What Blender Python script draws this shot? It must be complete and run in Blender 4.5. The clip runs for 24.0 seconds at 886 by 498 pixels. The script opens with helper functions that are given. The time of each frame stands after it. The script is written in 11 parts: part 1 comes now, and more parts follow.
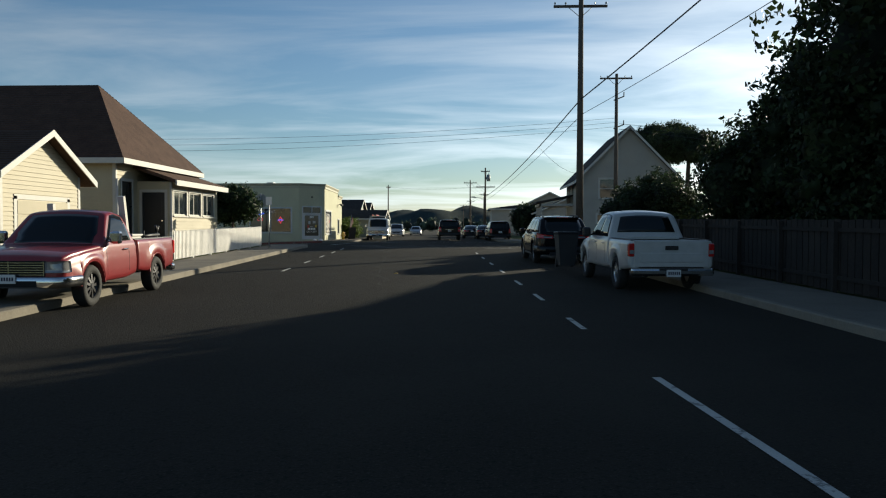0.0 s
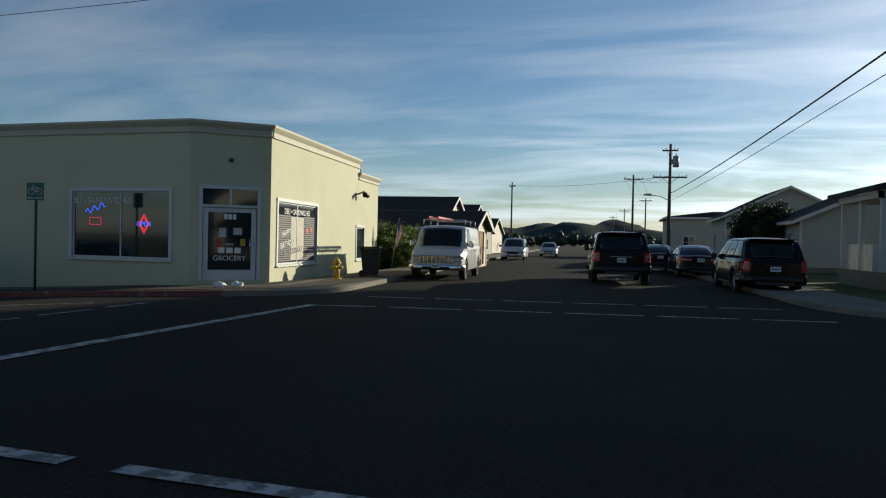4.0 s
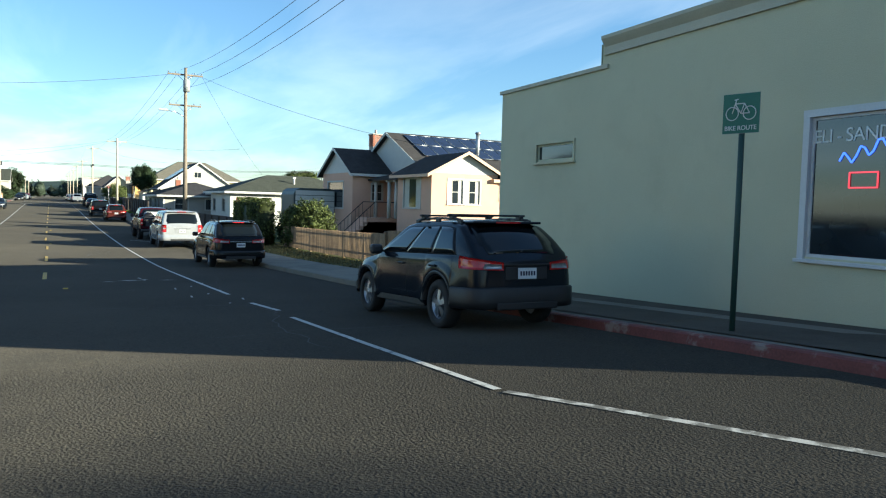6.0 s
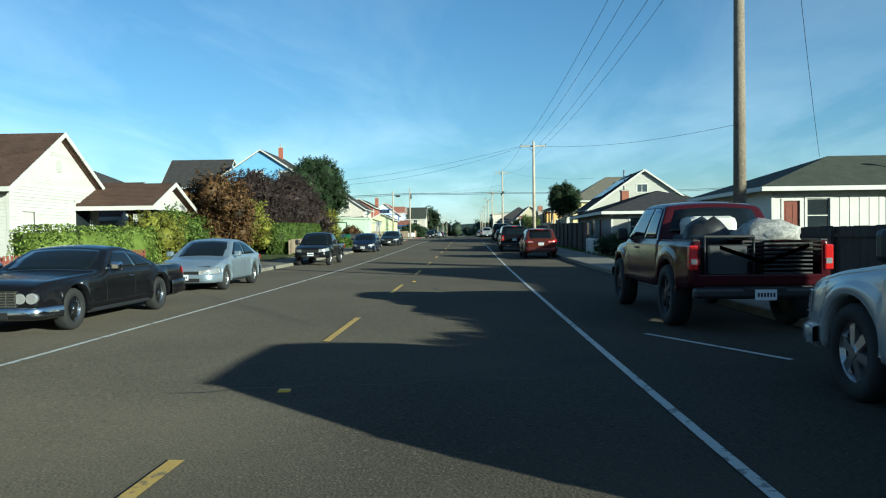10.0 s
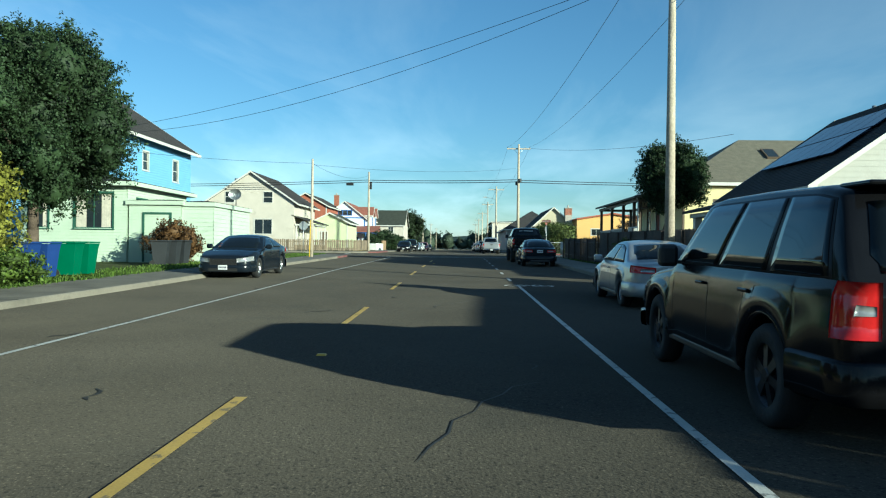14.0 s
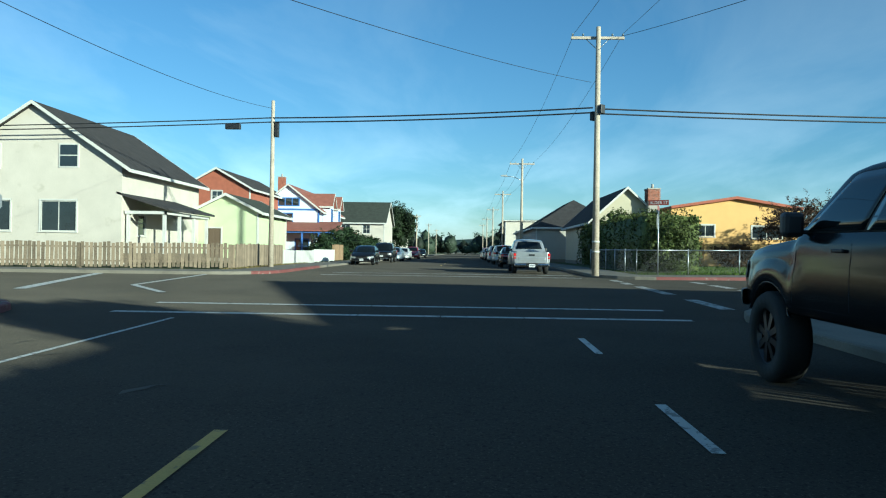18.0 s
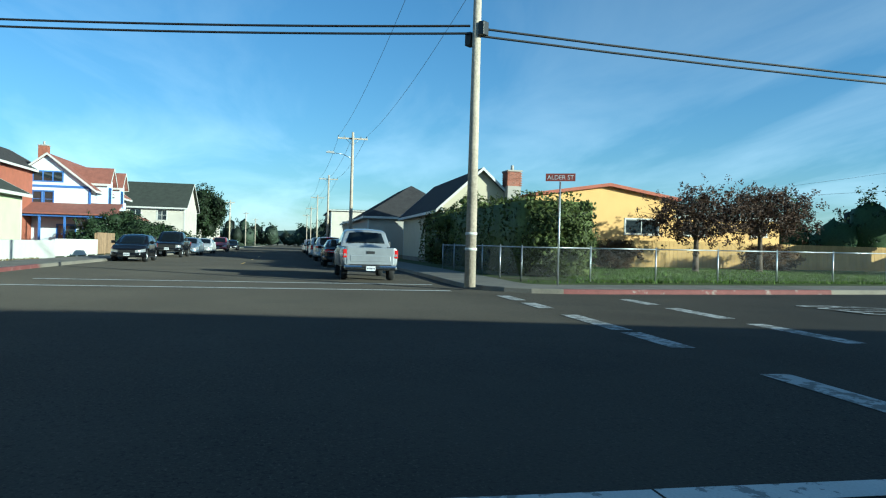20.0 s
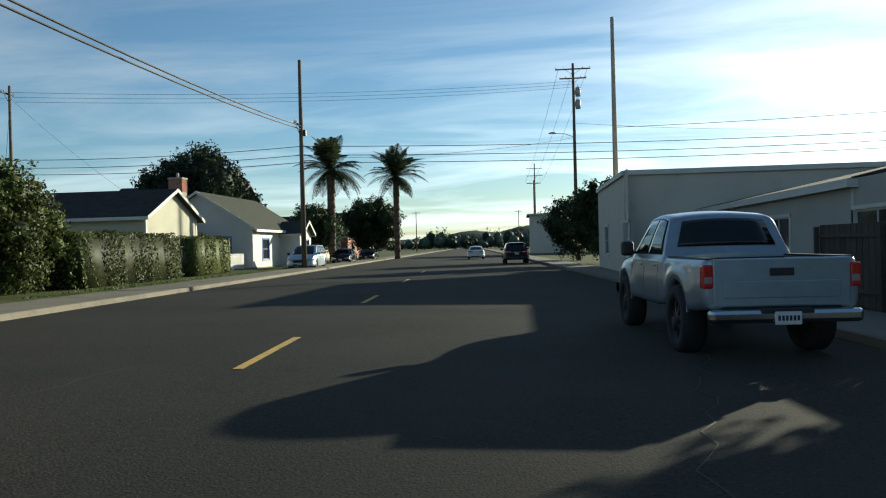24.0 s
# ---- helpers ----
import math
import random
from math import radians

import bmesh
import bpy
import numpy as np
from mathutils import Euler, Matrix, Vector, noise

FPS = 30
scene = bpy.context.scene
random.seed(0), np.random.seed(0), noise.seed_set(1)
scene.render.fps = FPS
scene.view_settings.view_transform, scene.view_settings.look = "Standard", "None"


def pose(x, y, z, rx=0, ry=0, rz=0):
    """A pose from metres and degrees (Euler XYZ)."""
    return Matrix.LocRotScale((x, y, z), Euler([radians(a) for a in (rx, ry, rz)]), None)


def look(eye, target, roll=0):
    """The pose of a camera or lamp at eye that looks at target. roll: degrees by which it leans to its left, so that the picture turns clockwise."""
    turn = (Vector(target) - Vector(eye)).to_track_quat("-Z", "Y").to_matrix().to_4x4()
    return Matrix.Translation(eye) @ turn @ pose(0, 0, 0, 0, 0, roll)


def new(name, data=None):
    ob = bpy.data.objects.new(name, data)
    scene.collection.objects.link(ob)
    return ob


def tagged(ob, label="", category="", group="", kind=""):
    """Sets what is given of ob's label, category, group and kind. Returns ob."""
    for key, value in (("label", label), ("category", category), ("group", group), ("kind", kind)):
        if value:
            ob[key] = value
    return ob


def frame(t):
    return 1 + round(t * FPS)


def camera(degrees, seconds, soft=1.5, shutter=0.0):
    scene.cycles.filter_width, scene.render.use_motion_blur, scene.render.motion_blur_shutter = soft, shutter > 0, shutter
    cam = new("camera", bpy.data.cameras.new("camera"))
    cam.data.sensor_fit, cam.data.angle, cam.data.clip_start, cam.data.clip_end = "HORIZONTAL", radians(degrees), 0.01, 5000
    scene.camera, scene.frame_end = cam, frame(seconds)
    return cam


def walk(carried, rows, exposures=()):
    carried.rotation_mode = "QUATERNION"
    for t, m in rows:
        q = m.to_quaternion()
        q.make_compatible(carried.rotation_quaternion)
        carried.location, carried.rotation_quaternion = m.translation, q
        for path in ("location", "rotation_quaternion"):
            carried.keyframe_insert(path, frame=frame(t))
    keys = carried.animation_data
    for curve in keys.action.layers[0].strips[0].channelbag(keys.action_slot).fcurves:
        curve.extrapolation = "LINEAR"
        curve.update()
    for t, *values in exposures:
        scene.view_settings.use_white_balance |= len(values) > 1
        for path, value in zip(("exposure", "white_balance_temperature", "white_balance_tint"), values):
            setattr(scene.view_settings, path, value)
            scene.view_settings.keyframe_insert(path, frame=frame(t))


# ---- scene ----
cam = camera(61.8, 24.0, soft=1.15)
# seconds, place in metres, turn in degrees
ROWS = [
    (0, -0.93, -8.98, 1.625, 88.42, -0.16, 2.56),
    (0.5, -1.03, -3.15, 1.632, 88.60, -0.60, 2.64),
    (1, -1.13, 2.60, 1.648, 88.76, -0.80, 2.72),
    (1.5, -1.25, 8.05, 1.685, 88.80, -0.80, 2.85),
    (3.5, -2.37, 28.03, 1.942, 89.20, -1.31, 6.61),
    (4, -3.40, 31.46, 2.000, 89.30, -1.23, 13.43),
    (4.5, -4.82, 34.44, 2.024, 88.85, -2.07, 23.91),
    (5, -6.76, 37.09, 1.994, 88.00, -2.42, 36.61),
    (5.5, -9.26, 39.17, 1.963, 87.83, -1.88, 49.73),
    (6, -12.40, 40.90, 1.868, 86.60, -1.53, 62.11),
    (6.5, -16.03, 42.04, 1.746, 86.82, -0.68, 73.34),
    (7, -20.17, 42.60, 1.534, 86.51, 0.09, 82.31),
    (7.5, -24.47, 42.83, 1.341, 87.28, 0.85, 87.22),
    (8, -29.19, 42.84, 1.169, 87.31, 1.21, 90.26),
    (8.5, -34.12, 42.92, 0.987, 87.56, 1.10, 91.48),
    (9, -39.41, 42.80, 0.844, 87.88, 0.58, 92.16),
    (9.5, -44.96, 42.75, 0.721, 88.45, 0.82, 92.09),
    (10, -50.69, 42.66, 0.654, 89.04, 0.65, 92.04),
    (10.5, -56.55, 42.89, 0.611, 89.35, 0.40, 91.94),
    (12.5, -80.78, 42.64, 0.688, 89.82, -0.04, 91.45),
    (13, -86.96, 42.59, 0.744, 90.18, -0.21, 91.52),
    (13.5, -93.18, 42.57, 0.787, 89.95, -0.52, 91.47),
    (14, -99.34, 42.57, 0.866, 89.98, -0.69, 91.46),
    (14.5, -105.30, 42.58, 0.952, 90.19, -0.73, 91.35),
    (15, -111.12, 42.57, 0.998, 90.21, -1.07, 91.33),
    (15.5, -116.82, 42.63, 1.103, 90.30, -0.93, 91.52),
    (16, -122.37, 42.69, 1.176, 90.34, -1.02, 91.71),
    (16.5, -127.65, 42.70, 1.282, 90.32, -1.23, 91.81),
    (17, -132.76, 42.53, 1.331, 90.27, -0.93, 91.83),
    (17.5, -137.70, 42.46, 1.398, 90.23, -0.81, 91.87),
    (19.5, -151.90, 42.52, 1.516, 89.74, -1.88, 86.15),
    (20, -154.60, 43.14, 1.571, 89.90, -1.57, 78.35),
    (20.5, -156.93, 44.34, 1.620, 89.26, -1.54, 67.60),
    (21, -159.41, 46.50, 1.599, 89.12, -0.03, 55.53),
    (21.5, -161.23, 48.78, 1.632, 91.04, -0.21, 42.43),
    (22, -162.57, 51.54, 1.670, 91.33, -0.17, 29.76),
    (22.5, -163.58, 54.87, 1.709, 90.78, 0.57, 19.63),
    (23, -164.25, 58.45, 1.738, 90.55, 0.60, 12.98),
    (23.5, -164.85, 62.41, 1.882, 90.20, 0.69, 8.97),
    (24, -165.42, 66.59, 1.851, 89.87, 1.41, 6.02),
]
EXPOSURES = [(0.0, 0.5, 5850, 4), (3.5, 0.3, 5700, 5), (4.0, 0.3, 5650, 6), (5.0, 0.78, 5000, 2), (6.0, 1.72, 5400, 0), (8.0, 1.2, 5250, 0), (9.0, 1.12, 5200, -8), (10.0, 1.0, 4950, -10), (14.0, 1.0, 4900, -14), (17.0, 0.95, 4800, -14), (20.0, 1.05, 4600, -12), (22.0, 1.2, 4850, -12), (23.0, 0.9, 5400, -6), (24.0, 0.85, 5700, -2)]
walk(cam, [(t, pose(*p)) for t, *p in ROWS], EXPOSURES)

# ---- world and sun ----
SUN_AZ, SUN_EL = radians(39.0), radians(13.6)  # azimuth from +y towards +x
world = bpy.data.worlds.new("world")
scene.world = world
world.use_nodes = True
wn, wl = world.node_tree.nodes, world.node_tree.links
wn.clear()
w_out, w_bg = wn.new("ShaderNodeOutputWorld"), wn.new("ShaderNodeBackground")
sky = wn.new("ShaderNodeTexSky")
sky.sky_type, sky.sun_disc = "NISHITA", False
sky.sun_elevation, sky.sun_rotation = SUN_EL, SUN_AZ
sky.air_density, sky.dust_density, sky.ozone_density = 1.0, 0.4, 2.5
w_co, w_sep = wn.new("ShaderNodeTexCoord"), wn.new("ShaderNodeSeparateXYZ")
wl.new(w_co.outputs["Generated"], w_sep.inputs[0])
# thin streaky cloud laid on a plane high above
w_add = wn.new("ShaderNodeMath")
w_add.operation, w_add.inputs[1].default_value = "ADD", 0.12
wl.new(w_sep.outputs[2], w_add.inputs[0])
w_div = wn.new("ShaderNodeVectorMath")
w_div.operation = "DIVIDE"
w_comb = wn.new("ShaderNodeCombineXYZ")
for k in range(3):
    wl.new(w_add.outputs[0], w_comb.inputs[k])
wl.new(w_co.outputs["Generated"], w_div.inputs[0])
wl.new(w_comb.outputs[0], w_div.inputs[1])
w_map = wn.new("ShaderNodeMapping")
w_map.inputs["Rotation"].default_value = (0, 0, radians(35))
w_map.inputs["Scale"].default_value = (0.42, 1.0, 0.0)
wl.new(w_div.outputs[0], w_map.inputs[0])
w_noise = wn.new("ShaderNodeTexNoise")
w_noise.inputs["Scale"].default_value, w_noise.inputs["Detail"].default_value = 1.3, 8
w_noise.inputs["Roughness"].default_value, w_noise.inputs["Distortion"].default_value = 0.56, 0.5
wl.new(w_map.outputs[0], w_noise.inputs["Vector"])
w_ramp = wn.new("ShaderNodeValToRGB")
w_ramp.color_ramp.elements[0].position, w_ramp.color_ramp.elements[1].position = 0.42, 0.88
w_ramp.color_ramp.elements[0].color, w_ramp.color_ramp.elements[1].color = (0, 0, 0, 1), (0.62, 0.62, 0.62, 1)
wl.new(w_noise.outputs[0], w_ramp.inputs[0])
w_tint = wn.new("ShaderNodeMix")
w_tint.data_type, w_tint.blend_type = "RGBA", "MIX"
w_white = wn.new("ShaderNodeVectorMath")
w_white.operation = "SCALE"
w_white.inputs["Scale"].default_value = 2.4
w_bw = wn.new("ShaderNodeRGBToBW")
wl.new(sky.outputs[0], w_bw.inputs[0])
wl.new(w_bw.outputs[0], w_white.inputs[0])
# the veil thickens on the sun's side of the sky
w_dot, w_veil, w_mul = wn.new("ShaderNodeVectorMath"), wn.new("ShaderNodeMapRange"), wn.new("ShaderNodeMath")
w_dot.operation, w_mul.operation, w_mul.use_clamp = "DOT_PRODUCT", "MULTIPLY", True
w_dot.inputs[1].default_value = (math.sin(SUN_AZ) * math.cos(SUN_EL), math.cos(SUN_AZ) * math.cos(SUN_EL), math.sin(SUN_EL))
w_veil.inputs["From Min"].default_value, w_veil.inputs["From Max"].default_value = -0.3, 0.95
w_veil.inputs["To Min"].default_value, w_veil.inputs["To Max"].default_value = 0.65, 1.7
wl.new(w_co.outputs["Generated"], w_dot.inputs[0])
wl.new(w_dot.outputs["Value"], w_veil.inputs["Value"])
wl.new(w_ramp.outputs[0], w_mul.inputs[0])
wl.new(w_veil.outputs[0], w_mul.inputs[1])
wl.new(w_mul.outputs[0], w_tint.inputs["Factor"])
wl.new(sky.outputs[0], w_tint.inputs["A"])
wl.new(w_white.outputs[0], w_tint.inputs["B"])
wl.new(w_tint.outputs["Result"], w_bg.inputs["Color"])
w_bg.inputs["Strength"].default_value = 0.066
wl.new(w_bg.outputs[0], w_out.inputs[0])

sun = new("sun", bpy.data.lights.new("sun", "SUN"))
sun.data.energy, sun.data.angle, sun.data.color = 5.0, radians(0.55), (1.0, 0.83, 0.58)
sun_way = Vector((math.sin(SUN_AZ) * math.cos(SUN_EL), math.cos(SUN_AZ) * math.cos(SUN_EL), math.sin(SUN_EL)))
sun.matrix_world = look((-80, 60, 60), Vector((-80, 60, 60)) - sun_way)


# ---- materials ----
def mat(name, col, rough=0.6, metal=0.0, var=0.14, scale=1.2, fine=35.0, bump=0.15, spec=0.5, rand=0.0, coat=0.0, emit=0.0, island=0.0):
    """A surface with colour variation at two scales and a fine relief."""
    m = bpy.data.materials.new(name)
    m.use_nodes = True
    n, l = m.node_tree.nodes, m.node_tree.links
    b = n["Principled BSDF"]
    b.inputs["Roughness"].default_value, b.inputs["Metallic"].default_value = rough, metal
    b.inputs["Specular IOR Level"].default_value = spec
    b.inputs["Coat Weight"].default_value, b.inputs["Coat Roughness"].default_value = coat, 0.05
    if emit:
        b.inputs["Emission Color"].default_value, b.inputs["Emission Strength"].default_value = (*col, 1), emit
    geo = n.new("ShaderNodeNewGeometry")
    n1, n2 = n.new("ShaderNodeTexNoise"), n.new("ShaderNodeTexNoise")
    for k, s, d in ((n1, scale, 5), (n2, fine, 3)):
        k.inputs["Scale"].default_value, k.inputs["Detail"].default_value = s, d
        l.new(geo.outputs["Position"], k.inputs["Vector"])
    add = n.new("ShaderNodeMath")
    add.operation = "ADD"
    l.new(n1.outputs[0], add.inputs[0])
    l.new(n2.outputs[0], add.inputs[1])
    last = add.outputs[0]
    for amount, node, out in ((rand, "ShaderNodeObjectInfo", "Random"), (island, "ShaderNodeNewGeometry", "Random Per Island")):
        if amount:
            info, more = n.new(node), n.new("ShaderNodeMath")
            more.operation, more.inputs[1].default_value, more.inputs[2].default_value = "MULTIPLY_ADD", amount, -0.5 * amount
            l.new(info.outputs[out], more.inputs[0])
            plus = n.new("ShaderNodeMath")
            plus.operation = "ADD"
            l.new(last, plus.inputs[0])
            l.new(more.outputs[0], plus.inputs[1])
            last = plus.outputs[0]
    ramp = n.new("ShaderNodeMapRange")
    ramp.inputs["From Min"].default_value, ramp.inputs["From Max"].default_value = 0.55, 1.45
    ramp.inputs["To Min"].default_value, ramp.inputs["To Max"].default_value = 1 - 1.6 * var, 1 + 1.6 * var
    ramp.clamp = False
    l.new(last, ramp.inputs["Value"])
    mix = n.new("ShaderNodeVectorMath")
    mix.operation = "SCALE"
    mix.inputs[0].default_value = col
    l.new(ramp.outputs[0], mix.inputs["Scale"])
    l.new(mix.outputs[0], b.inputs["Base Color"])
    if bump:
        bp = n.new("ShaderNodeBump")
        bp.inputs["Strength"].default_value, bp.inputs["Distance"].default_value = bump, 0.02
        l.new(n2.outputs[0], bp.inputs["Height"])
        l.new(bp.outputs[0], b.inputs["Normal"])
    return m


def stained(m, col, scale, lo, hi, amount=1.0):
    """Lays patches of another colour with ragged edges over a material."""
    n, l = m.node_tree.nodes, m.node_tree.links
    b = n["Principled BSDF"]
    old = b.inputs["Base Color"].links[0].from_socket
    geo, no, r, mx = n.new("ShaderNodeNewGeometry"), n.new("ShaderNodeTexNoise"), n.new("ShaderNodeMapRange"), n.new("ShaderNodeMix")
    no.inputs["Scale"].default_value, no.inputs["Detail"].default_value, no.inputs["Roughness"].default_value = scale, 8, 0.65
    l.new(geo.outputs["Position"], no.inputs["Vector"])
    r.inputs["From Min"].default_value, r.inputs["From Max"].default_value, r.inputs["To Max"].default_value = lo, hi, amount
    l.new(no.outputs[0], r.inputs["Value"])
    mx.data_type = "RGBA"
    mx.inputs["B"].default_value = (*col, 1)
    l.new(r.outputs[0], mx.inputs["Factor"])
    l.new(old, mx.inputs["A"])
    l.new(mx.outputs["Result"], b.inputs["Base Color"])
    return m


def paint(name, col, rough=0.3, metal=0.0):
    """Car paint: dark coats are given less gloss, to hold down the sky mirrored in them."""
    deep = max(col) < 0.1
    return mat(name, col, 0.16 if deep else rough, metal, var=0.08, scale=0.8, fine=6, bump=0.0, coat=0.1 if deep else 0.5, spec=0.18 if deep else 0.5)


ASPHALT = stained(mat("asphalt", (0.05, 0.0445, 0.0355), 0.95, var=0.2, scale=0.35, fine=46, bump=1.0, spec=0.1), (0.04, 0.037, 0.031), 0.5, 0.55, 0.68, 0.7)
stained(ASPHALT, (0.115, 0.1, 0.078), 40.0, 0.57, 0.64, 0.75)
stained(ASPHALT, (0.02, 0.019, 0.017), 27.0, 0.55, 0.62, 0.8)
stained(ASPHALT, (0.07, 0.062, 0.048), 0.16, 0.5, 0.66, 0.45)
ASPHALT.node_tree.nodes["Principled BSDF"].inputs["Diffuse Roughness"].default_value = 1.0
# coarse chip seal about the first junction, a smoother coat west of it
a_n, a_l = ASPHALT.node_tree.nodes, ASPHALT.node_tree.links
a_geo, a_sep, a_map = a_n.new("ShaderNodeNewGeometry"), a_n.new("ShaderNodeSeparateXYZ"), a_n.new("ShaderNodeMapRange")
a_map.inputs["From Min"].default_value, a_map.inputs["From Max"].default_value = -20.6, -19.4
a_map.inputs["To Min"].default_value, a_map.inputs["To Max"].default_value = 0.32, 1.0
a_l.new(a_geo.outputs["Position"], a_sep.inputs[0])
a_l.new(a_sep.outputs[0], a_map.inputs["Value"])
a_l.new(a_map.outputs[0], a_n["Bump"].inputs["Strength"])
# shade over the first street put into the base colour, east of x = -13.5
a_shade, a_old = a_n.new("ShaderNodeMix"), a_n["Principled BSDF"].inputs["Base Color"].links[0].from_socket
a_shade.data_type, a_shade.blend_type = "RGBA", "MULTIPLY"
a_shade.inputs[7].default_value = (0.6, 0.6, 0.6, 1)
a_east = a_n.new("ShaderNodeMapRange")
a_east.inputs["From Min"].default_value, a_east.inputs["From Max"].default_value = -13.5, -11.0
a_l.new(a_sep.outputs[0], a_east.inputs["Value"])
a_l.new(a_east.outputs[0], a_shade.inputs[0])
a_l.new(a_old, a_shade.inputs[6])
a_l.new(a_shade.outputs[2], a_n["Principled BSDF"].inputs["Base Color"])
CONCRETE = stained(mat("concrete", (0.2, 0.18, 0.145), 0.9, var=0.14, scale=0.7, fine=30, bump=0.25, spec=0.2, rand=0.5), (0.12, 0.11, 0.09), 0.9, 0.5, 0.66, 0.7)
KERB_RED = stained(mat("red_kerb_paint", (0.14, 0.045, 0.04), 0.8, var=0.2, scale=3, bump=0.2), (0.26, 0.22, 0.19), 2.5, 0.55, 0.64, 0.8)
GRASS_SOIL = stained(mat("lawn_soil", (0.075, 0.09, 0.03), 0.95, var=0.3, scale=0.8, fine=25, bump=0.6, spec=0.1), (0.12, 0.1, 0.065), 0.35, 0.5, 0.65, 0.8)
LINE_WHITE = stained(mat("white_road_paint", (0.5, 0.49, 0.45), 0.75, var=0.12, scale=2, fine=60), (0.1, 0.1, 0.095), 7.0, 0.56, 0.6, 0.75)
LINE_YELLOW = stained(mat("yellow_road_paint", (0.5, 0.33, 0.07), 0.75, var=0.12, scale=2, fine=60), (0.12, 0.1, 0.07), 7.0, 0.57, 0.62, 0.75)
LINE_WORN = stained(mat("worn_white_road_paint", (0.42, 0.41, 0.38), 0.8, var=0.15, scale=2, fine=60), (0.09, 0.085, 0.07), 5.0, 0.47, 0.55, 0.85)
WHITE = mat("white_paint", (0.52, 0.505, 0.465), 0.6, var=0.06, scale=2, fine=40, bump=0.05)
CREAM = mat("cream_siding_paint", (0.44, 0.39, 0.27), 0.65, var=0.07, scale=1.2, fine=30, bump=0.08)
STUCCO = stained(mat("pale_green_stucco", (0.5, 0.49, 0.34), 0.85, var=0.06, scale=0.8, fine=90, bump=0.35), (0.4, 0.39, 0.27), 0.6, 0.55, 0.75, 0.5)
PINK = mat("peach_stucco", (0.6, 0.37, 0.26), 0.85, var=0.06, scale=1.0, fine=80, bump=0.3)
ROOF_DARK = mat("dark_asphalt_shingle", (0.045, 0.042, 0.042), 0.9, var=0.25, scale=2, fine=14, bump=0.5, spec=0.2)
ROOF_BROWN = mat("brown_shingle", (0.075, 0.045, 0.033), 0.9, var=0.25, scale=2, fine=14, bump=0.5, spec=0.2)
ROOF_GREEN = mat("grey_green_shingle", (0.05, 0.055, 0.045), 0.9, var=0.22, scale=2, fine=14, bump=0.5, spec=0.2)
BRICK = mat("red_brick", (0.3, 0.11, 0.065), 0.9, var=0.2, scale=4, fine=30, bump=0.3, rand=0.8)
MORTAR = mat("mortar", (0.35, 0.32, 0.28), 0.95, var=0.1)
GLASS = mat("window_glass", (0.02, 0.026, 0.03), 0.06, var=0.2, scale=0.6, fine=2, bump=0.0, spec=0.8)
CURTAIN = mat("pale_curtain", (0.5, 0.46, 0.38), 0.8, var=0.12, scale=3, fine=12, bump=0.1)
WOOD_GREY = mat("weathered_grey_wood", (0.2, 0.155, 0.105), 0.9, var=0.25, scale=2.5, fine=18, bump=0.4, rand=0.8)
WOOD_FENCE = mat("brown_fence_wood", (0.25, 0.165, 0.09), 0.9, var=0.25, scale=2.5, fine=18, bump=0.4, rand=0.7)
WOOD_RED = mat("red_stained_wood", (0.19, 0.055, 0.035), 0.8, var=0.15, scale=2.5, fine=18, bump=0.3, rand=0.4)
POLE_WOOD = mat("pole_wood", (0.4, 0.34, 0.26), 0.9, var=0.25, scale=1.5, fine=14, bump=0.5)
POLE_MID = mat("brown_grey_pole_wood", (0.2, 0.165, 0.125), 0.9, var=0.3, scale=1.5, fine=14, bump=0.5)
POLE_DARK = mat("creosote_pole_wood", (0.11, 0.085, 0.065), 0.9, var=0.25, scale=1.5, fine=14, bump=0.5)
WIRE = mat("black_cable", (0.012, 0.012, 0.012), 0.6, var=0.05, bump=0)
STEEL = mat("galvanised_steel", (0.42, 0.43, 0.43), 0.45, 0.85, var=0.12, scale=6, fine=40, bump=0.1)
CHROME = mat("chrome", (0.6, 0.6, 0.6), 0.12, 1.0, var=0.04, bump=0)
RUBBER = mat("tyre_rubber", (0.016, 0.016, 0.016), 0.85, var=0.15, scale=8, fine=60, bump=0.2)
BLACK = mat("black_plastic", (0.014, 0.014, 0.015), 0.5, var=0.1, scale=4, bump=0.05)
DARK = mat("dark_underbody", (0.008, 0.008, 0.008), 0.9, var=0.1, bump=0)
RIM = mat("alloy_rim", (0.45, 0.45, 0.46), 0.3, 0.9, var=0.08, scale=8, bump=0)
CARGLASS = mat("tinted_car_glass", (0.006, 0.008, 0.009), 0.04, var=0.1, bump=0, spec=0.4)
LAMP_RED = mat("red_lamp_lens", (0.42, 0.012, 0.012), 0.15, var=0.1, scale=20, bump=0, coat=0.5)
LAMP_CLEAR = mat("clear_lamp_lens", (0.3, 0.3, 0.3), 0.12, 0.3, var=0.12, scale=20, bump=0, coat=0.5)
LAMP_AMBER = mat("amber_lamp_lens", (0.5, 0.2, 0.02), 0.2, var=0.1, bump=0)
PLATE = mat("number_plate", (0.62, 0.62, 0.62), 0.5, var=0.05, bump=0)
INK = mat("dark_lettering", (0.02, 0.02, 0.05), 0.6, var=0.05, bump=0)


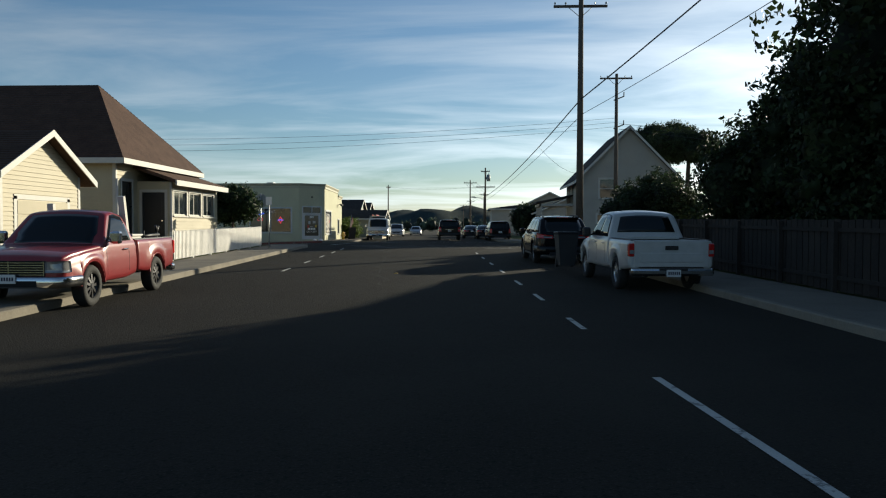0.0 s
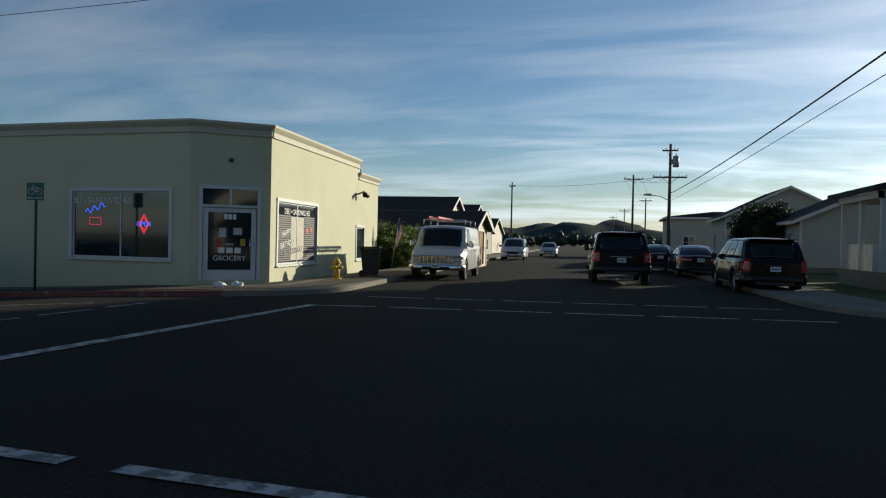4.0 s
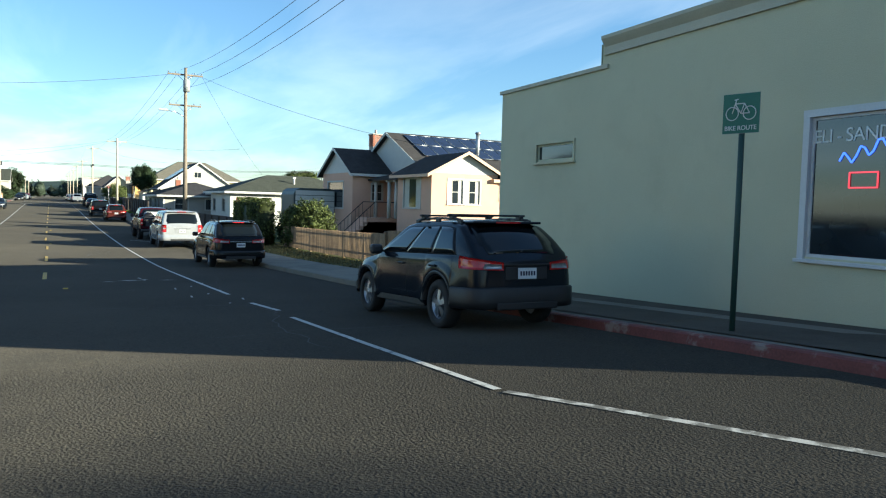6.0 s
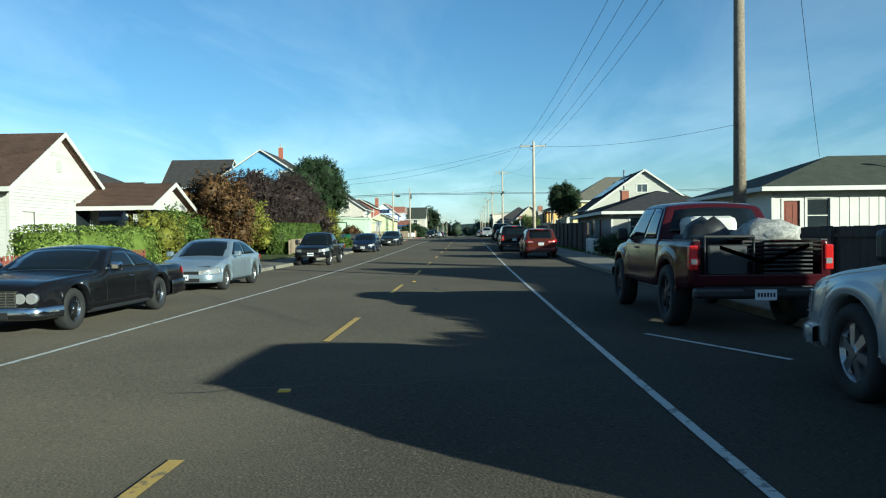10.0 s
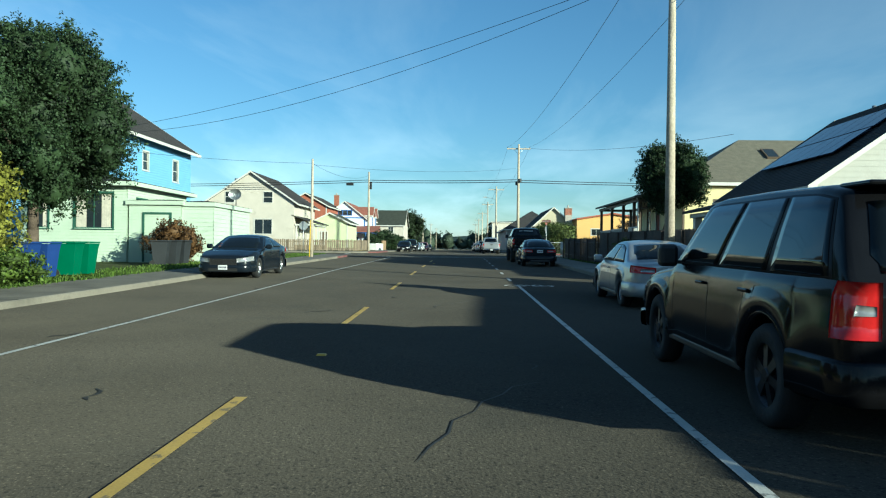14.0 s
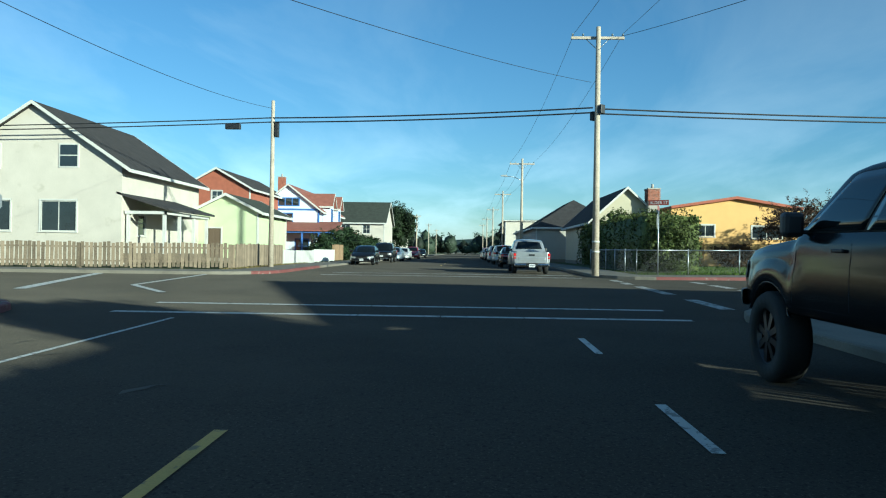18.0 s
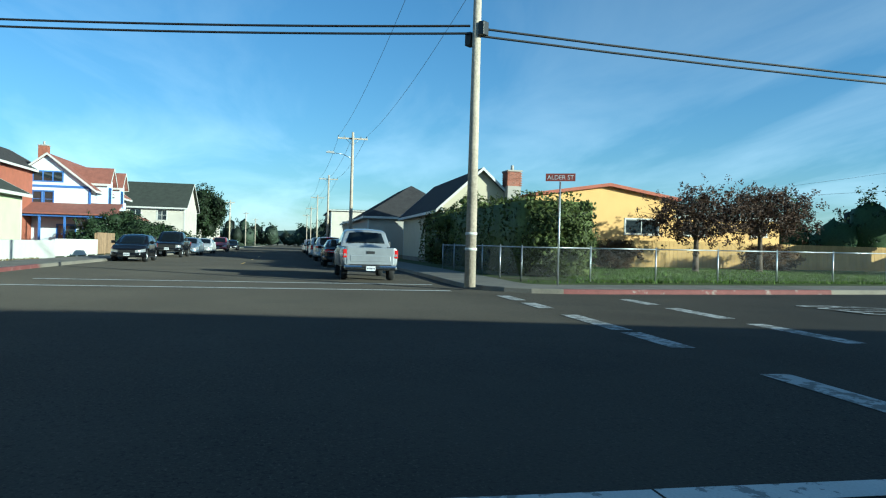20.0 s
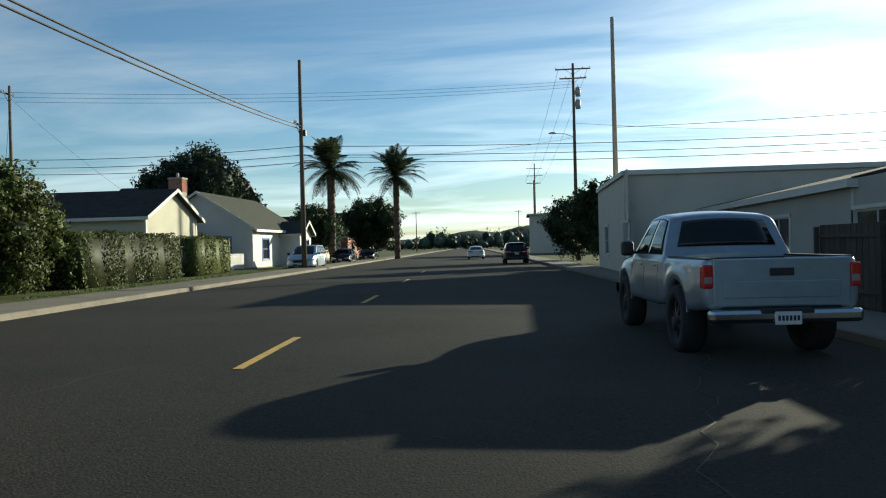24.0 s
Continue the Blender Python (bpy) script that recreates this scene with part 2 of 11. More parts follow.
# ---- mesh helpers ----
def box(bm, x0, y0, z0, x1, y1, z1, bev=0.0):
    v = [bm.verts.new(p) for p in ((x0, y0, z0), (x1, y0, z0), (x1, y1, z0), (x0, y1, z0), (x0, y0, z1), (x1, y0, z1), (x1, y1, z1), (x0, y1, z1))]
    fs = [bm.faces.new([v[i] for i in q]) for q in ((3, 2, 1, 0), (4, 5, 6, 7), (0, 1, 5, 4), (1, 2, 6, 5), (2, 3, 7, 6), (3, 0, 4, 7))]
    if bev:
        es = list({e for f in fs for e in f.edges})
        bmesh.ops.bevel(bm, geom=es, offset=bev, segments=2, affect="EDGES", profile=0.5)
    return bm


def tube(bm, a, b, r0, r1=None, n=8):
    """A tapered round bar from a to b."""
    a, b = Vector(a), Vector(b)
    r1 = r0 if r1 is None else r1
    q = (b - a).to_track_quat("Z", "Y")
    ends = []
    for p, r in ((a, r0), (b, r1)):
        ends.append([bm.verts.new(p + q @ Vector((r * math.cos(2 * math.pi * k / n), r * math.sin(2 * math.pi * k / n), 0))) for k in range(n)])
    for k in range(n):
        f = bm.faces.new((ends[0][k], ends[0][(k + 1) % n], ends[1][(k + 1) % n], ends[1][k]))
        f.smooth = True
    bm.faces.new(ends[0][::-1])
    bm.faces.new(ends[1])
    return bm


def slab(bm, pts, low, high, axis=2):
    """A flat polygon with thickness: pts in the two other axes, from low to high along axis."""
    def at(p, h):
        q = list(p)
        q.insert(axis, h)
        return q
    a, b = [bm.verts.new(at(p, low)) for p in pts], [bm.verts.new(at(p, high)) for p in pts]
    bm.faces.new(a)
    bm.faces.new(b[::-1])
    for k in range(len(pts)):
        bm.faces.new((a[k], b[k], b[(k + 1) % len(pts)], a[(k + 1) % len(pts)]))
    bmesh.ops.recalc_face_normals(bm, faces=bm.faces)
    return bm


def mesh_of(bm, name, material):
    me = bpy.data.meshes.new(name)
    bm.to_mesh(me)
    bm.free()
    for m in material if isinstance(material, (list, tuple)) else (material,):
        me.materials.append(m)
    return me


def part(name, bm, material, parent, label=""):
    me = bm if isinstance(bm, bpy.types.Mesh) else mesh_of(bm, name, material)
    ob = new(name, me)
    ob.parent = parent
    return tagged(ob, label)


def thing(name, m, label, category, group="", kind=""):
    ob = new(name)
    ob.empty_display_size = 0.2
    ob.matrix_world = m if isinstance(m, Matrix) else Matrix.Translation(m)
    return tagged(ob, label, category, group, kind)


def B():
    return bmesh.new()


def quick(name, verts, faces, material, smooth=False):
    me = bpy.data.meshes.new(name)
    me.from_pydata(verts, [], faces)
    me.materials.append(material)
    if smooth:
        me.shade_smooth()
    me.update()
    return me


# ---- the lie of the land ----
def interp(v, xs, ys):
    return float(np.interp(v, xs, ys))


def ease(a, b, v):
    t = min(max((v - a) / (b - a), 0), 1)
    return t * t * (3 - 2 * t)


B_X = [-185, -161, -146, -131, -116, -101, -86, -71, -56, -41, -26, -13]
B_Z = [0.42, 0.26, 0.06, -0.09, -0.33, -0.53, -0.70, -0.78, -0.80, -0.63, -0.11, 0.56]


def g(x, y):
    """Height of the road surface."""
    z = sum(interp(x + d, B_X, B_Z) * w for d, w in ((-4, 0.25), (0, 0.5), (4, 0.25)))
    za = interp(y, (0, 15, 30, 45), (-0.39, -0.18, 0.04, 0))
    zc = interp(y, (51, 66, 81, 110), (0.0, 0.14, 0.17, 0.15))
    return z + za * ease(-40, -14, x) + zc * ease(-150, -168, x)


SKEW = 0.067  # the two cross streets lean by this much from square


def kerb_a_west(y):
    return (-8.0 if y < 40 else -7.2) - SKEW * y


def kerb_a_east(y):
    return 4.4 - SKEW * y


def kerb_c_west(y):
    return -170.9 - SKEW * y


def kerb_c_east(y):
    return -155.5 - SKEW * y


KERB_S, KERB_N = 34.0, 47.7
TOP = 0.14  # kerb height

# the road sheet, out to the horizon
xs = sorted(set([-2600, -1500, -900, -500, -380, -300] + list(range(-260, 44, 2)) + [60, 100, 200, 400, 900, 1700, 2600]))
ys = sorted(set([-2600, -1500, -700, -300, -120, -60] + list(range(-20, 134, 7)) + [160, 220, 300, 450, 900, 1700, 2600]))
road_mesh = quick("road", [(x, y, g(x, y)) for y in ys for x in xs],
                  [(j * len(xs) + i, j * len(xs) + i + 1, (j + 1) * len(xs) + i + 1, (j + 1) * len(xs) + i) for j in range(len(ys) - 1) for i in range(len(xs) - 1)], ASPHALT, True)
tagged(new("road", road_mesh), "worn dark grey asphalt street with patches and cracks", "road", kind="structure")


def rounded(corners, r):
    """A closed outline with rounded corners, stepped about every 4 m. Corners run anticlockwise."""
    out, n = [], len(corners)
    for k in range(n):
        p, a, c = (Vector(corners[k]), Vector(corners[k - 1]), Vector(corners[(k + 1) % n]))
        u, v = (a - p).normalized(), (c - p).normalized()
        s, e = p + u * r, p + v * r
        for i in range(7):
            t = i / 6
            out.append((1 - t) ** 2 * s + 2 * t * (1 - t) * p + t * t * e)
    full = []
    for k in range(len(out)):
        a, b = out[k], out[(k + 1) % len(out)]
        steps = max(1, int((b - a).length / 4))
        near = -270 < a.x < 60 and -40 < a.y < 150 or -270 < b.x < 60 and -40 < b.y < 150
        steps = steps if near else 1
        full += [a.lerp(b, i / steps) for i in range(steps)]
    return full


def offset(path, d):
    out = []
    for k, p in enumerate(path):
        t = (path[(k + 1) % len(path)] - path[k - 1]).normalized()
        out.append(p + Vector((-t.y, t.x)) * d)
    return out


WALK_W = 2.0


def block(name, corners, red=(), r=3.5):
    """A city block: kerb stones, pavement and the ground of the lots behind, raised over the road."""
    path = rounded(corners, r)
    n = len(path)
    root = thing("pavement_" + name, (0, 0, 0), "grey concrete pavement with worn kerbs", "pavement", kind="structure")
    rings = [(offset(path, d), dz) for d, dz in ((0.0, -0.05), (0.012, TOP - 0.02), (0.035, TOP), (0.16, TOP))]
    for colour in (CONCRETE, KERB_RED):
        vs, fs = [], []
        for k in range(n):
            mid = (path[k] + path[(k + 1) % n]) / 2
            is_red = any(x0 < mid.x < x1 and y0 < mid.y < y1 for x0, x1, y0, y1 in red)
            if is_red != (colour is KERB_RED):
                continue
            for j in range(3):
                base = len(vs)
                for ring, dz in (rings[j], rings[j + 1]):
                    for q in (ring[k], ring[(k + 1) % n]):
                        vs.append((q.x, q.y, g(q.x, q.y) + dz))
                fs.append((base, base + 1, base + 3, base + 2))
        if fs:
            part("kerb", quick("kerb", vs, fs, colour), None, root, "worn red-painted kerb" if colour is KERB_RED else "grey concrete kerb")
    inner, outer = offset(path, WALK_W), offset(path, 0.165)
    vs, fs = [], []
    for k in range(n):
        for t in (0, 1):
            q = outer[k].lerp(inner[k], t)
            vs.append((q.x, q.y, g(q.x, q.y) + TOP - 0.004 + 0.02 * t))
        vs.append((inner[k].x, inner[k].y, g(inner[k].x, inner[k].y) - 0.1))
        m = (k + 1) % n
        fs += [(3 * k, 3 * m, 3 * m + 1, 3 * k + 1), (3 * k + 1, 3 * m + 1, 3 * m + 2, 3 * k + 2)]
    part("paving", quick("paving", vs, fs, CONCRETE), None, root)
    x0, x1 = min(p.x for p in path), max(p.x for p in path)
    y0, y1 = min(p.y for p in path), max(p.y for p in path)
    # lot ground: strips between the west and east edge
    west = lambda y: max(corners[0][0], corners[3][0]) if abs(x0) > 900 else corners[0][0] + (corners[3][0] - corners[0][0]) * (y - y0) / (y1 - y0)
    east = lambda y: corners[1][0] + (corners[2][0] - corners[1][0]) * (y - y0) / (y1 - y0)
    yy = [v for v in ys if y0 + 1.2 < v < y1 - 1.2]
    yy = [y0 + 1.0] + yy + [y1 - 1.0]
    vs, fs, w = [], [], 0
    for v in yy:
        a, b = west(v) + 1.0, east(v) - 1.0
        row = 90 if b - a < 400 else 60
        w = row
        for i in range(row):
            t = i / (row - 1)
            if b - a >= 400:
                t = t * t if corners[0][0] > -50 else 1 - (1 - t) ** 2
            x = a + (b - a) * t
            vs.append((x, v, g(x, v) + TOP - 0.03 + 0.03 * noise.noise((x * 0.4, v * 0.4, 0))))
    fs = [(j * w + i, j * w + i + 1, (j + 1) * w + i + 1, (j + 1) * w + i) for j in range(len(yy) - 1) for i in range(w - 1)]
    tagged(new("ground_" + name, quick("ground", vs, fs, GRASS_SOIL, True)), "short patchy grass and bare soil of the lots", "ground", kind="structure")


FAR_N, FAR_S = 700, -400
block("southwest", [(kerb_c_east(FAR_S), FAR_S), (kerb_a_west(0) - SKEW * FAR_S, FAR_S), (kerb_a_west(34), KERB_S), (kerb_c_east(KERB_S), KERB_S)], red=[(-157, -149, 30, 36)])
block("northwest", [(kerb_c_east(KERB_N), KERB_N), (kerb_a_west(KERB_N), KERB_N), (kerb_a_west(FAR_N), FAR_N), (kerb_c_east(FAR_N), FAR_N)], red=[(-24, -12.5, 47, 49)])
block("southeast", [(kerb_a_east(FAR_S), FAR_S), (1500, FAR_S), (1500, KERB_S), (kerb_a_east(KERB_S), KERB_S)])
block("northeast", [(kerb_a_east(KERB_N), KERB_N), (1500, KERB_N), (1500, FAR_N), (kerb_a_east(FAR_N), FAR_N)])
block("far_southwest", [(-1500, FAR_S), (kerb_c_west(FAR_S), FAR_S), (kerb_c_west(KERB_S), KERB_S), (-1500, KERB_S)], red=[(-185, -174, 20, 36)])
block("far_northwest", [(-1500, KERB_N + 0.6), (kerb_c_west(KERB_N), KERB_N + 0.6), (kerb_c_west(FAR_N), FAR_N), (-1500, FAR_N)], red=[(-179, -173.5, 50.5, 58)])

# ---- road markings ----
marks = thing("road_markings", (0, 0, 0), "worn white and yellow painted road markings", "road marking", kind="structure")


def stripe(name, a, b, width, material, parent=marks, lift=0.009):
    """A painted stripe along the ground from a to b."""
    a, b = Vector(a), Vector(b)
    d = b - a
    nrm = Vector((-d.y, d.x)).normalized() * width / 2
    steps = max(1, int(d.length / 3))
    vs, fs = [], []
    for i in range(steps + 1):
        p = a.lerp(b, i / steps)
        for q in (p - nrm, p + nrm):
            vs.append((q.x, q.y, g(q.x, q.y) + lift))
        if i:
            fs.append((2 * i - 2, 2 * i - 1, 2 * i + 1, 2 * i))
    part(name, quick(name, vs, fs, material), None, parent)


def along(x, y):
    """Street side direction at the cross streets."""
    return Vector((x - SKEW * y, y))


LINE_R, LINE_L, LINE_C = 44.3, 37.2, 40.75
stripe("edge_line", (-28.6, LINE_R), (-122.0, LINE_R), 0.085, LINE_WHITE)
stripe("edge_line", (-17.6, LINE_R - 0.08), (-23.9, LINE_R), 0.085, LINE_WHITE)
stripe("edge_line", (-14.6, LINE_R + 1.2), (-17.5, LINE_R - 0.07), 0.1, LINE_WORN)
stripe("edge_line", (-25.0, LINE_R + 0.1), (-26.6, LINE_R), 0.1, LINE_WHITE)
stripe("edge_line", (-47.6, LINE_L), (-155.2, LINE_L), 0.085, LINE_WHITE)
for x in (-34.0, -37.9, -41.9, -45.6):
    stripe("dash", (x, LINE_L), (x - 1.5, LINE_L + 0.03), 0.085, LINE_WHITE)
for k in range(-3, 4):
    stripe("dash", (-138.0 - 4.58 * k, LINE_R - 0.08), (-139.55 - 4.58 * k, LINE_R - 0.08), 0.1, LINE_WHITE)
for x in (-34.9, -44.1, -52.4, -60.9, -69.6, -78.0, -86.0, -94.1, -102.8, -111.4, -119.6, -127.3, -135.3, -144.5, -195.0, -205.0, -215.0):
    yc = LINE_C if x > -58 else LINE_C - 0.1
    stripe("centre_dash", (x, yc), (x - 3.0, yc), 0.105, LINE_YELLOW)
for y in (-9.6, -5.2, 1.6, 5.3, 8.6, 12.4, 16.1, 19.8, 23.5, 58.0, 62.0):
    stripe("dash", along(0.72, y), along(0.72, y + (3.5 if y < 0 else 1.2)), 0.085, LINE_WHITE)
for y in (12.6, 16.6, 20.3, 24.0, 27.4):
    stripe("dash", along(-5.8, y), along(-5.8, y + 1.3), 0.085, LINE_WHITE)
# crossings of the first junction
for y, x0, x1 in ((29.6, -6.6, 3.5), (31.9, -7.8, 3.0), (34.6, -8.5, 2.6)):
    for k in range(5):
        a, b = x0 + (x1 - x0) * k / 5, x0 + (x1 - x0) * (k + 0.82) / 5
        stripe("crossing_line", (a, y + 0.08 * (x1 - a)), (b, y + 0.08 * (x1 - b)), 0.16, LINE_WORN)
for y, x0, x1 in ((46.1, -9.9, 1.0), (48.8, -9.4, 0.5)):
    for k in range(6):
        a, b = x0 + (x1 - x0) * k / 6, x0 + (x1 - x0) * (k + 0.85) / 6
        stripe("crossing_line", (a, y + 0.1 * (a - x0)), (b, y + 0.1 * (b - x0)), 0.14, LINE_WORN)
stripe("crossing_line", (-9.76, 46.2), (-10.15, 37.8), 0.24, LINE_WORN)
for k in range(7):
    y = 45.6 - 1.75 * k
    stripe("crossing_line", (-13.35 - 0.01 * k, y), (-13.4 - 0.01 * k, y - 1.25), 0.16, LINE_WORN)
# crossings and stop lines of the second junction
for x in (-156.2, -158.3):
    for k in range(7):
        y = 35.6 + 1.6 * k
        stripe("crossing_line", (x - 0.004 * (y - 35), y), (x - 0.004 * (y - 35), y + 1.58), 0.26, LINE_WHITE)
for y, runs in ((48.4, ((-158.9, -161.9), (-163.9, -165.6), (-165.9, -168.4), (-169.8, -171.2), (-171.9, -173.4))), (51.5, ((-160.2, -162.4), (-164.3, -166.9), (-167.8, -170.1), (-171.0, -172.6)))):
    for x0, x1 in runs:
        stripe("crossing_bar", (x0, y - 0.02 * (x0 + 160)), (x1, y - 0.02 * (x1 + 160)), 0.36, LINE_WORN)
stripe("crossing_line", (-174.8, 36.0), (-175.0, 47.6), 0.25, LINE_WHITE)
stripe("crossing_line", (-177.6, 36.0), (-177.8, 47.6), 0.25, LINE_WHITE)
stripe("stop_line", (-162.0, 30.2), (-173.6, 26.8), 0.35, LINE_WHITE)
stripe("crossing_line", (-161.5, 34.4), (-164.6, 32.2), 0.2, LINE_WHITE)
stripe("crossing_line", (-164.6, 32.2), (-176.0, 31.2), 0.2, LINE_WHITE)
for y in (55.1, 64.7, 75.0, 85.0, 96.0, 107.0):
    stripe("centre_dash", along(-163.75, y), along(-163.75, y + 3.0), 0.13, LINE_YELLOW)
# patched trench with pale scars near the corner shop
for k in range(8):
    x = -26.6 - 0.75 * k
    stripe("pale_scar", (x, 43.9 + 0.5 * math.sin(k * 2.1)), (x - 0.2 - 0.15 * (k % 3), 43.95 + 0.5 * math.sin(k * 2.1)), 0.04, LINE_WORN)
stripe("parking_mark", (-61.5, 45.2), (-59.2, 46.3), 0.09, LINE_WHITE)


def spill(x, y, rx, ry, seed, material=LINE_WORN):
    """A ragged flat splash of dried paint on the road."""
    rng = random.Random(seed)
    n, vs = 26, [(x, y, g(x, y) + 0.007)]
    for k in range(n):
        a = 2 * math.pi * k / n
        q = 0.62 + 0.38 * math.sin(3 * a + seed) * math.cos(2 * a) + rng.uniform(-0.16, 0.16)
        px, py = x + rx * q * math.cos(a), y + ry * q * math.sin(a)
        vs.append((px, py, g(px, py) + 0.007))
    part("paint_spill", quick("paint_spill", vs, [(0, 1 + k, 1 + (k + 1) % n) for k in range(n)], material), None, marks)


spill(-33.75, 42.75, 0.22, 0.42, 1)
spill(-34.0, 43.15, 0.34, 0.12, 2)
spill(-34.55, 43.1, 0.45, 0.06, 3)
spill(-33.6, 43.75, 0.08, 0.3, 4)
spill(-33.4, 42.2, 0.1, 0.25, 5)


def bike_symbol(x, y, turn):
    """A cyclist lane symbol: two wheels, frame and a chevron above."""
    root = thing("bike_lane_symbol", pose(x, y, g(x, y) + 0.009, 0, math.degrees(math.atan2(g(x - 1, y) - g(x + 1, y), 2)) * -1 if turn == 90 else 0, 0), "worn white painted bicycle lane symbol", "road marking", kind="structure")
    c, s = math.cos(radians(turn)), math.sin(radians(turn))

    def flat(name, pts, w):
        vs, fs = [], []
        for i, p in enumerate(pts):
            a, b = Vector(pts[max(i - 1, 0)]), Vector(pts[min(i + 1, len(pts) - 1)])
            t = (b - a).normalized()
            for k in (-w / 2, w / 2):
                q = Vector((p[0] - t.y * k, p[1] + t.x * k))
                X, Y = q.x * c - q.y * s, q.x * s + q.y * c
                vs.append((X, Y, g(x + X, y + Y) - g(x, y)))
            if i:
                fs.append((2 * i - 2, 2 * i - 1, 2 * i + 1, 2 * i))
        part(name, quick(name, vs, fs, LINE_WHITE), None, root)

    for u in (-0.42, 0.42):
        flat("wheel_ring", [(u + 0.3 * math.cos(a * math.pi / 10), 0.45 * math.sin(a * math.pi / 10)) for a in range(21)], 0.09)
    flat("frame_bar", [(-0.42, 0.0), (-0.1, 0.75), (0.3, 0.7), (0.42, 0.0)], 0.09)
    flat("frame_bar", [(-0.1, 0.75), (0.05, 0.05), (0.3, 0.7)], 0.09)
    flat("frame_bar", [(-0.42, 0.0), (0.05, 0.05)], 0.08)
    flat("handlebar", [(0.3, 0.7), (0.26, 0.98), (0.44, 1.0)], 0.08)
    for d in (1.55, 1.95):
        flat("chevron", [(-0.55, d), (0.0, d + 0.38), (0.55, d)], 0.1)


bike_symbol(-121.9, 44.62, 90)
bike_symbol(-51.0, 37.0, -90)


# ---- vehicles ----
def wheel_parts(root, x, y, r, w, side, spokes=7, rim=RIM, whitewall=False):
    """One wheel: tyre with a rounded shoulder, and a rim with spokes and hub on the outside."""
    bm, n = B(), 24
    prof = [(0.62 * r, -w / 2), (0.93 * r, -w / 2), (r, -w * 0.32), (r, w * 0.32), (0.93 * r, w / 2), (0.62 * r, w / 2)]
    rings = [[bm.verts.new((x + a * math.cos(2 * math.pi * k / n), y + b, r + a * math.sin(2 * math.pi * k / n))) for k in range(n)] for a, b in prof]
    for i in range(len(rings)):
        for k in range(n):
            f = bm.faces.new((rings[i][k], rings[i][(k + 1) % n], rings[(i + 1) % len(rings)][(k + 1) % n], rings[(i + 1) % len(rings)][k]))
            f.smooth = True
    bmesh.ops.recalc_face_normals(bm, faces=bm.faces)
    tyre = part("wheel", bm, RUBBER, root)
    bm = B()
    out = y + side * w * 0.42
    tube(bm, (x, y - side * w * 0.3, r), (x, y + side * w * 0.1, r), 0.6 * r, 0.6 * r, 20)
    for k in range(spokes):
        a = 2 * math.pi * k / spokes + 0.3
        q = Vector((math.cos(a), 0, math.sin(a)))
        t = Vector((-q.z, 0, q.x)) * 0.07 * r * (7 / spokes)
        p0, p1 = Vector((x, out, r)) + q * 0.12 * r, Vector((x, out - side * 0.02, r)) + q * 0.64 * r
        vs = [bm.verts.new(p + d) for p, d in ((p0, -t), (p0, t), (p1, t * 1.4), (p1, -t * 1.4))]
        vb = [bm.verts.new(v.co - Vector((0, side * 0.035, 0))) for v in vs]
        bm.faces.new(vs)
        for i in range(4):
            bm.faces.new((vs[i], vs[(i + 1) % 4], vb[(i + 1) % 4], vb[i]))
    tube(bm, (x, out - side * 0.03, r), (x, out + side * 0.012, r), 0.17 * r, 0.13 * r, 12)
    ring = []
    for a, b in ((0.55 * r, out - side * 0.05), (0.66 * r, out + side * 0.012), (0.68 * r, out - side * 0.03)):
        ring.append([bm.verts.new((x + a * math.cos(2 * math.pi * k / n), b, r + a * math.sin(2 * math.pi * k / n))) for k in range(n)])
    for i in range(2):
        for k in range(n):
            bm.faces.new((ring[i][k], ring[i][(k + 1) % n], ring[i + 1][(k + 1) % n], ring[i + 1][k]))
    bmesh.ops.recalc_face_normals(bm, faces=bm.faces)
    part("rim", bm, rim, tyre)


def pane(bm, pts, d=0.006):
    """A sheet set a little proud of the face through pts (four corners, seen from outside, anticlockwise)."""
    p = [Vector(q) for q in pts]
    nrm = (p[1] - p[0]).cross(p[-1] - p[0]).normalized()
    a = [bm.verts.new(q + nrm * d) for q in p]
    b = [bm.verts.new(q - nrm * 0.01) for q in p]
    bm.faces.new(a)
    for k in range(len(p)):
        bm.faces.new((a[k], b[k], b[(k + 1) % len(p)], a[(k + 1) % len(p)]))


def plate_on(root, x, z, facing, y=0.0):
    bm = B()
    box(bm, x - 0.008, y - 0.15, z - 0.075, x + 0.008, y + 0.15, z + 0.075, 0.004)
    ob = part("number_plate", bm, PLATE, root, "white number plate")
    bm = B()
    for k in range(6):
        box(bm, x + facing * 0.008, y - 0.125 + 0.043 * k, z - 0.03, x + facing * 0.0105, y - 0.097 + 0.043 * k, z + 0.03)
    part("plate_bars", bm, INK, ob)


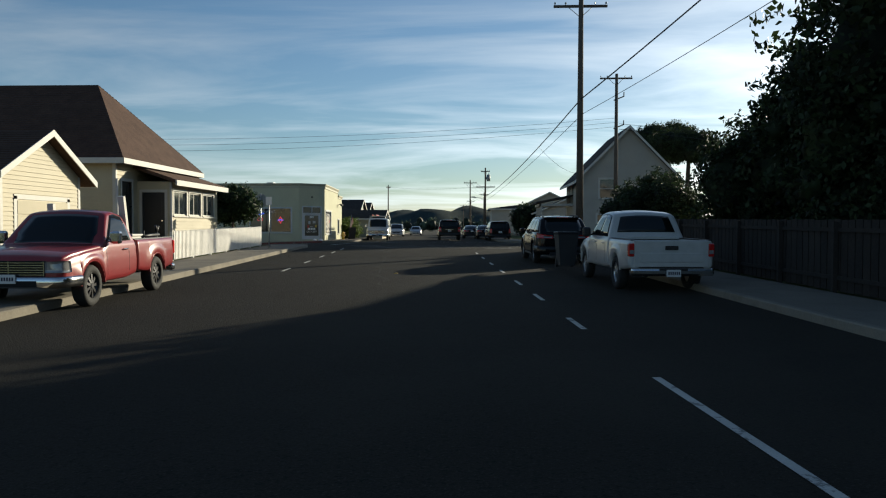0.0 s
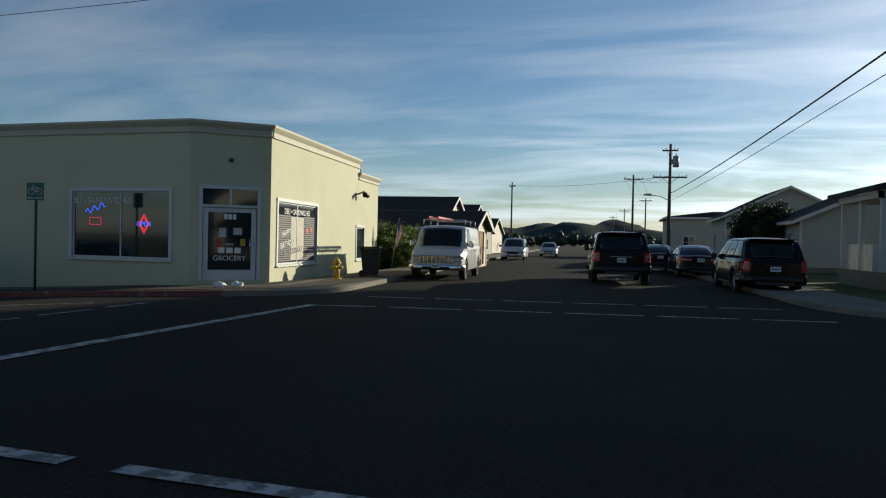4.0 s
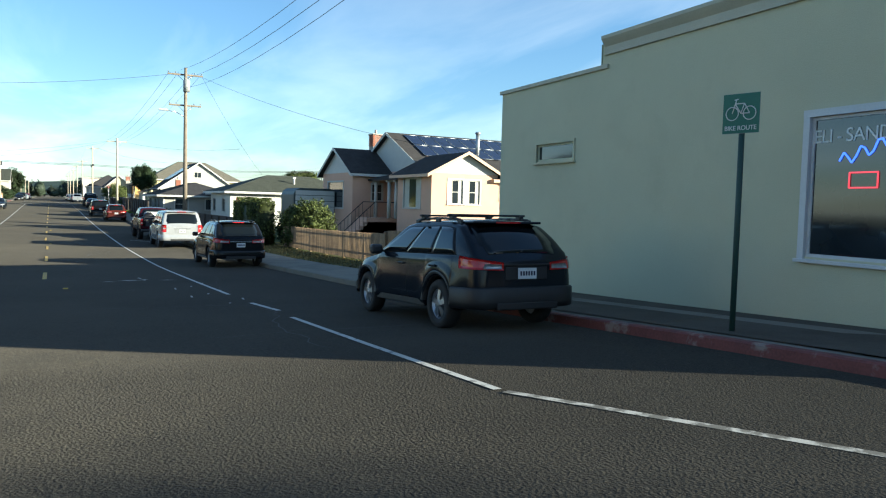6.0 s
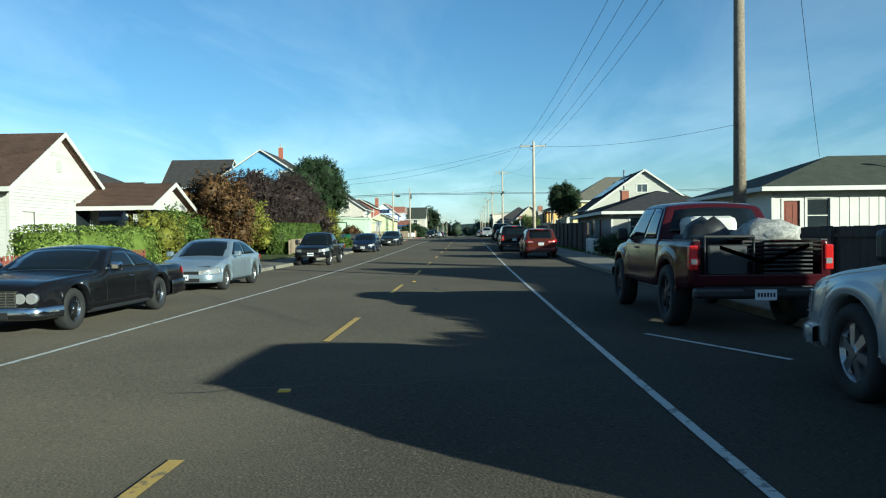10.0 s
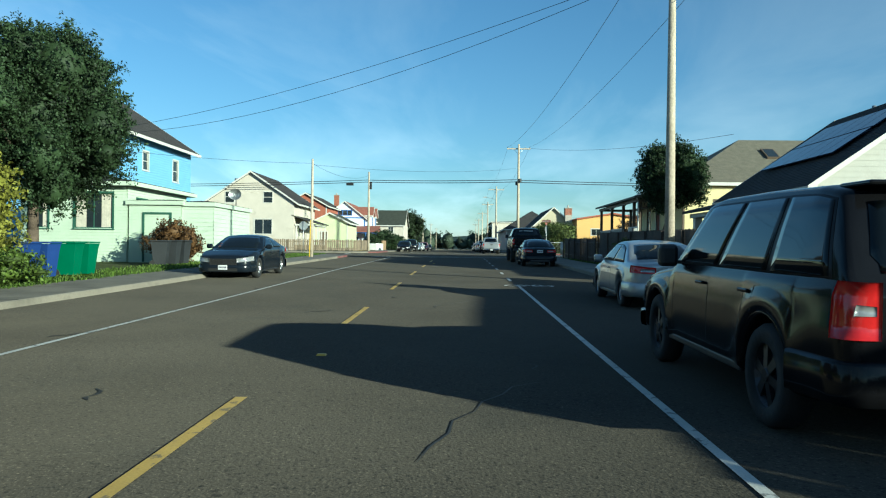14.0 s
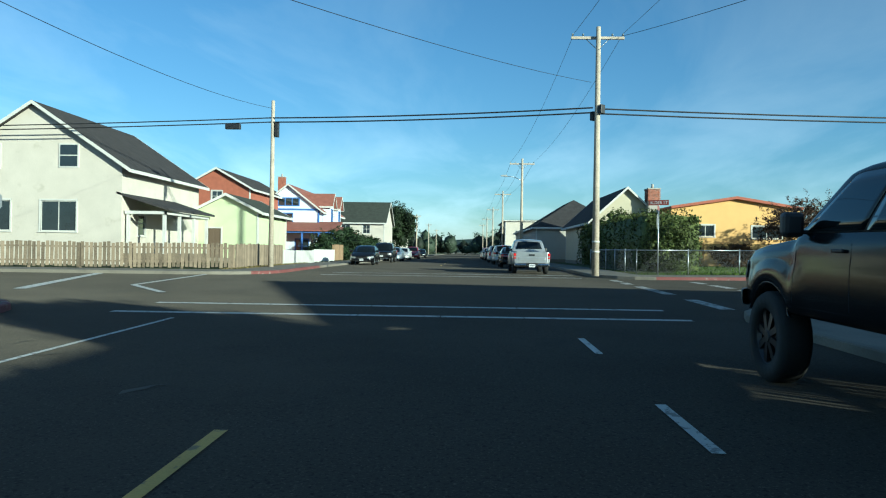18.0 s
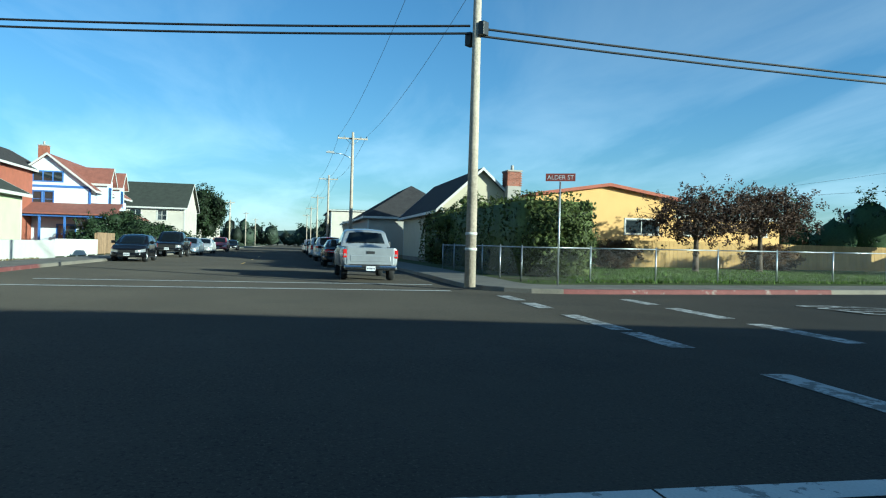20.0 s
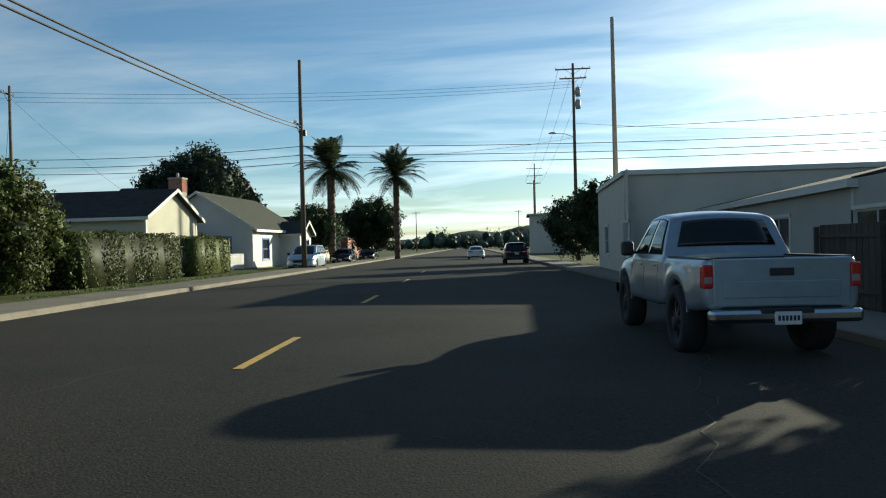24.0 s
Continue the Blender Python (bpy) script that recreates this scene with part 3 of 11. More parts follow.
KINDS = {
    # wheelbase, front and rear overhang, half width, wheel radius, sill, hood front, cowl and belt height, roof height,
    # windscreen foot and head, rear glass head and foot (x from the front axle, backwards), roof half width
    "sedan": dict(wb=2.7, fo=0.92, ro=1.0, hw=0.9, r=0.325, sill=0.24, hf=0.68, cowl=0.93, belt=0.95, roof=1.45, x=(0.42, 1.22, 2.35, 3.15), deck=1.02, rw=0.6),
    "charger": dict(wb=3.05, fo=0.98, ro=1.05, hw=0.95, r=0.35, sill=0.22, hf=0.78, cowl=0.98, belt=1.0, roof=1.47, x=(0.55, 1.4, 2.5, 3.45), deck=1.08, rw=0.62),
    "coupe70": dict(wb=3.3, fo=0.95, ro=1.45, hw=1.0, r=0.34, sill=0.25, hf=0.82, cowl=0.93, belt=0.93, roof=1.37, x=(0.95, 1.6, 2.55, 3.3), deck=0.95, rw=0.66),
    "hatch": dict(wb=2.51, fo=0.83, ro=0.8, hw=0.865, r=0.31, sill=0.22, hf=0.7, cowl=0.93, belt=0.95, roof=1.44, x=(0.35, 1.1, 2.75, 3.2), deck=0.0, rw=0.62),
    "suv": dict(wb=2.78, fo=0.93, ro=1.0, hw=0.94, r=0.365, sill=0.3, hf=0.82, cowl=1.06, belt=1.08, roof=1.68, x=(0.4, 1.2, 3.2, 3.68), deck=0.0, rw=0.68),
    "crossover": dict(wb=2.64, fo=0.88, ro=0.93, hw=0.9, r=0.35, sill=0.3, hf=0.8, cowl=1.03, belt=1.05, roof=1.58, x=(0.4, 1.2, 2.95, 3.48), deck=0.0, rw=0.64),
    "big_suv": dict(wb=3.1, fo=0.98, ro=1.12, hw=1.01, r=0.4, sill=0.36, hf=0.98, cowl=1.16, belt=1.18, roof=1.89, x=(0.55, 1.25, 3.85, 4.15), deck=0.0, rw=0.78),
    "van": dict(wb=3.5, fo=0.75, ro=1.25, hw=1.0, r=0.37, sill=0.36, hf=1.0, cowl=1.2, belt=1.22, roof=2.02, x=(0.12, 0.72, 4.55, 4.7), deck=0.0, rw=0.84),
    "minivan": dict(wb=3.05, fo=0.98, ro=1.05, hw=0.98, r=0.34, sill=0.26, hf=0.8, cowl=1.05, belt=1.06, roof=1.74, x=(0.05, 1.05, 3.6, 4.0), deck=0.0, rw=0.74),
    "pickup": dict(wb=3.24, fo=0.9, ro=1.1, hw=0.92, r=0.38, sill=0.42, hf=0.98, cowl=1.13, belt=1.15, roof=1.79, x=(0.5, 1.15, 2.3, 2.5), deck=1.12, rw=0.68, cab=2.55),
    "pickup_small": dict(wb=2.9, fo=0.8, ro=1.1, hw=0.86, r=0.34, sill=0.4, hf=0.9, cowl=1.02, belt=1.04, roof=1.62, x=(0.42, 1.0, 1.85, 2.0), deck=1.0, rw=0.62, cab=2.05),
    "pickup_big": dict(wb=3.65, fo=0.95, ro=1.2, hw=1.02, r=0.41, sill=0.46, hf=1.1, cowl=1.24, belt=1.26, roof=1.92, x=(0.55, 1.2, 2.75, 2.95), deck=1.24, rw=0.74, cab=3.0),
    "pickup_old": dict(wb=2.98, fo=0.92, ro=1.1, hw=0.97, r=0.37, sill=0.4, hf=0.98, cowl=1.1, belt=1.12, roof=1.75, x=(0.5, 1.05, 1.7, 1.85), deck=1.13, rw=0.7, cab=1.92),
}


class Shell:
    """The form of a car's body: its outline from the side, its plan and its sections."""

    def __init__(self, xf, xr, top, belt, sill, hw, roof, rw, roof_from, wheels, r, ar, ends, taper=(0.2, 0.1)):
        self.xf, self.xr, self.belt, self.sill, self.hw, self.roof, self.rw = xf, xr, belt, sill, hw, roof, rw
        self.wheels, self.r, self.ar, self.ends, self.taper = wheels, r, ar, ends, taper
        self.lean = (hw - 0.05 - rw) / (roof - roof_from)
        self.px = np.arange(xr - 0.3, xf + 0.31, 0.01)
        raw = np.interp(self.px, [p[0] for p in top][::-1], [p[1] for p in top][::-1])
        w = np.exp(-0.5 * (np.arange(-9, 10) / 3.0) ** 2)
        self.pz = np.convolve(np.pad(raw, 9, mode="edge"), w / w.sum(), mode="valid")

    def top(self, x):
        return float(np.interp(x, self.px, self.pz))

    def inset(self, x):
        out = 0.0
        for e, R in ((self.xf - x, self.ends[0]), (x - self.xr, self.ends[1])):
            if R and e < R:
                out = max(out, R - math.sqrt(max(0.0, R * R - (R - max(e, 0)) ** 2)))
        return out

    def width(self, x):
        f = max(0.0, (x - self.xf + 0.95) / 0.95)
        b = max(0.0, (self.xr + 0.8 - x) / 0.8)
        return self.hw * (1 - self.taper[0] * f ** 2.4 - self.taper[1] * b ** 2.4)

    def section(self, x):
        """Outline from the sill to the middle of the top: (half width, height) pairs, and how many of them make the side."""
        ins = self.inset(x)
        zt, W = self.top(x) - 0.45 * ins, self.width(x) - ins
        zb, flare = self.sill + 0.3 * ins, 0.0
        for e in (self.xf - x, x - self.xr):
            zb += 0.05 * ease(0.5, 0.0, e)
        for xc in self.wheels:
            if abs(x - xc) < self.ar:
                zb = max(zb, self.r + math.sqrt(self.ar ** 2 - (x - xc) ** 2))
            flare = max(flare, 0.028 * ease(1.5, 1.0, abs(x - xc) / self.ar))
        zs = min(self.belt, zt - 0.075)
        zb = min(zb, zs - 0.06)
        h = zs - zb
        low = [(W - 0.06 + flare, zb), (W - 0.022 + flare, zb + 0.04 * h), (W - 0.006 + flare, zb + 0.14 * h), (W + flare, zb + 0.32 * h), (W + 0.6 * flare, zb + 0.5 * h), (W - 0.003, zb + 0.64 * h), (W - 0.011, zb + 0.72 * h), (W - 0.014, zb + 0.86 * h), (W - 0.03, zb + 0.955 * h), (W - 0.05, zs)]
        g_h = zt - zs
        rc = min(0.1, 0.62 * g_h)
        zc, ys = zt - rc, W - 0.05
        side = [(ys - self.lean * (zc - zs) * u - 0.012 * math.sin(math.pi * u) * -1 * min(1, g_h * 2), zs + (zc - zs) * u) for u in (0.04, 0.2, 0.4, 0.6, 0.8, 1.0)]
        yc = side[-1][0]
        crown = 0.035 if g_h > 0.2 else 0.025
        ry = 0.15 if g_h > 0.2 else 0.2
        arc = []
        for k in (0.25, 0.5, 0.75, 1.0):
            a = k * math.pi / 2
            arc.append((yc - ry * (1 - math.cos(a)), zc + (rc - crown) * math.sin(a)))
        y1 = arc[-1][0]
        over = [(y1 * u, zt - crown * u * u) for u in (0.8, 0.6, 0.4, 0.2, 0.0)]
        return low + side + arc + over, len(low) + len(side), (zt, crown, y1)

    def half(self, x, z):
        """Half width of the body at a height."""
        pts, n, _ = self.section(x)
        return float(np.interp(z, [p[1] for p in pts[:n]], [p[0] for p in pts[:n]]))

    def height(self, x, y):
        zt, crown, y1 = self.section(x)[2]
        return zt - crown * (y / max(y1, 0.05)) ** 2

    def mesh(self, breaks, step):
        xs_ = set(np.linspace(self.xr, self.xf, max(6, int((self.xf - self.xr) / step))))
        for xc in self.wheels:
            xs_.update(xc + self.ar * math.cos(math.pi * k / 16) * 0.999 for k in range(17))
            xs_.update((xc + self.ar * 1.02, xc - self.ar * 1.02))
        for e, R, sg in ((self.xf, self.ends[0], -1), (self.xr, self.ends[1], 1)):
            xs_.update(e + sg * R * q for q in (0.0, 0.03, 0.1, 0.25, 0.5, 1.0) if R)
        xs_.update(breaks)
        xs_ = sorted(x for x in xs_ if self.xr - 1e-6 <= x <= self.xf + 1e-6)
        xs_ = [x for k, x in enumerate(xs_) if k == 0 or x - xs_[k - 1] > 0.004][::-1]
        vs, fs, n = [], [], 0
        for x in xs_:
            row = [(max(0.0, y), z) for y, z in self.section(x)[0]]
            row = [(max(0.0, row[0][0] - 0.14), row[0][1] + 0.005)] + row
            full = row + [(-y, z) for y, z in row[-2::-1]]
            n = len(full)
            vs += [(x, y, z) for y, z in full]
        for i in range(len(xs_) - 1):
            fs += [(i * n + k, i * n + k + 1, (i + 1) * n + k + 1, (i + 1) * n + k) for k in range(n - 1)]
        smooth = len(fs)
        fs += [tuple(range(n)), tuple(range((len(xs_) - 1) * n, len(xs_) * n))[::-1]]
        return vs, fs, smooth

    def around(self, end, z, y0, depth, n):
        """Points of the plan at a height, from y0 on the end face round the corner and back along the side."""
        xe, sg = (self.xf, -1) if end > 0 else (self.xr, 1)
        curve = [Vector((xe, y0))]
        for q in np.linspace(0.0, 1.0, 14) ** 1.6 * depth:
            curve.append(Vector((xe + sg * q, max(self.half(xe + sg * q, z), y0 + 0.001))))
        at = [0.0]
        for a, b in zip(curve, curve[1:]):
            at.append(at[-1] + (b - a).length)
        want = np.linspace(0, at[-1], n)
        return [Vector((float(np.interp(w, at, [p.x for p in curve])), float(np.interp(w, at, [p.y for p in curve])))) for w in want]


def grid_mesh(name, rows, material, back=0.012):
    """A sheet through rows of points, its rim folded back towards the body."""
    n, m = len(rows), len(rows[0])
    bm = B()
    g_ = [[bm.verts.new(p) for p in row] for row in rows]
    for i in range(n - 1):
        for j in range(m - 1):
            bm.faces.new((g_[i][j], g_[i][j + 1], g_[i + 1][j + 1], g_[i + 1][j])).smooth = True
    bm.normal_update()
    rim = [g_[0][j] for j in range(m)] + [g_[i][-1] for i in range(1, n)] + [g_[-1][j] for j in range(m - 2, -1, -1)] + [g_[i][0] for i in range(n - 2, 0, -1)]
    low = [bm.verts.new(v.co - v.normal * back) for v in rim]
    for k in range(len(rim)):
        bm.faces.new((rim[k], low[k], low[(k + 1) % len(rim)], rim[(k + 1) % len(rim)]))
    return mesh_of(bm, name, material)


def wrapped(shell, end, side, y0, depth, zlow, zhigh, out, n=9, m=5):
    """Rows of a patch bent round a corner of the body. zlow, zhigh: heights at its inner and outer end."""
    rows = []
    lines = []
    for i in range(m):
        f = i / (m - 1)
        zs_ = [a + (b - a) * f for a, b in ((zlow[0], zhigh[0]), (zlow[1], zhigh[1]))]
        lines.append((zs_, shell.around(end, sum(zs_) / 2, y0, depth, n)))
    for zs_, line in lines:
        row = []
        for j, p in enumerate(line):
            a, b = line[max(j - 1, 0)], line[min(j + 1, n - 1)]
            t = (b - a).normalized()
            nr = Vector((t.y, -t.x)) * (1 if end > 0 else -1)
            q = p + nr * out
            row.append((q.x, side * q.y, zs_[0] + (zs_[1] - zs_[0]) * j / (n - 1)))
        rows.append(row)
    turn = (end > 0) == (side > 0)
    return [row[::-1] for row in rows] if turn else rows


def bumper_band(shell, end, z0, z1, depth, out, material, root, name):
    """A bumper that wraps the end of the body from wheel arch to wheel arch."""
    prof = [(z0, -0.02), (z0 + 0.02, out * 0.8), (z0 + 0.35 * (z1 - z0), out), (z1 - 0.03, out), (z1 - 0.008, out * 0.7), (z1, -0.02)]
    rows = []
    for z, o in prof:
        line = shell.around(end, (z0 + z1) / 2, 0.0, depth, 16)
        row = []
        for j, p in enumerate(line):
            t = (line[min(j + 1, 15)] - line[max(j - 1, 0)]).normalized()
            q = p + Vector((t.y, -t.x)) * (1 if end > 0 else -1) * o
            row.append((q.x, q.y, z))
        rows.append([(x, -y, zz) for x, y, zz in row[:0:-1]] + row)
    bm = B()
    g_ = [[bm.verts.new(p) for p in row] for row in rows]
    for i in range(len(g_) - 1):
        for j in range(len(g_[0]) - 1):
            bm.faces.new((g_[i][j], g_[i][j + 1], g_[i + 1][j + 1], g_[i + 1][j])).smooth = True
    bmesh.ops.recalc_face_normals(bm, faces=bm.faces)
    return part(name, bm, material, root)


def arch_lip(root, shell, xc, side, material, w=0.03, out=0.012):
    """The rolled edge of a wheel arch."""
    bm = B()
    rings = []
    for k in range(15):
        a = math.pi * (0.02 + 0.96 * k / 14)
        row = []
        for rr, o in ((shell.ar + w, 0.001), (shell.ar + w * 0.7, out), (shell.ar - 0.004, out), (shell.ar - 0.004, -0.04)):
            x, z = xc + rr * math.cos(a), shell.r + rr * math.sin(a)
            y = shell.half(xc + (shell.ar + 0.006) * math.cos(a), max(z, shell.sill + 0.05)) + o
            row.append(bm.verts.new((x, side * y, max(z, shell.sill - 0.02))))
        rings.append(row)
    for a, b in zip(rings, rings[1:]):
        for i in range(3):
            bm.faces.new((a[i], a[i + 1], b[i + 1], b[i])).smooth = True
    bmesh.ops.recalc_face_normals(bm, faces=bm.faces)
    part("wheel_arch", bm, material, root)


def car(name, kind, paint_mat, place, heading, label, group="", lift=0.0, rack=False, spokes=7, rim=RIM, doors=4, trim=None, glass=CARGLASS, tail=LAMP_RED, plates=(1, 1), cap=None, open_bed=False, far=False, cladding=None, bright=None):
    """A vehicle; its front axle's middle stands at place, its nose points along heading (degrees from +x)."""
    k = KINDS[kind]
    wb, hw, r = k["wb"], k["hw"], k["r"] * (1.18 if lift else 1.0)
    up = lift
    h = radians(heading)
    fx, fy = math.cos(h), math.sin(h)
    p0, p1 = (place[0], place[1]), (place[0] - wb * fx, place[1] - wb * fy)
    z0, z1 = g(*p0), g(*p1)
    cat = "pickup truck" if "pickup" in kind else ("van" if "van" in kind else "car")
    root = thing(name, Matrix.Translation((*p0, z0)) @ pose(0, 0, 0, 0, 0, heading) @ pose(0, 0, 0, 0, math.degrees(math.atan2(z1 - z0, wb)), 0), label, cat, group)
    sill, belt, roof, cowl = k["sill"] + up, k["belt"] + up, k["roof"] + up, k["cowl"] + up
    hf, deck = k["hf"] + up, k["deck"] + up
    xf, xr = k["fo"], -wb - k["ro"]
    a, b, c, d = [-v for v in k["x"]]
    ar = r * 1.15
    pick = "pickup" in kind
    boot = not pick and deck > up + 0.1
    old = kind in ("coupe70", "pickup_old", "van", "big_suv", "pickup_big", "pickup")
    cab = -k["cab"] if pick else None
    top = [(xf + 0.3, hf - 0.1), (xf, hf - 0.1), (xf - 0.08, hf - 0.035), (xf - 0.3, hf + 0.03), ((xf + a) / 2, (hf + cowl) / 2 + (0.02 if old else 0.045)), (a + 0.06, cowl + 0.01), (a, cowl + 0.03), ((a + b) / 2, (cowl + roof) / 2 + 0.012), (b, roof - 0.045), (b - 0.28, roof - 0.005)]
    mid = (b + c) / 2
    if c + 0.3 < b - 0.3:
        top += [(mid, roof), (c + 0.3, roof - 0.02)]
    top += [(c, roof - 0.07), ((c + d) / 2, (roof - 0.05 + (deck if boot else belt)) / 2 + (0.02 if boot else 0.04))]
    if pick:
        top += [(d, belt + 0.05), (cab, belt + 0.02), (cab - 0.3, belt)]
        shell = Shell(xf, cab, top, belt, sill, hw, roof, k["rw"], belt, (0.0,), r, ar, (0.2 if not old else 0.13, 0.05), (0.1 if old else 0.17, 0.0))
    else:
        top += [(d, deck), (xr + 0.3, deck - 0.01), (xr + 0.04, deck - 0.04), (xr - 0.3, deck - 0.06)] if boot else [(d, belt + 0.02), (xr, belt - 0.03), (xr - 0.3, belt - 0.03)]
        shell = Shell(xf, xr, top, belt, sill, hw, roof, k["rw"], belt, (0.0, -wb), r, ar, (0.13 if old else 0.24, 0.1 if old else 0.16), (0.09 if old else 0.2, 0.06 if old else 0.13))
    vs, fs, smooth = shell.mesh((a, b, c, d), 0.18 if far else 0.1)
    me = bpy.data.meshes.new("body")
    me.from_pydata(vs, [], fs)
    me.materials.append(paint_mat)
    me.shade_smooth()
    for f in list(me.polygons)[smooth:]:
        f.use_smooth = False
    bmn = B()
    bmn.from_mesh(me)
    bmesh.ops.recalc_face_normals(bmn, faces=bmn.faces)
    bmn.to_mesh(me)
    bmn.free()
    part("body", me, None, root)
    bm = B()
    box(bm, xr + 0.35, -hw + 0.26, sill + 0.02, xf - 0.25, hw - 0.26, min(belt - 0.12, sill + 0.45))
    part("underbody", bm, DARK, root)
    # windscreen and rear window
    def sheet(name_, x0, x1, trim_y, ny=9, nx=8, out=0.006, mat_=glass):
        rows = []
        for i in range(nx + 1):
            x = x0 + (x1 - x0) * i / nx
            y1 = shell.section(x)[2][2] + 0.02 - trim_y
            e = 0.004
            slope = (shell.top(x + e) - shell.top(x - e)) / (2 * e)
            nr = Vector((-slope, 1)).normalized() * out
            rows.append([(x + nr.x, y1 * (2 * j / ny - 1), shell.height(x, y1 * (2 * j / ny - 1)) + nr.y) for j in range(ny + 1)])
        part(name_, grid_mesh(name_, rows, mat_), None, root)

    sheet("windscreen", a + 0.02, b + 0.06, 0.015)
    if pick:
        zl2, zh2 = belt + 0.12, roof - 0.13
        rows = []
        for i in range(7):
            z = zl2 + (zh2 - zl2) * i / 6
            x = float(np.interp(z, [shell.top(q) for q in np.linspace(cab, c, 20)], np.linspace(cab, c, 20)))
            w = hw - 0.05 - shell.lean * (z - belt) - 0.15
            rows.append([(x - 0.012, w * (2 * j / 6 - 1), z - 0.035 * (2 * j / 6 - 1) ** 2 * (i / 6)) for j in range(7)][::-1])
        part("rear_window", grid_mesh("rear_window", rows, glass), None, root)
    else:
        sheet("rear_window", c - 0.05, d + (0.04 if boot else 0.02), 0.03)
    # side windows between the pillars
    def dlo(x0, x1, t0, t1, out, name_, material, z_in=0.0, n=12, m=6):
        for side in (-1, 1):
            rows = []
            for i in range(m):
                f = i / (m - 1)
                row = []
                for j in range(n):
                    q = j / (n - 1)
                    xt = t0 + (t1 - t0) * q
                    zt = min(roof - 0.125, shell.top(xt) - 0.115) - z_in
                    zl = belt + 0.025 + z_in
                    x, z = x0 + (x1 - x0) * q + (xt - x0 - (x1 - x0) * q) * f, zl + (max(zt, zl + 0.01) - zl) * f
                    row.append((x, side * (shell.half(x, z) + out), z))
                rows.append(row if side < 0 else row[::-1])
            part(name_, grid_mesh(name_, [r_[::-1] for r_ in rows], material), None, root)

    if pick:
        B0, B1, T0, T1 = a - 0.16, d + 0.16, b - 0.12, c + 0.1
    elif boot:
        B0, B1, T0, T1 = a - 0.2, d + 0.3, b - 0.12, c - 0.02
    else:
        B0, B1, T0, T1 = a - 0.2, d + 0.2, b - 0.14, c + 0.06
    if kind == "crossover":
        B1, T1 = d + 0.42, c + 0.12
    cuts = {2: (0.0, 0.62, 1.0) if not pick else (0.0, 1.0), 3: (0.0, 0.6, 1.0), 4: (0.0, 0.52, 1.0)}[doors] if kind not in ("big_suv", "van", "minivan", "suv", "crossover") else (0.0, 0.37, 0.72, 1.0)
    if kind == "van":
        cuts = (0.0, 0.2, 0.24, 0.26)
    if kind != "van" and not far:
        dlo(B0 + 0.05, B1 - 0.04, T0 + 0.02, T1 - 0.02, 0.003, "window_frame", bright or BLACK, -0.018)
    for i in range(len(cuts) - 1 if kind != "van" else 1):
        t0, t1 = cuts[i] + (0.013 if i else 0.0), cuts[i + 1] - (0.013 if i < len(cuts) - 2 else 0.0)
        dlo(B0 + (B1 - B0) * t0, B0 + (B1 - B0) * t1, T0 + (T1 - T0) * t0, T0 + (T1 - T0) * t1, 0.009, "side_window", glass)
    # doors: seams, handles, mirrors
    n_doors = 1 if doors in (2, 3) else 2
    x_end = max(B1 + 0.05, cab + 0.05) if pick else B1
    door_l = min(1.12, (B0 + 0.05 - x_end) / max(n_doors, 1) * (1.0 if n_doors == 2 else 0.95))
    low_edge = sill + 0.13
    for side in (-1, 1):
        for i in range(0 if far else n_doors):
            x0 = B0 + 0.1 - door_l * i
            for xx in ((x0, x0 - door_l) if i == 0 else (x0 - door_l,)):
                bm = B()
                zz = list(np.linspace(low_edge, belt - 0.005, 8))
                ring = []
                for z in zz:
                    if any(abs(xx - xc) < ar and z < r + math.sqrt(ar ** 2 - (xx - xc) ** 2) + 0.03 for xc in shell.wheels):
                        continue
                    ring.append([bm.verts.new((xx + e, side * (shell.half(xx + e, z) + o), z)) for e, o in ((-0.005, -0.01), (-0.004, 0.0015), (0.004, 0.0015), (0.005, -0.01))])
                for u, v in zip(ring, ring[1:]):
                    for q in range(3):
                        bm.faces.new((u[q], u[q + 1], v[q + 1], v[q]))
                bmesh.ops.recalc_face_normals(bm, faces=bm.faces)
                part("door_seam", bm, DARK, root)
            bm = B()
            hx, hz = x0 - door_l + 0.09, belt - 0.15
            hy = shell.half(hx + 0.1, hz)
            box(bm, hx, side * (hy + 0.006), hz - 0.018, hx + 0.2, side * (hy + 0.034), hz + 0.014, 0.01)
            part("door_handle", bm, CHROME if bright else (trim or paint_mat), root)
        bm = B()
        my = shell.half(B0 - 0.05, belt)
        box(bm, B0 - 0.13, side * (my + 0.05), belt - 0.03, B0 + 0.02, side * (my + 0.25), belt + 0.13 + (0.08 if pick or kind in ("van", "big_suv") else 0.0), 0.045)
        box(bm, B0 - 0.08, side * (my - 0.05), belt + 0.0, B0 - 0.03, side * (my + 0.1), belt + 0.04, 0.01)
        part("wing_mirror", bm, paint_mat if trim is None and kind in ("sedan", "charger", "hatch", "suv") else (trim or BLACK), root)
        if not pick:
            bm = B()
            box(bm, -wb + ar + 0.03, side * (hw - 0.1), sill - 0.02, -ar - 0.03, side * (hw - 0.012), sill + (0.1 if cladding else 0.05), 0.015)
            part("sill_trim", bm, BLACK, root)
        for xc in (() if far else (0.0, -wb) if not pick else (0.0,)):
            arch_lip(root, shell, xc, side, cladding or paint_mat, 0.075 if cladding else 0.03, 0.016 if cladding else 0.008)
    # nose
    ghw = hw * (0.6 if old else 0.45)
    bm = B()
    for i in range(6):
        z = hf - 0.36 + 0.04 * i
        box(bm, xf - 0.03, -ghw, z, xf + 0.014, ghw, z + 0.014)
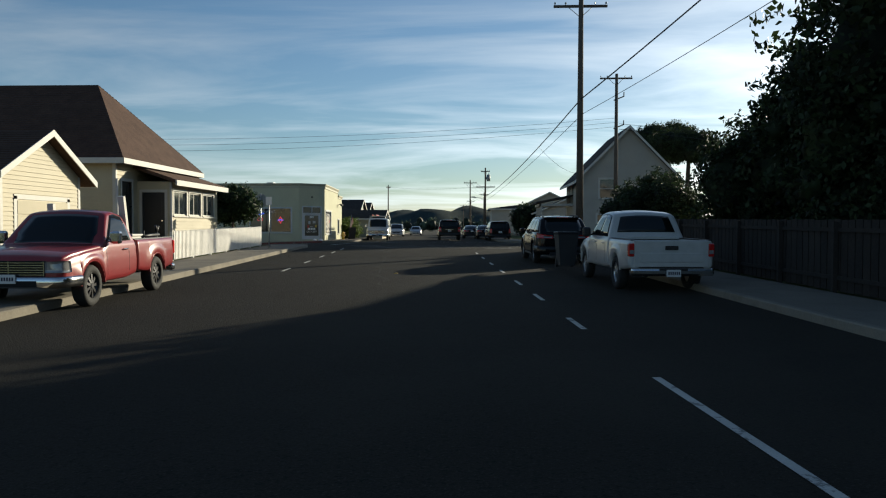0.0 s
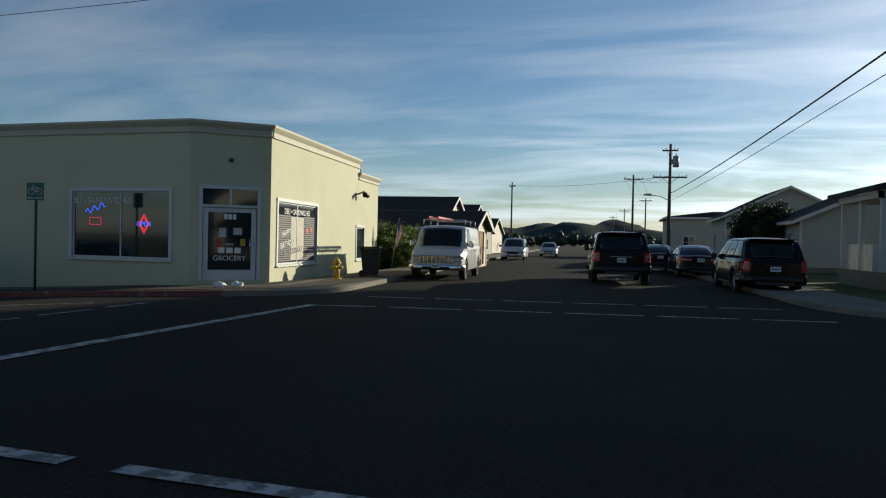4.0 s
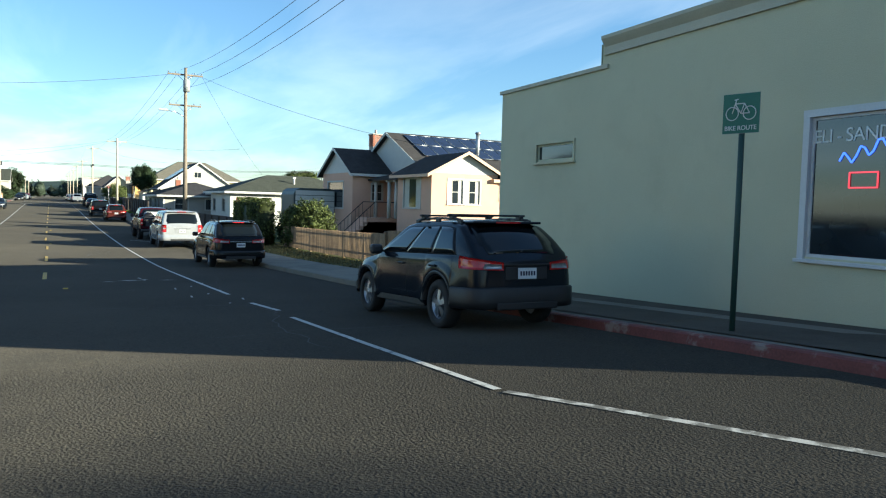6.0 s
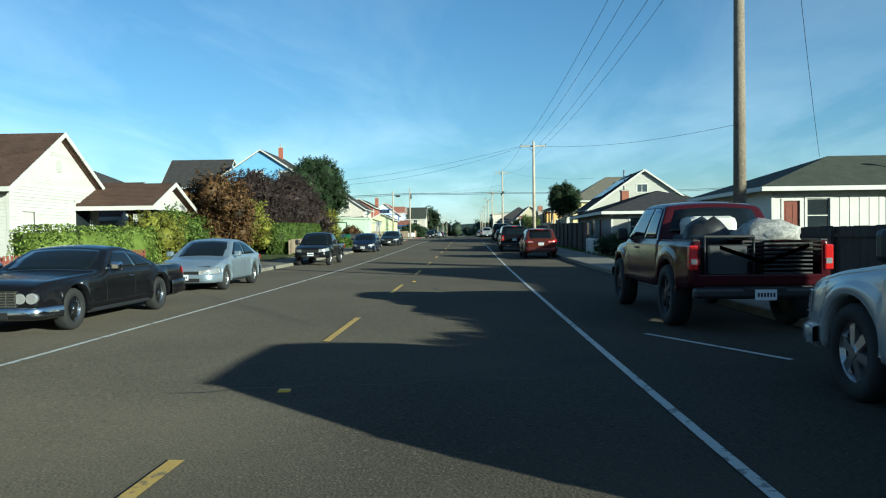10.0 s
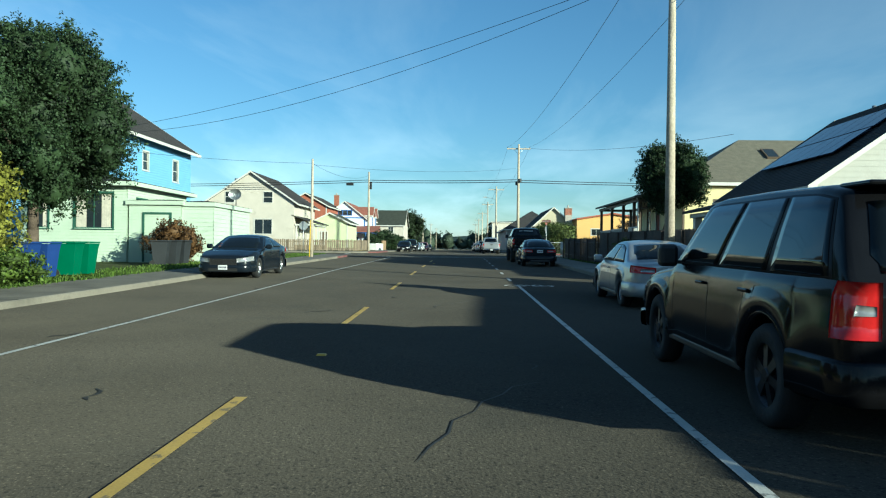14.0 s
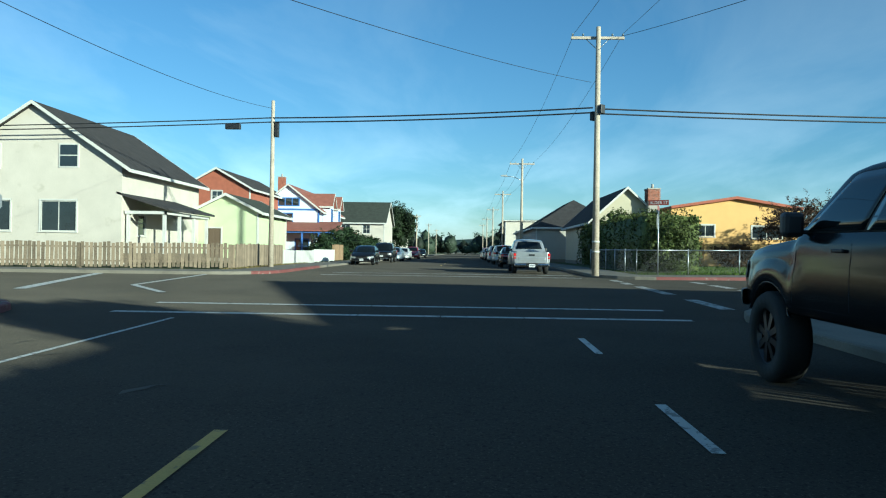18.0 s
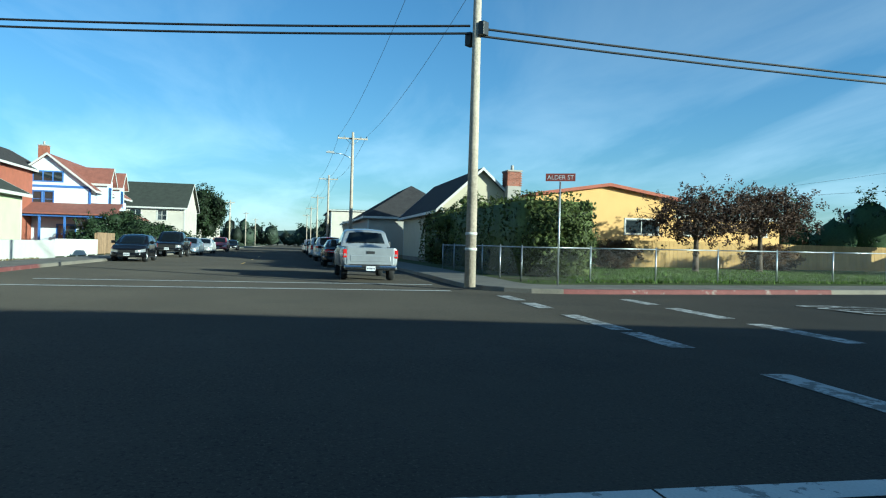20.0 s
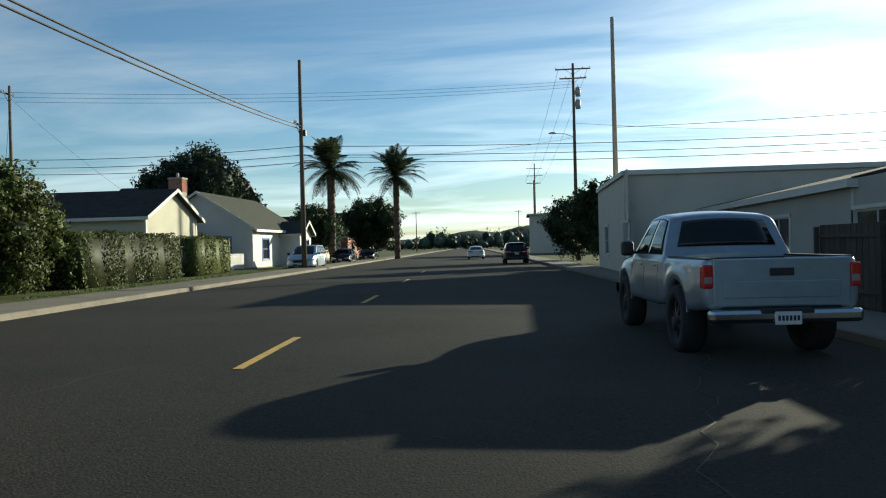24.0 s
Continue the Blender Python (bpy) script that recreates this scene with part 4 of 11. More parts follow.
    for i in range(9 if kind in ("coupe70", "van") else 3):
        y = -ghw + 2 * ghw * i / (8 if kind in ("coupe70", "van") else 2)
        box(bm, xf - 0.03, y - 0.01, hf - 0.37, xf + 0.016, y + 0.01, hf - 0.13)
    gr = part("grille", bm, trim or BLACK, root)
    bm = B()
    box(bm, xf - 0.05, -ghw - 0.02, hf - 0.38, xf + 0.004, ghw + 0.02, hf - 0.12, 0.004)
    part("grille_backing", bm, DARK, gr)
    for side in (-1, 1):
        if kind == "coupe70":
            for y in (0.66, 0.83):
                bm = B()
                tube(bm, (xf - 0.08, side * y, hf - 0.24), (xf + 0.012, side * y, hf - 0.24), 0.085, 0.08, 16)
                part("headlight", bm, LAMP_CLEAR, root)
            continue
        zl, zh = (hf - 0.32, hf - 0.13) if old else (hf - 0.24, hf - 0.1)
        rows = wrapped(shell, 1, side, ghw + 0.02, 0.22 if old else 0.42, (zl, zl + (0.0 if old else 0.06)), (zh, zh + (0.0 if old else 0.07)), 0.008)
        part("headlight", grid_mesh("headlight", rows, LAMP_CLEAR), None, root)
    bmp = bumper_band(shell, 1, sill + 0.0, sill + (0.24 if not old else 0.2), xf - ar - 0.05, 0.03 if not old else 0.06, trim or (cladding or paint_mat), root, "front_bumper")
    bm = B()
    box(bm, xf + 0.02, -hw * 0.5, sill + 0.03, xf + 0.036 + (0.03 if old else 0), hw * 0.5, sill + 0.13, 0.005)
    part("air_intake", bm, DARK, bmp)
    if plates[0]:
        plate_on(root, xf + (0.075 if old else 0.045), sill + 0.16, 1)
    # tail
    zt = deck if boot else belt + 0.02
    if pick:
        bl, bz, fz = cab - 0.04, deck, sill + 0.2
        bed = Shell(bl, xr + 0.02, [(bl + 0.3, bz + 0.1), (xr - 0.3, bz + 0.1)], bz, sill + 0.06, hw, bz + 0.6, hw - 0.1, bz, (-wb,), r, ar, (0.0, 0.07), (0.0, 0.02))
        for side in (-1, 1):
            bm = B()
            grid = []
            xs_ = set(np.linspace(xr + 0.02, bl, 26))
            xs_.update(-wb + ar * math.cos(math.pi * q / 16) * 0.999 for q in range(17))
            xs_.update((-wb + ar * 1.02, -wb - ar * 1.02, xr + 0.024, xr + 0.03, xr + 0.05))
            for x in sorted(xs_):
                row = bed.section(x)[0][:9]
                y9 = row[8][0]
                line = [(row[0][0] - 0.1, row[0][1] + 0.005)] + row + [(y9 - 0.02, bz - 0.006), (y9 - 0.05, bz), (hw - 0.17, bz - 0.01), (hw - 0.17, max(fz, row[0][1]) - 0.02)]
                grid.append([bm.verts.new((x, side * q[0], q[1])) for q in line])
            for u, v in zip(grid, grid[1:]):
                for q in range(len(u) - 1):
                    bm.faces.new((u[q], u[q + 1], v[q + 1], v[q])).smooth = q < 10
            for e in (grid[0], grid[-1]):
                bm.faces.new(e)
            bmesh.ops.recalc_face_normals(bm, faces=bm.faces)
            part("bed_side", bm, paint_mat, root)
            arch_lip(root, bed, -wb, side, cladding or paint_mat, 0.075 if cladding else 0.03, 0.016 if cladding else 0.008)
            bm = B()
            box(bm, bl, side * (hw - 0.17), bz - 0.01, xr + 0.05, side * (hw - 0.07), bz + 0.018, 0.008)
            part("bed_rail", bm, BLACK, root)
        bm = B()
        box(bm, xr, -hw + 0.13, sill + 0.14, xr + 0.07, hw - 0.13, sill + 0.3 if open_bed else bz + 0.005, 0.02)
        if not open_bed:
            box(bm, xr - 0.012, -hw + 0.25, sill + 0.24, xr + 0.02, hw - 0.25, bz - 0.26, 0.012)
        tg = part("tailgate", bm, paint_mat, root)
        if not open_bed:
            bm = B()
            box(bm, xr - 0.022, -0.14, bz - 0.2, xr, 0.14, bz - 0.11, 0.01)
            part("handle", bm, BLACK, tg)
        bm = B()
        box(bm, xr + 0.05, -hw + 0.1, sill + 0.1, bl, hw - 0.1, fz)
        box(bm, bl - 0.02, -hw + 0.1, fz, bl + 0.03, hw - 0.1, bz - 0.02)
        part("bed_floor", bm, BLACK, root)
        bm = B()
        box(bm, xr - 0.15, -hw + 0.05, sill - 0.04, xr + 0.03, hw - 0.05, sill + 0.12, 0.05)
        rb_ = part("rear_bumper", bm, trim or CHROME, root)
        bm = B()
        box(bm, xr - 0.156, -0.3, sill + 0.07, xr - 0.02, 0.3, sill + 0.125, 0.012)
        part("step_pad", bm, BLACK, rb_)
        for side in (-1, 1):
            bm = B()
            box(bm, xr - 0.004, side * (hw - 0.135), sill + 0.36, xr + 0.12, side * (hw - 0.008), bz - 0.06, 0.022)
            lens = part("tail_light", bm, tail, root, "red tail light")
            bm = B()
            zc = sill + 0.36 + (bz - 0.42 - sill) * 0.35
            box(bm, xr - 0.008, side * (hw - 0.12), zc - 0.04, xr + 0.02, side * (hw - 0.03), zc + 0.04, 0.005)
            part("clear_lens", bm, LAMP_CLEAR, lens)
    else:
        bump_part = bumper_band(shell, -1, sill + 0.03, sill + 0.33, -wb - ar - 0.05 - xr, 0.045, cladding or paint_mat, root, "rear_bumper")
        bm = B()
        box(bm, xr - 0.05, -hw * 0.55, sill + 0.02, xr + 0.1, hw * 0.55, sill + 0.12, 0.015)
        part("valance", bm, BLACK, bump_part, "black lower valance")
        upright = kind in ("big_suv", "van", "minivan")
        if boot:
            y0, dp, zl, zh = hw * 0.42, 0.24, (zt - 0.27, zt - 0.25), (zt - 0.14, zt - 0.1)
        elif upright:
            y0, dp, zl, zh = hw * 0.74, 0.14, (belt - 0.36, belt - 0.36), (belt + 0.0, belt + 0.0)
        else:
            y0, dp, zl, zh = hw * 0.42, 0.34, (belt - 0.2, belt - 0.17), (belt - 0.09, belt - 0.0)
        for side in (-1, 1):
            rows = wrapped(shell, -1, side, y0, dp, zl, zh, 0.012)
            lens = part("tail_light", grid_mesh("tail_light", rows, tail), None, root, "red tail light")
            zc = (zl[0] + zh[0]) / 2
            rows = wrapped(shell, -1, side, y0 + 0.03, 0.02, (zc - 0.03, zc - 0.03), (zc + 0.03, zc + 0.04), 0.016, 6, 3)
            part("clear_lens", grid_mesh("clear_lens", rows, LAMP_CLEAR, 0.004), None, lens)
        if not boot:
            bm = B()
            box(bm, xr - 0.01, -0.34, sill + 0.42, xr + 0.02, 0.34, sill + 0.6, 0.01)
            gate_part = part("tailgate_panel", bm, paint_mat if not cladding else BLACK, root)
            bm = B()
            box(bm, xr - 0.024, -0.38, sill + 0.615, xr + 0.02, 0.38, sill + 0.64, 0.006)
            part("handle_strip", bm, CHROME if kind in ("big_suv", "suv") else BLACK, gate_part)
            bm = B()
            box(bm, c - 0.16, -shell.rw + 0.07, roof - 0.09, c + 0.24, shell.rw - 0.07, roof - 0.055, 0.015)
            sp = part("spoiler", bm, paint_mat, root)
            bm = B()
            box(bm, c - 0.166, -0.2, roof - 0.085, c - 0.155, 0.2, roof - 0.062)
            part("brake_light", bm, tail, sp)
            bm = B()
            tube(bm, (d + 0.02, 0.02, belt + 0.06), ((c + d) / 2 - 0.03, -0.3, belt + 0.1), 0.012, 0.008, 6)
            part("wiper", bm, BLACK, root)
    if plates[1]:
        plate_on(root, xr - (0.16 if pick else 0.022 if not boot else 0.012), (sill + 0.02 if pick else (sill + 0.51 if not boot else zt - 0.22)), -1)
    for x in (0.0, -wb):
        for side in (-1, 1):
            wheel_parts(root, x, side * (hw - 0.12), r, 0.22 if not lift else 0.3, side, spokes, rim)
    if rack:
        for side in (-1, 1):
            bm = B()
            yy = shell.rw - 0.06
            xs_ = np.linspace(b - 0.2, c + 0.2, 7)
            for u, v in zip(xs_, xs_[1:]):
                tube(bm, (u, side * yy, shell.height(u, yy) + 0.045), (v, side * yy, shell.height(v, yy) + 0.045), 0.02)
            for x in (b - 0.2, mid, c + 0.2):
                box(bm, x - 0.06, side * yy - 0.02, shell.height(x, yy) - 0.03, x + 0.06, side * yy + 0.02, shell.height(x, yy) + 0.05, 0.01)
            part("roof_rail", bm, BLACK, root)
        if rack == "bars":
            for x in (mid + 0.45, mid - 0.45):
                bm = B()
                zz = shell.height(x, shell.rw - 0.06)
                box(bm, x - 0.04, -shell.rw - 0.02, zz + 0.085, x + 0.04, shell.rw + 0.02, zz + 0.115, 0.012)
                for side in (-1, 1):
                    box(bm, x - 0.06, side * (shell.rw - 0.1), zz + 0.03, x + 0.06, side * (shell.rw - 0.02), zz + 0.1, 0.015)
                part("roof_bar", bm, BLACK, root)
    if cap:
        bm = B()
        zz = [(deck, hw - 0.05, cab - 0.06, xr + 0.03), (deck + 0.06, hw - 0.065, cab - 0.06, xr + 0.05), (roof - 0.1, k["rw"] + 0.09, cab - 0.08, xr + 0.24), (roof - 0.03, k["rw"] + 0.05, cab - 0.1, xr + 0.29), (roof + 0.01, k["rw"] - 0.03, cab - 0.14, xr + 0.38), (roof + 0.03, 0.3, cab - 0.3, xr + 0.7)]
        rr = [[bm.verts.new(q) for q in ((x0, -w, z), (x0, w, z), (x1 + 0.05, w, z), (x1, w - 0.06, z), (x1, -w + 0.06, z), (x1 + 0.05, -w, z))] for z, w, x0, x1 in zz]
        for i in range(len(zz) - 1):
            for q in range(6):
                bm.faces.new((rr[i][q], rr[i][(q + 1) % 6], rr[i + 1][(q + 1) % 6], rr[i + 1][q]))
        bm.faces.new(rr[-1])
        bmesh.ops.recalc_face_normals(bm, faces=bm.faces)
        part("bed_cap", bm, cap, root)
        for side in (-1, 1):
            bm = B()
            q = [(cab - 0.2, side * (hw - 0.105), deck + 0.14), (xr + 0.3, side * (hw - 0.105), deck + 0.14), (xr + 0.4, side * (k["rw"] + 0.095), roof - 0.13), (cab - 0.22, side * (k["rw"] + 0.095), roof - 0.13)]
            pane(bm, q if side > 0 else q[::-1], 0.02)
            bmesh.ops.recalc_face_normals(bm, faces=bm.faces)
            part("cap_window", bm, glass, root)
    return root


P_RED = paint("red_car_paint", (0.22, 0.02, 0.024))
P_WHITE = paint("white_car_paint", (0.47, 0.47, 0.46))
P_PEARL = paint("silver_white_car_paint", (0.36, 0.365, 0.37), 0.25, 0.2)
P_BLACK = paint("black_car_paint", (0.006, 0.006, 0.007))
P_NAVY = paint("navy_car_paint", (0.007, 0.011, 0.026))
P_DKBLUE = paint("dark_grey_blue_car_paint", (0.008, 0.011, 0.016))
P_CHAR = paint("charcoal_car_paint", (0.007, 0.0075, 0.009))
P_SILVER = paint("silver_car_paint", (0.36, 0.37, 0.38), 0.3, 0.5)
P_SILBLUE = paint("silver_blue_car_paint", (0.26, 0.31, 0.36), 0.3, 0.5)
P_MAROON = paint("maroon_car_paint", (0.035, 0.006, 0.009))
P_COPPER = paint("copper_red_car_paint", (0.085, 0.022, 0.016), 0.3, 0.3)
P_CHAMP = paint("champagne_car_paint", (0.5, 0.46, 0.38), 0.3, 0.4)
P_GREYTAN = paint("faded_grey_tan_car_paint", (0.2, 0.18, 0.15), 0.45)
P_WHITEBLUE = paint("pale_blue_car_paint", (0.35, 0.42, 0.5), 0.3, 0.3)
RIM_DARK = mat("dark_alloy_rim", (0.05, 0.05, 0.055), 0.4, 0.8, var=0.1, bump=0)

NORTH, SOUTH, WEST, EAST = 93.8, -86.2, 180.0, 0.0
# first street
car("red_pickup_truck", "pickup_old", P_RED, (-8.7, 3.85), SOUTH - 1, "faded red regular-cab pickup truck parked at the kerb", doors=2, rim=RIM_DARK, spokes=9, trim=CHROME)
car("white_pickup_truck", "pickup", P_WHITE, (2.9, 11.15), NORTH, "white crew-cab pickup truck parked at the kerb", spokes=6)
car("dark_suv", "suv", P_BLACK, (1.85, 20.4), NORTH, "black mid-size SUV with roof rails parked at the kerb", rack=True, spokes=6)
car("dark_suv", "big_suv", P_CHAR, (-3.6, 62.0), NORTH, "dark grey full-size SUV on the street")
car("dark_sedan", "sedan", P_BLACK, (-1.6, 74.5), NORTH, "black sedan parked beside a hedge")
car("grey_sedan", "sedan", P_CHAR, (-0.2, 69.0), NORTH, "dark grey sedan parked at the kerb")
car("dark_minivan", "minivan", P_BLACK, (0.9, 59.5), NORTH, "black minivan parked at the kerb")
car("white_van", "van", P_WHITE, (-9.85, 58.0), SOUTH, "white cargo van with ladders on its roof rack", doors=4, trim=CHROME)
car("far_white_van", "minivan", P_WHITE, (-11.6, 90.0), SOUTH, "small white van parked far along the street")
car("far_car", "sedan", P_SILVER, (-10.5, 108.0), SOUTH, "pale car far along the street")
# second street, north side
car("dark_crossover", "crossover", P_DKBLUE, (-24.3, 46.65), WEST, "dark grey-blue crossover with roof rails beside the shop", rack="bars", spokes=5, cladding=BLACK, plates=(0, 1))
car("dark_suv", "suv", P_CHAR, (-42.6, 46.85), WEST, "charcoal SUV parked behind the crossover", rack=True, spokes=5, bright=CHROME)
white_suv = car("white_suv", "big_suv", P_PEARL, (-57.1, 46.95), WEST, "white full-size SUV parked at the kerb", spokes=6, plates=(0, 1))
white_suv.scale = (1.05, 1.05, 1.05)
car("maroon_pickup_truck", "pickup_big", P_MAROON, (-66.2, 46.8), WEST, "dark maroon lifted pickup truck with a loaded bed", lift=0.1, rim=RIM_DARK, doors=3, trim=BLACK, open_bed=True)
car("red_suv", "suv", P_COPPER, (-95.9, 46.65), WEST, "dark copper-red SUV parked at the kerb", rack=True, spokes=10, bright=CHROME)
car("black_suv", "big_suv", P_BLACK, (-108.2, 45.9), WEST, "black full-size SUV with dark wheels", rim=RIM_DARK, spokes=6)
car("grey_sedan", "sedan", P_SILVER, (-118.2, 46.9), WEST, "silver-grey sedan parked ahead of the black SUV")
car("dark_sedan", "sedan", P_DKBLUE, (-141.8, 46.65), WEST, "dark blue-grey sport sedan parked at the kerb", rim=RIM_DARK, spokes=5)
car("black_pickup_truck", "pickup_big", P_BLACK, (-150.0, 46.7), WEST, "black lifted pickup truck with off-road tyres", lift=0.3, rim=RIM_DARK, spokes=8, trim=BLACK)
# second street, south side
car("black_pickup_truck", "pickup_big", P_NAVY, (-41.1, 34.6), EAST, "dark blue pickup truck with bed cap and lumber rack", cap=P_NAVY, spokes=6, trim=CHROME)
car("black_coupe", "coupe70", P_BLACK, (-62.5, 35.25), EAST, "long black vintage coupe with wire wheels", spokes=24, rim=CHROME, doors=2, trim=CHROME)
car("grey_sedan", "sedan", P_SILBLUE, (-71.4, 34.9), EAST, "silver-blue compact sedan parked at the kerb", spokes=10)
car("dark_pickup_truck", "pickup_small", P_CHAR, (-86.9, 35.0), EAST, "small dark pickup truck parked under the trees", doors=2)
car("navy_hatchback", "hatch", P_NAVY, (-106.1, 34.75), EAST, "navy three-door hatchback parked at the kerb", doors=3, spokes=6)
car("dark_sedan", "charger", P_DKBLUE, (-124.4, 34.75), EAST, "dark grey-blue muscle sedan parked by the bins", spokes=5)
car("tan_sedan", "sedan", P_GREYTAN, (-159.5, 27.3), NORTH, "faded tan sedan parked on the side street")
# beyond the second junction
car("silver_pickup_truck", "pickup", P_SILVER, (-183.4, 45.75), WEST, "silver pickup truck parked beyond the junction")
far_colours = (P_BLACK, P_SILVER, P_WHITE, P_CHAR, P_NAVY, P_SILVER, P_RED, P_WHITE)
for i in range(8):
    car("far_car", ("sedan", "suv", "minivan", "hatch")[i % 4], far_colours[i], (-196.0 - 9.5 * i - 3 * (i % 3), 45.7), WEST, "parked car in a row far along the street", "far parked cars", far=True)
for i, (x, kd, pm) in enumerate(((-195.5, "hatch", P_BLACK), (-208.0, "pickup", P_CHAR), (-217.5, "sedan", P_SILBLUE), (-228.0, "sedan", P_WHITE), (-244.0, "suv", P_RED), (-262.0, "sedan", P_CHAR))):
    car("far_car", kd, pm, (x, 35.0), EAST, "parked car facing the junction far along the street", "far parked cars", far=True)
# third street
car("champagne_sedan", "sedan", P_CHAMP, (-174.0, 67.8), SOUTH, "champagne compact sedan parked at the kerb", spokes=9)
car("silver_pickup_truck", "pickup", P_SILBLUE, (-162.7, 79.9), NORTH, "silver lifted pickup truck parked in the shade", lift=0.12, rim=RIM_DARK)
car("blue_minivan", "minivan", P_WHITEBLUE, (-180.6, 117.0), SOUTH, "pale blue minivan parked by the white fence")
car("dark_sedan", "sedan", P_CHAR, (-182.0, 134.0), SOUTH, "dark sedan parked behind the minivan")
car("far_car", "sedan", P_CHAR, (-183.0, 150.0), SOUTH, "dark car far along the third street")
car("dark_suv", "suv", P_BLACK, (-166.0, 127.0), NORTH, "dark car standing in the shade of the trees")
car("far_car", "sedan", P_WHITE, (-170.5, 150.0), NORTH, "white car far along the third street")


# ---- building helpers ----
def gz(x, y):
    """Height of the raised ground inside a block."""
    return g(x, y) + TOP


def wall_frame(p0, p1):
    """Coordinates of a wall: x along it from p0 to p1, y inwards, z up."""
    d = Vector(p1) - Vector(p0)
    return Matrix.Translation((p0[0], p0[1], 0)) @ Matrix.Rotation(math.atan2(d.y, d.x), 4, "Z"), d.length


def wall(root, p0, p1, z0, z1, material, openings=(), boards=0.0, apex=None, thick=0.16, name="wall", vertical=False):
    """A wall with real openings; outside lies to the right of p0 to p1. boards: clapboard height. apex: (place along, height) of a gable."""
    m, L = wall_frame(p0, p1)
    bm = B()
    ss = sorted({0.0, L, *[o[0] for o in openings], *[o[1] for o in openings]})
    zcut = {z0, z1, *[z for o in openings for z in o[2:4] if z < z1]}
    if boards:
        k = z0
        while k < z1:
            zcut.add(round(k, 4))
            k += boards
    zz = sorted(zcut)

    def quad(pts):
        bm.faces.new([bm.verts.new(p) for p in pts])

    def inside(s, z):
        return any(o[0] < s < o[1] and o[2] < z < o[3] for o in openings)

    def outer(s0, s1, t0, t1, za, zb):
        if boards:
            f = 0.024 * (1 - ((za - z0) % boards) / boards) if abs((za - z0) % boards - boards) > 1e-3 else 0.024
            e = max(0.0, f - 0.024 * (zb - za) / boards)
            quad([(s0, -f, za), (s1, -f, za), (t1, -e, zb), (t0, -e, zb)])
            if f > 0.02:
                quad([(s0, 0, za), (s1, 0, za), (s1, -f, za), (s0, -f, za)])
        else:
            quad([(s0, 0, za), (s1, 0, za), (t1, 0, zb), (t0, 0, zb)])

    for i in range(len(ss) - 1):
        for j in range(len(zz) - 1):
            if not inside((ss[i] + ss[i + 1]) / 2, (zz[j] + zz[j + 1]) / 2):
                outer(ss[i], ss[i + 1], ss[i], ss[i + 1], zz[j], zz[j + 1])
    for s0, s1, a, b, *_ in openings:
        for q in (((s0, a), (s1, a)), ((s1, a), (s1, b)), ((s1, b), (s0, b)), ((s0, b), (s0, a))):
            quad([(q[0][0], 0, q[0][1]), (q[1][0], 0, q[1][1]), (q[1][0], thick, q[1][1]), (q[0][0], thick, q[0][1])])
    if apex:
        rows = [z1]
        if boards:
            while rows[-1] + boards < apex[1]:
                rows.append(rows[-1] + boards)
        rows.append(apex[1])
        high = [o for o in openings if o[2] >= z1]
        rows = sorted({*rows, *[z for o in high for z in o[2:4]]})
        for a, b in zip(rows, rows[1:]):
            u, v = (a - z1) / (apex[1] - z1), (b - z1) / (apex[1] - z1)
            l0, r0, l1, r1 = apex[0] * u, L + (apex[0] - L) * u, apex[0] * v, L + (apex[0] - L) * v
            for o in sorted(high):
                if o[2] < (a + b) / 2 < o[3]:
                    outer(l0, o[0], l1, o[0], a, b)
                    l0 = l1 = o[1]
            outer(l0, r0, l1, r1, a, b)
    quad([(0, thick, z0), (0, thick, z1), (L, thick, z1), (L, thick, z0)])
    for s in (0.03, L - 0.03):
        quad([(s, 0, z0), (s, thick, z0), (s, thick, z1), (s, 0, z1)])
    bmesh.ops.remove_doubles(bm, verts=bm.verts, dist=0.0005)
    bm.transform(m)
    w = part(name, bm, material, root)
    if vertical:
        bm = B()
        n = int(L / vertical)
        for k in range(n + 1):
            s = min(k * L / n, L - 0.02)
            if not any(o[0] - 0.03 < s < o[1] + 0.03 for o in openings):
                box(bm, s, -0.02, z0, s + 0.03, 0.0, z1)
        bm.transform(m)
        part("batten_strips", bm, material, w)
    return w


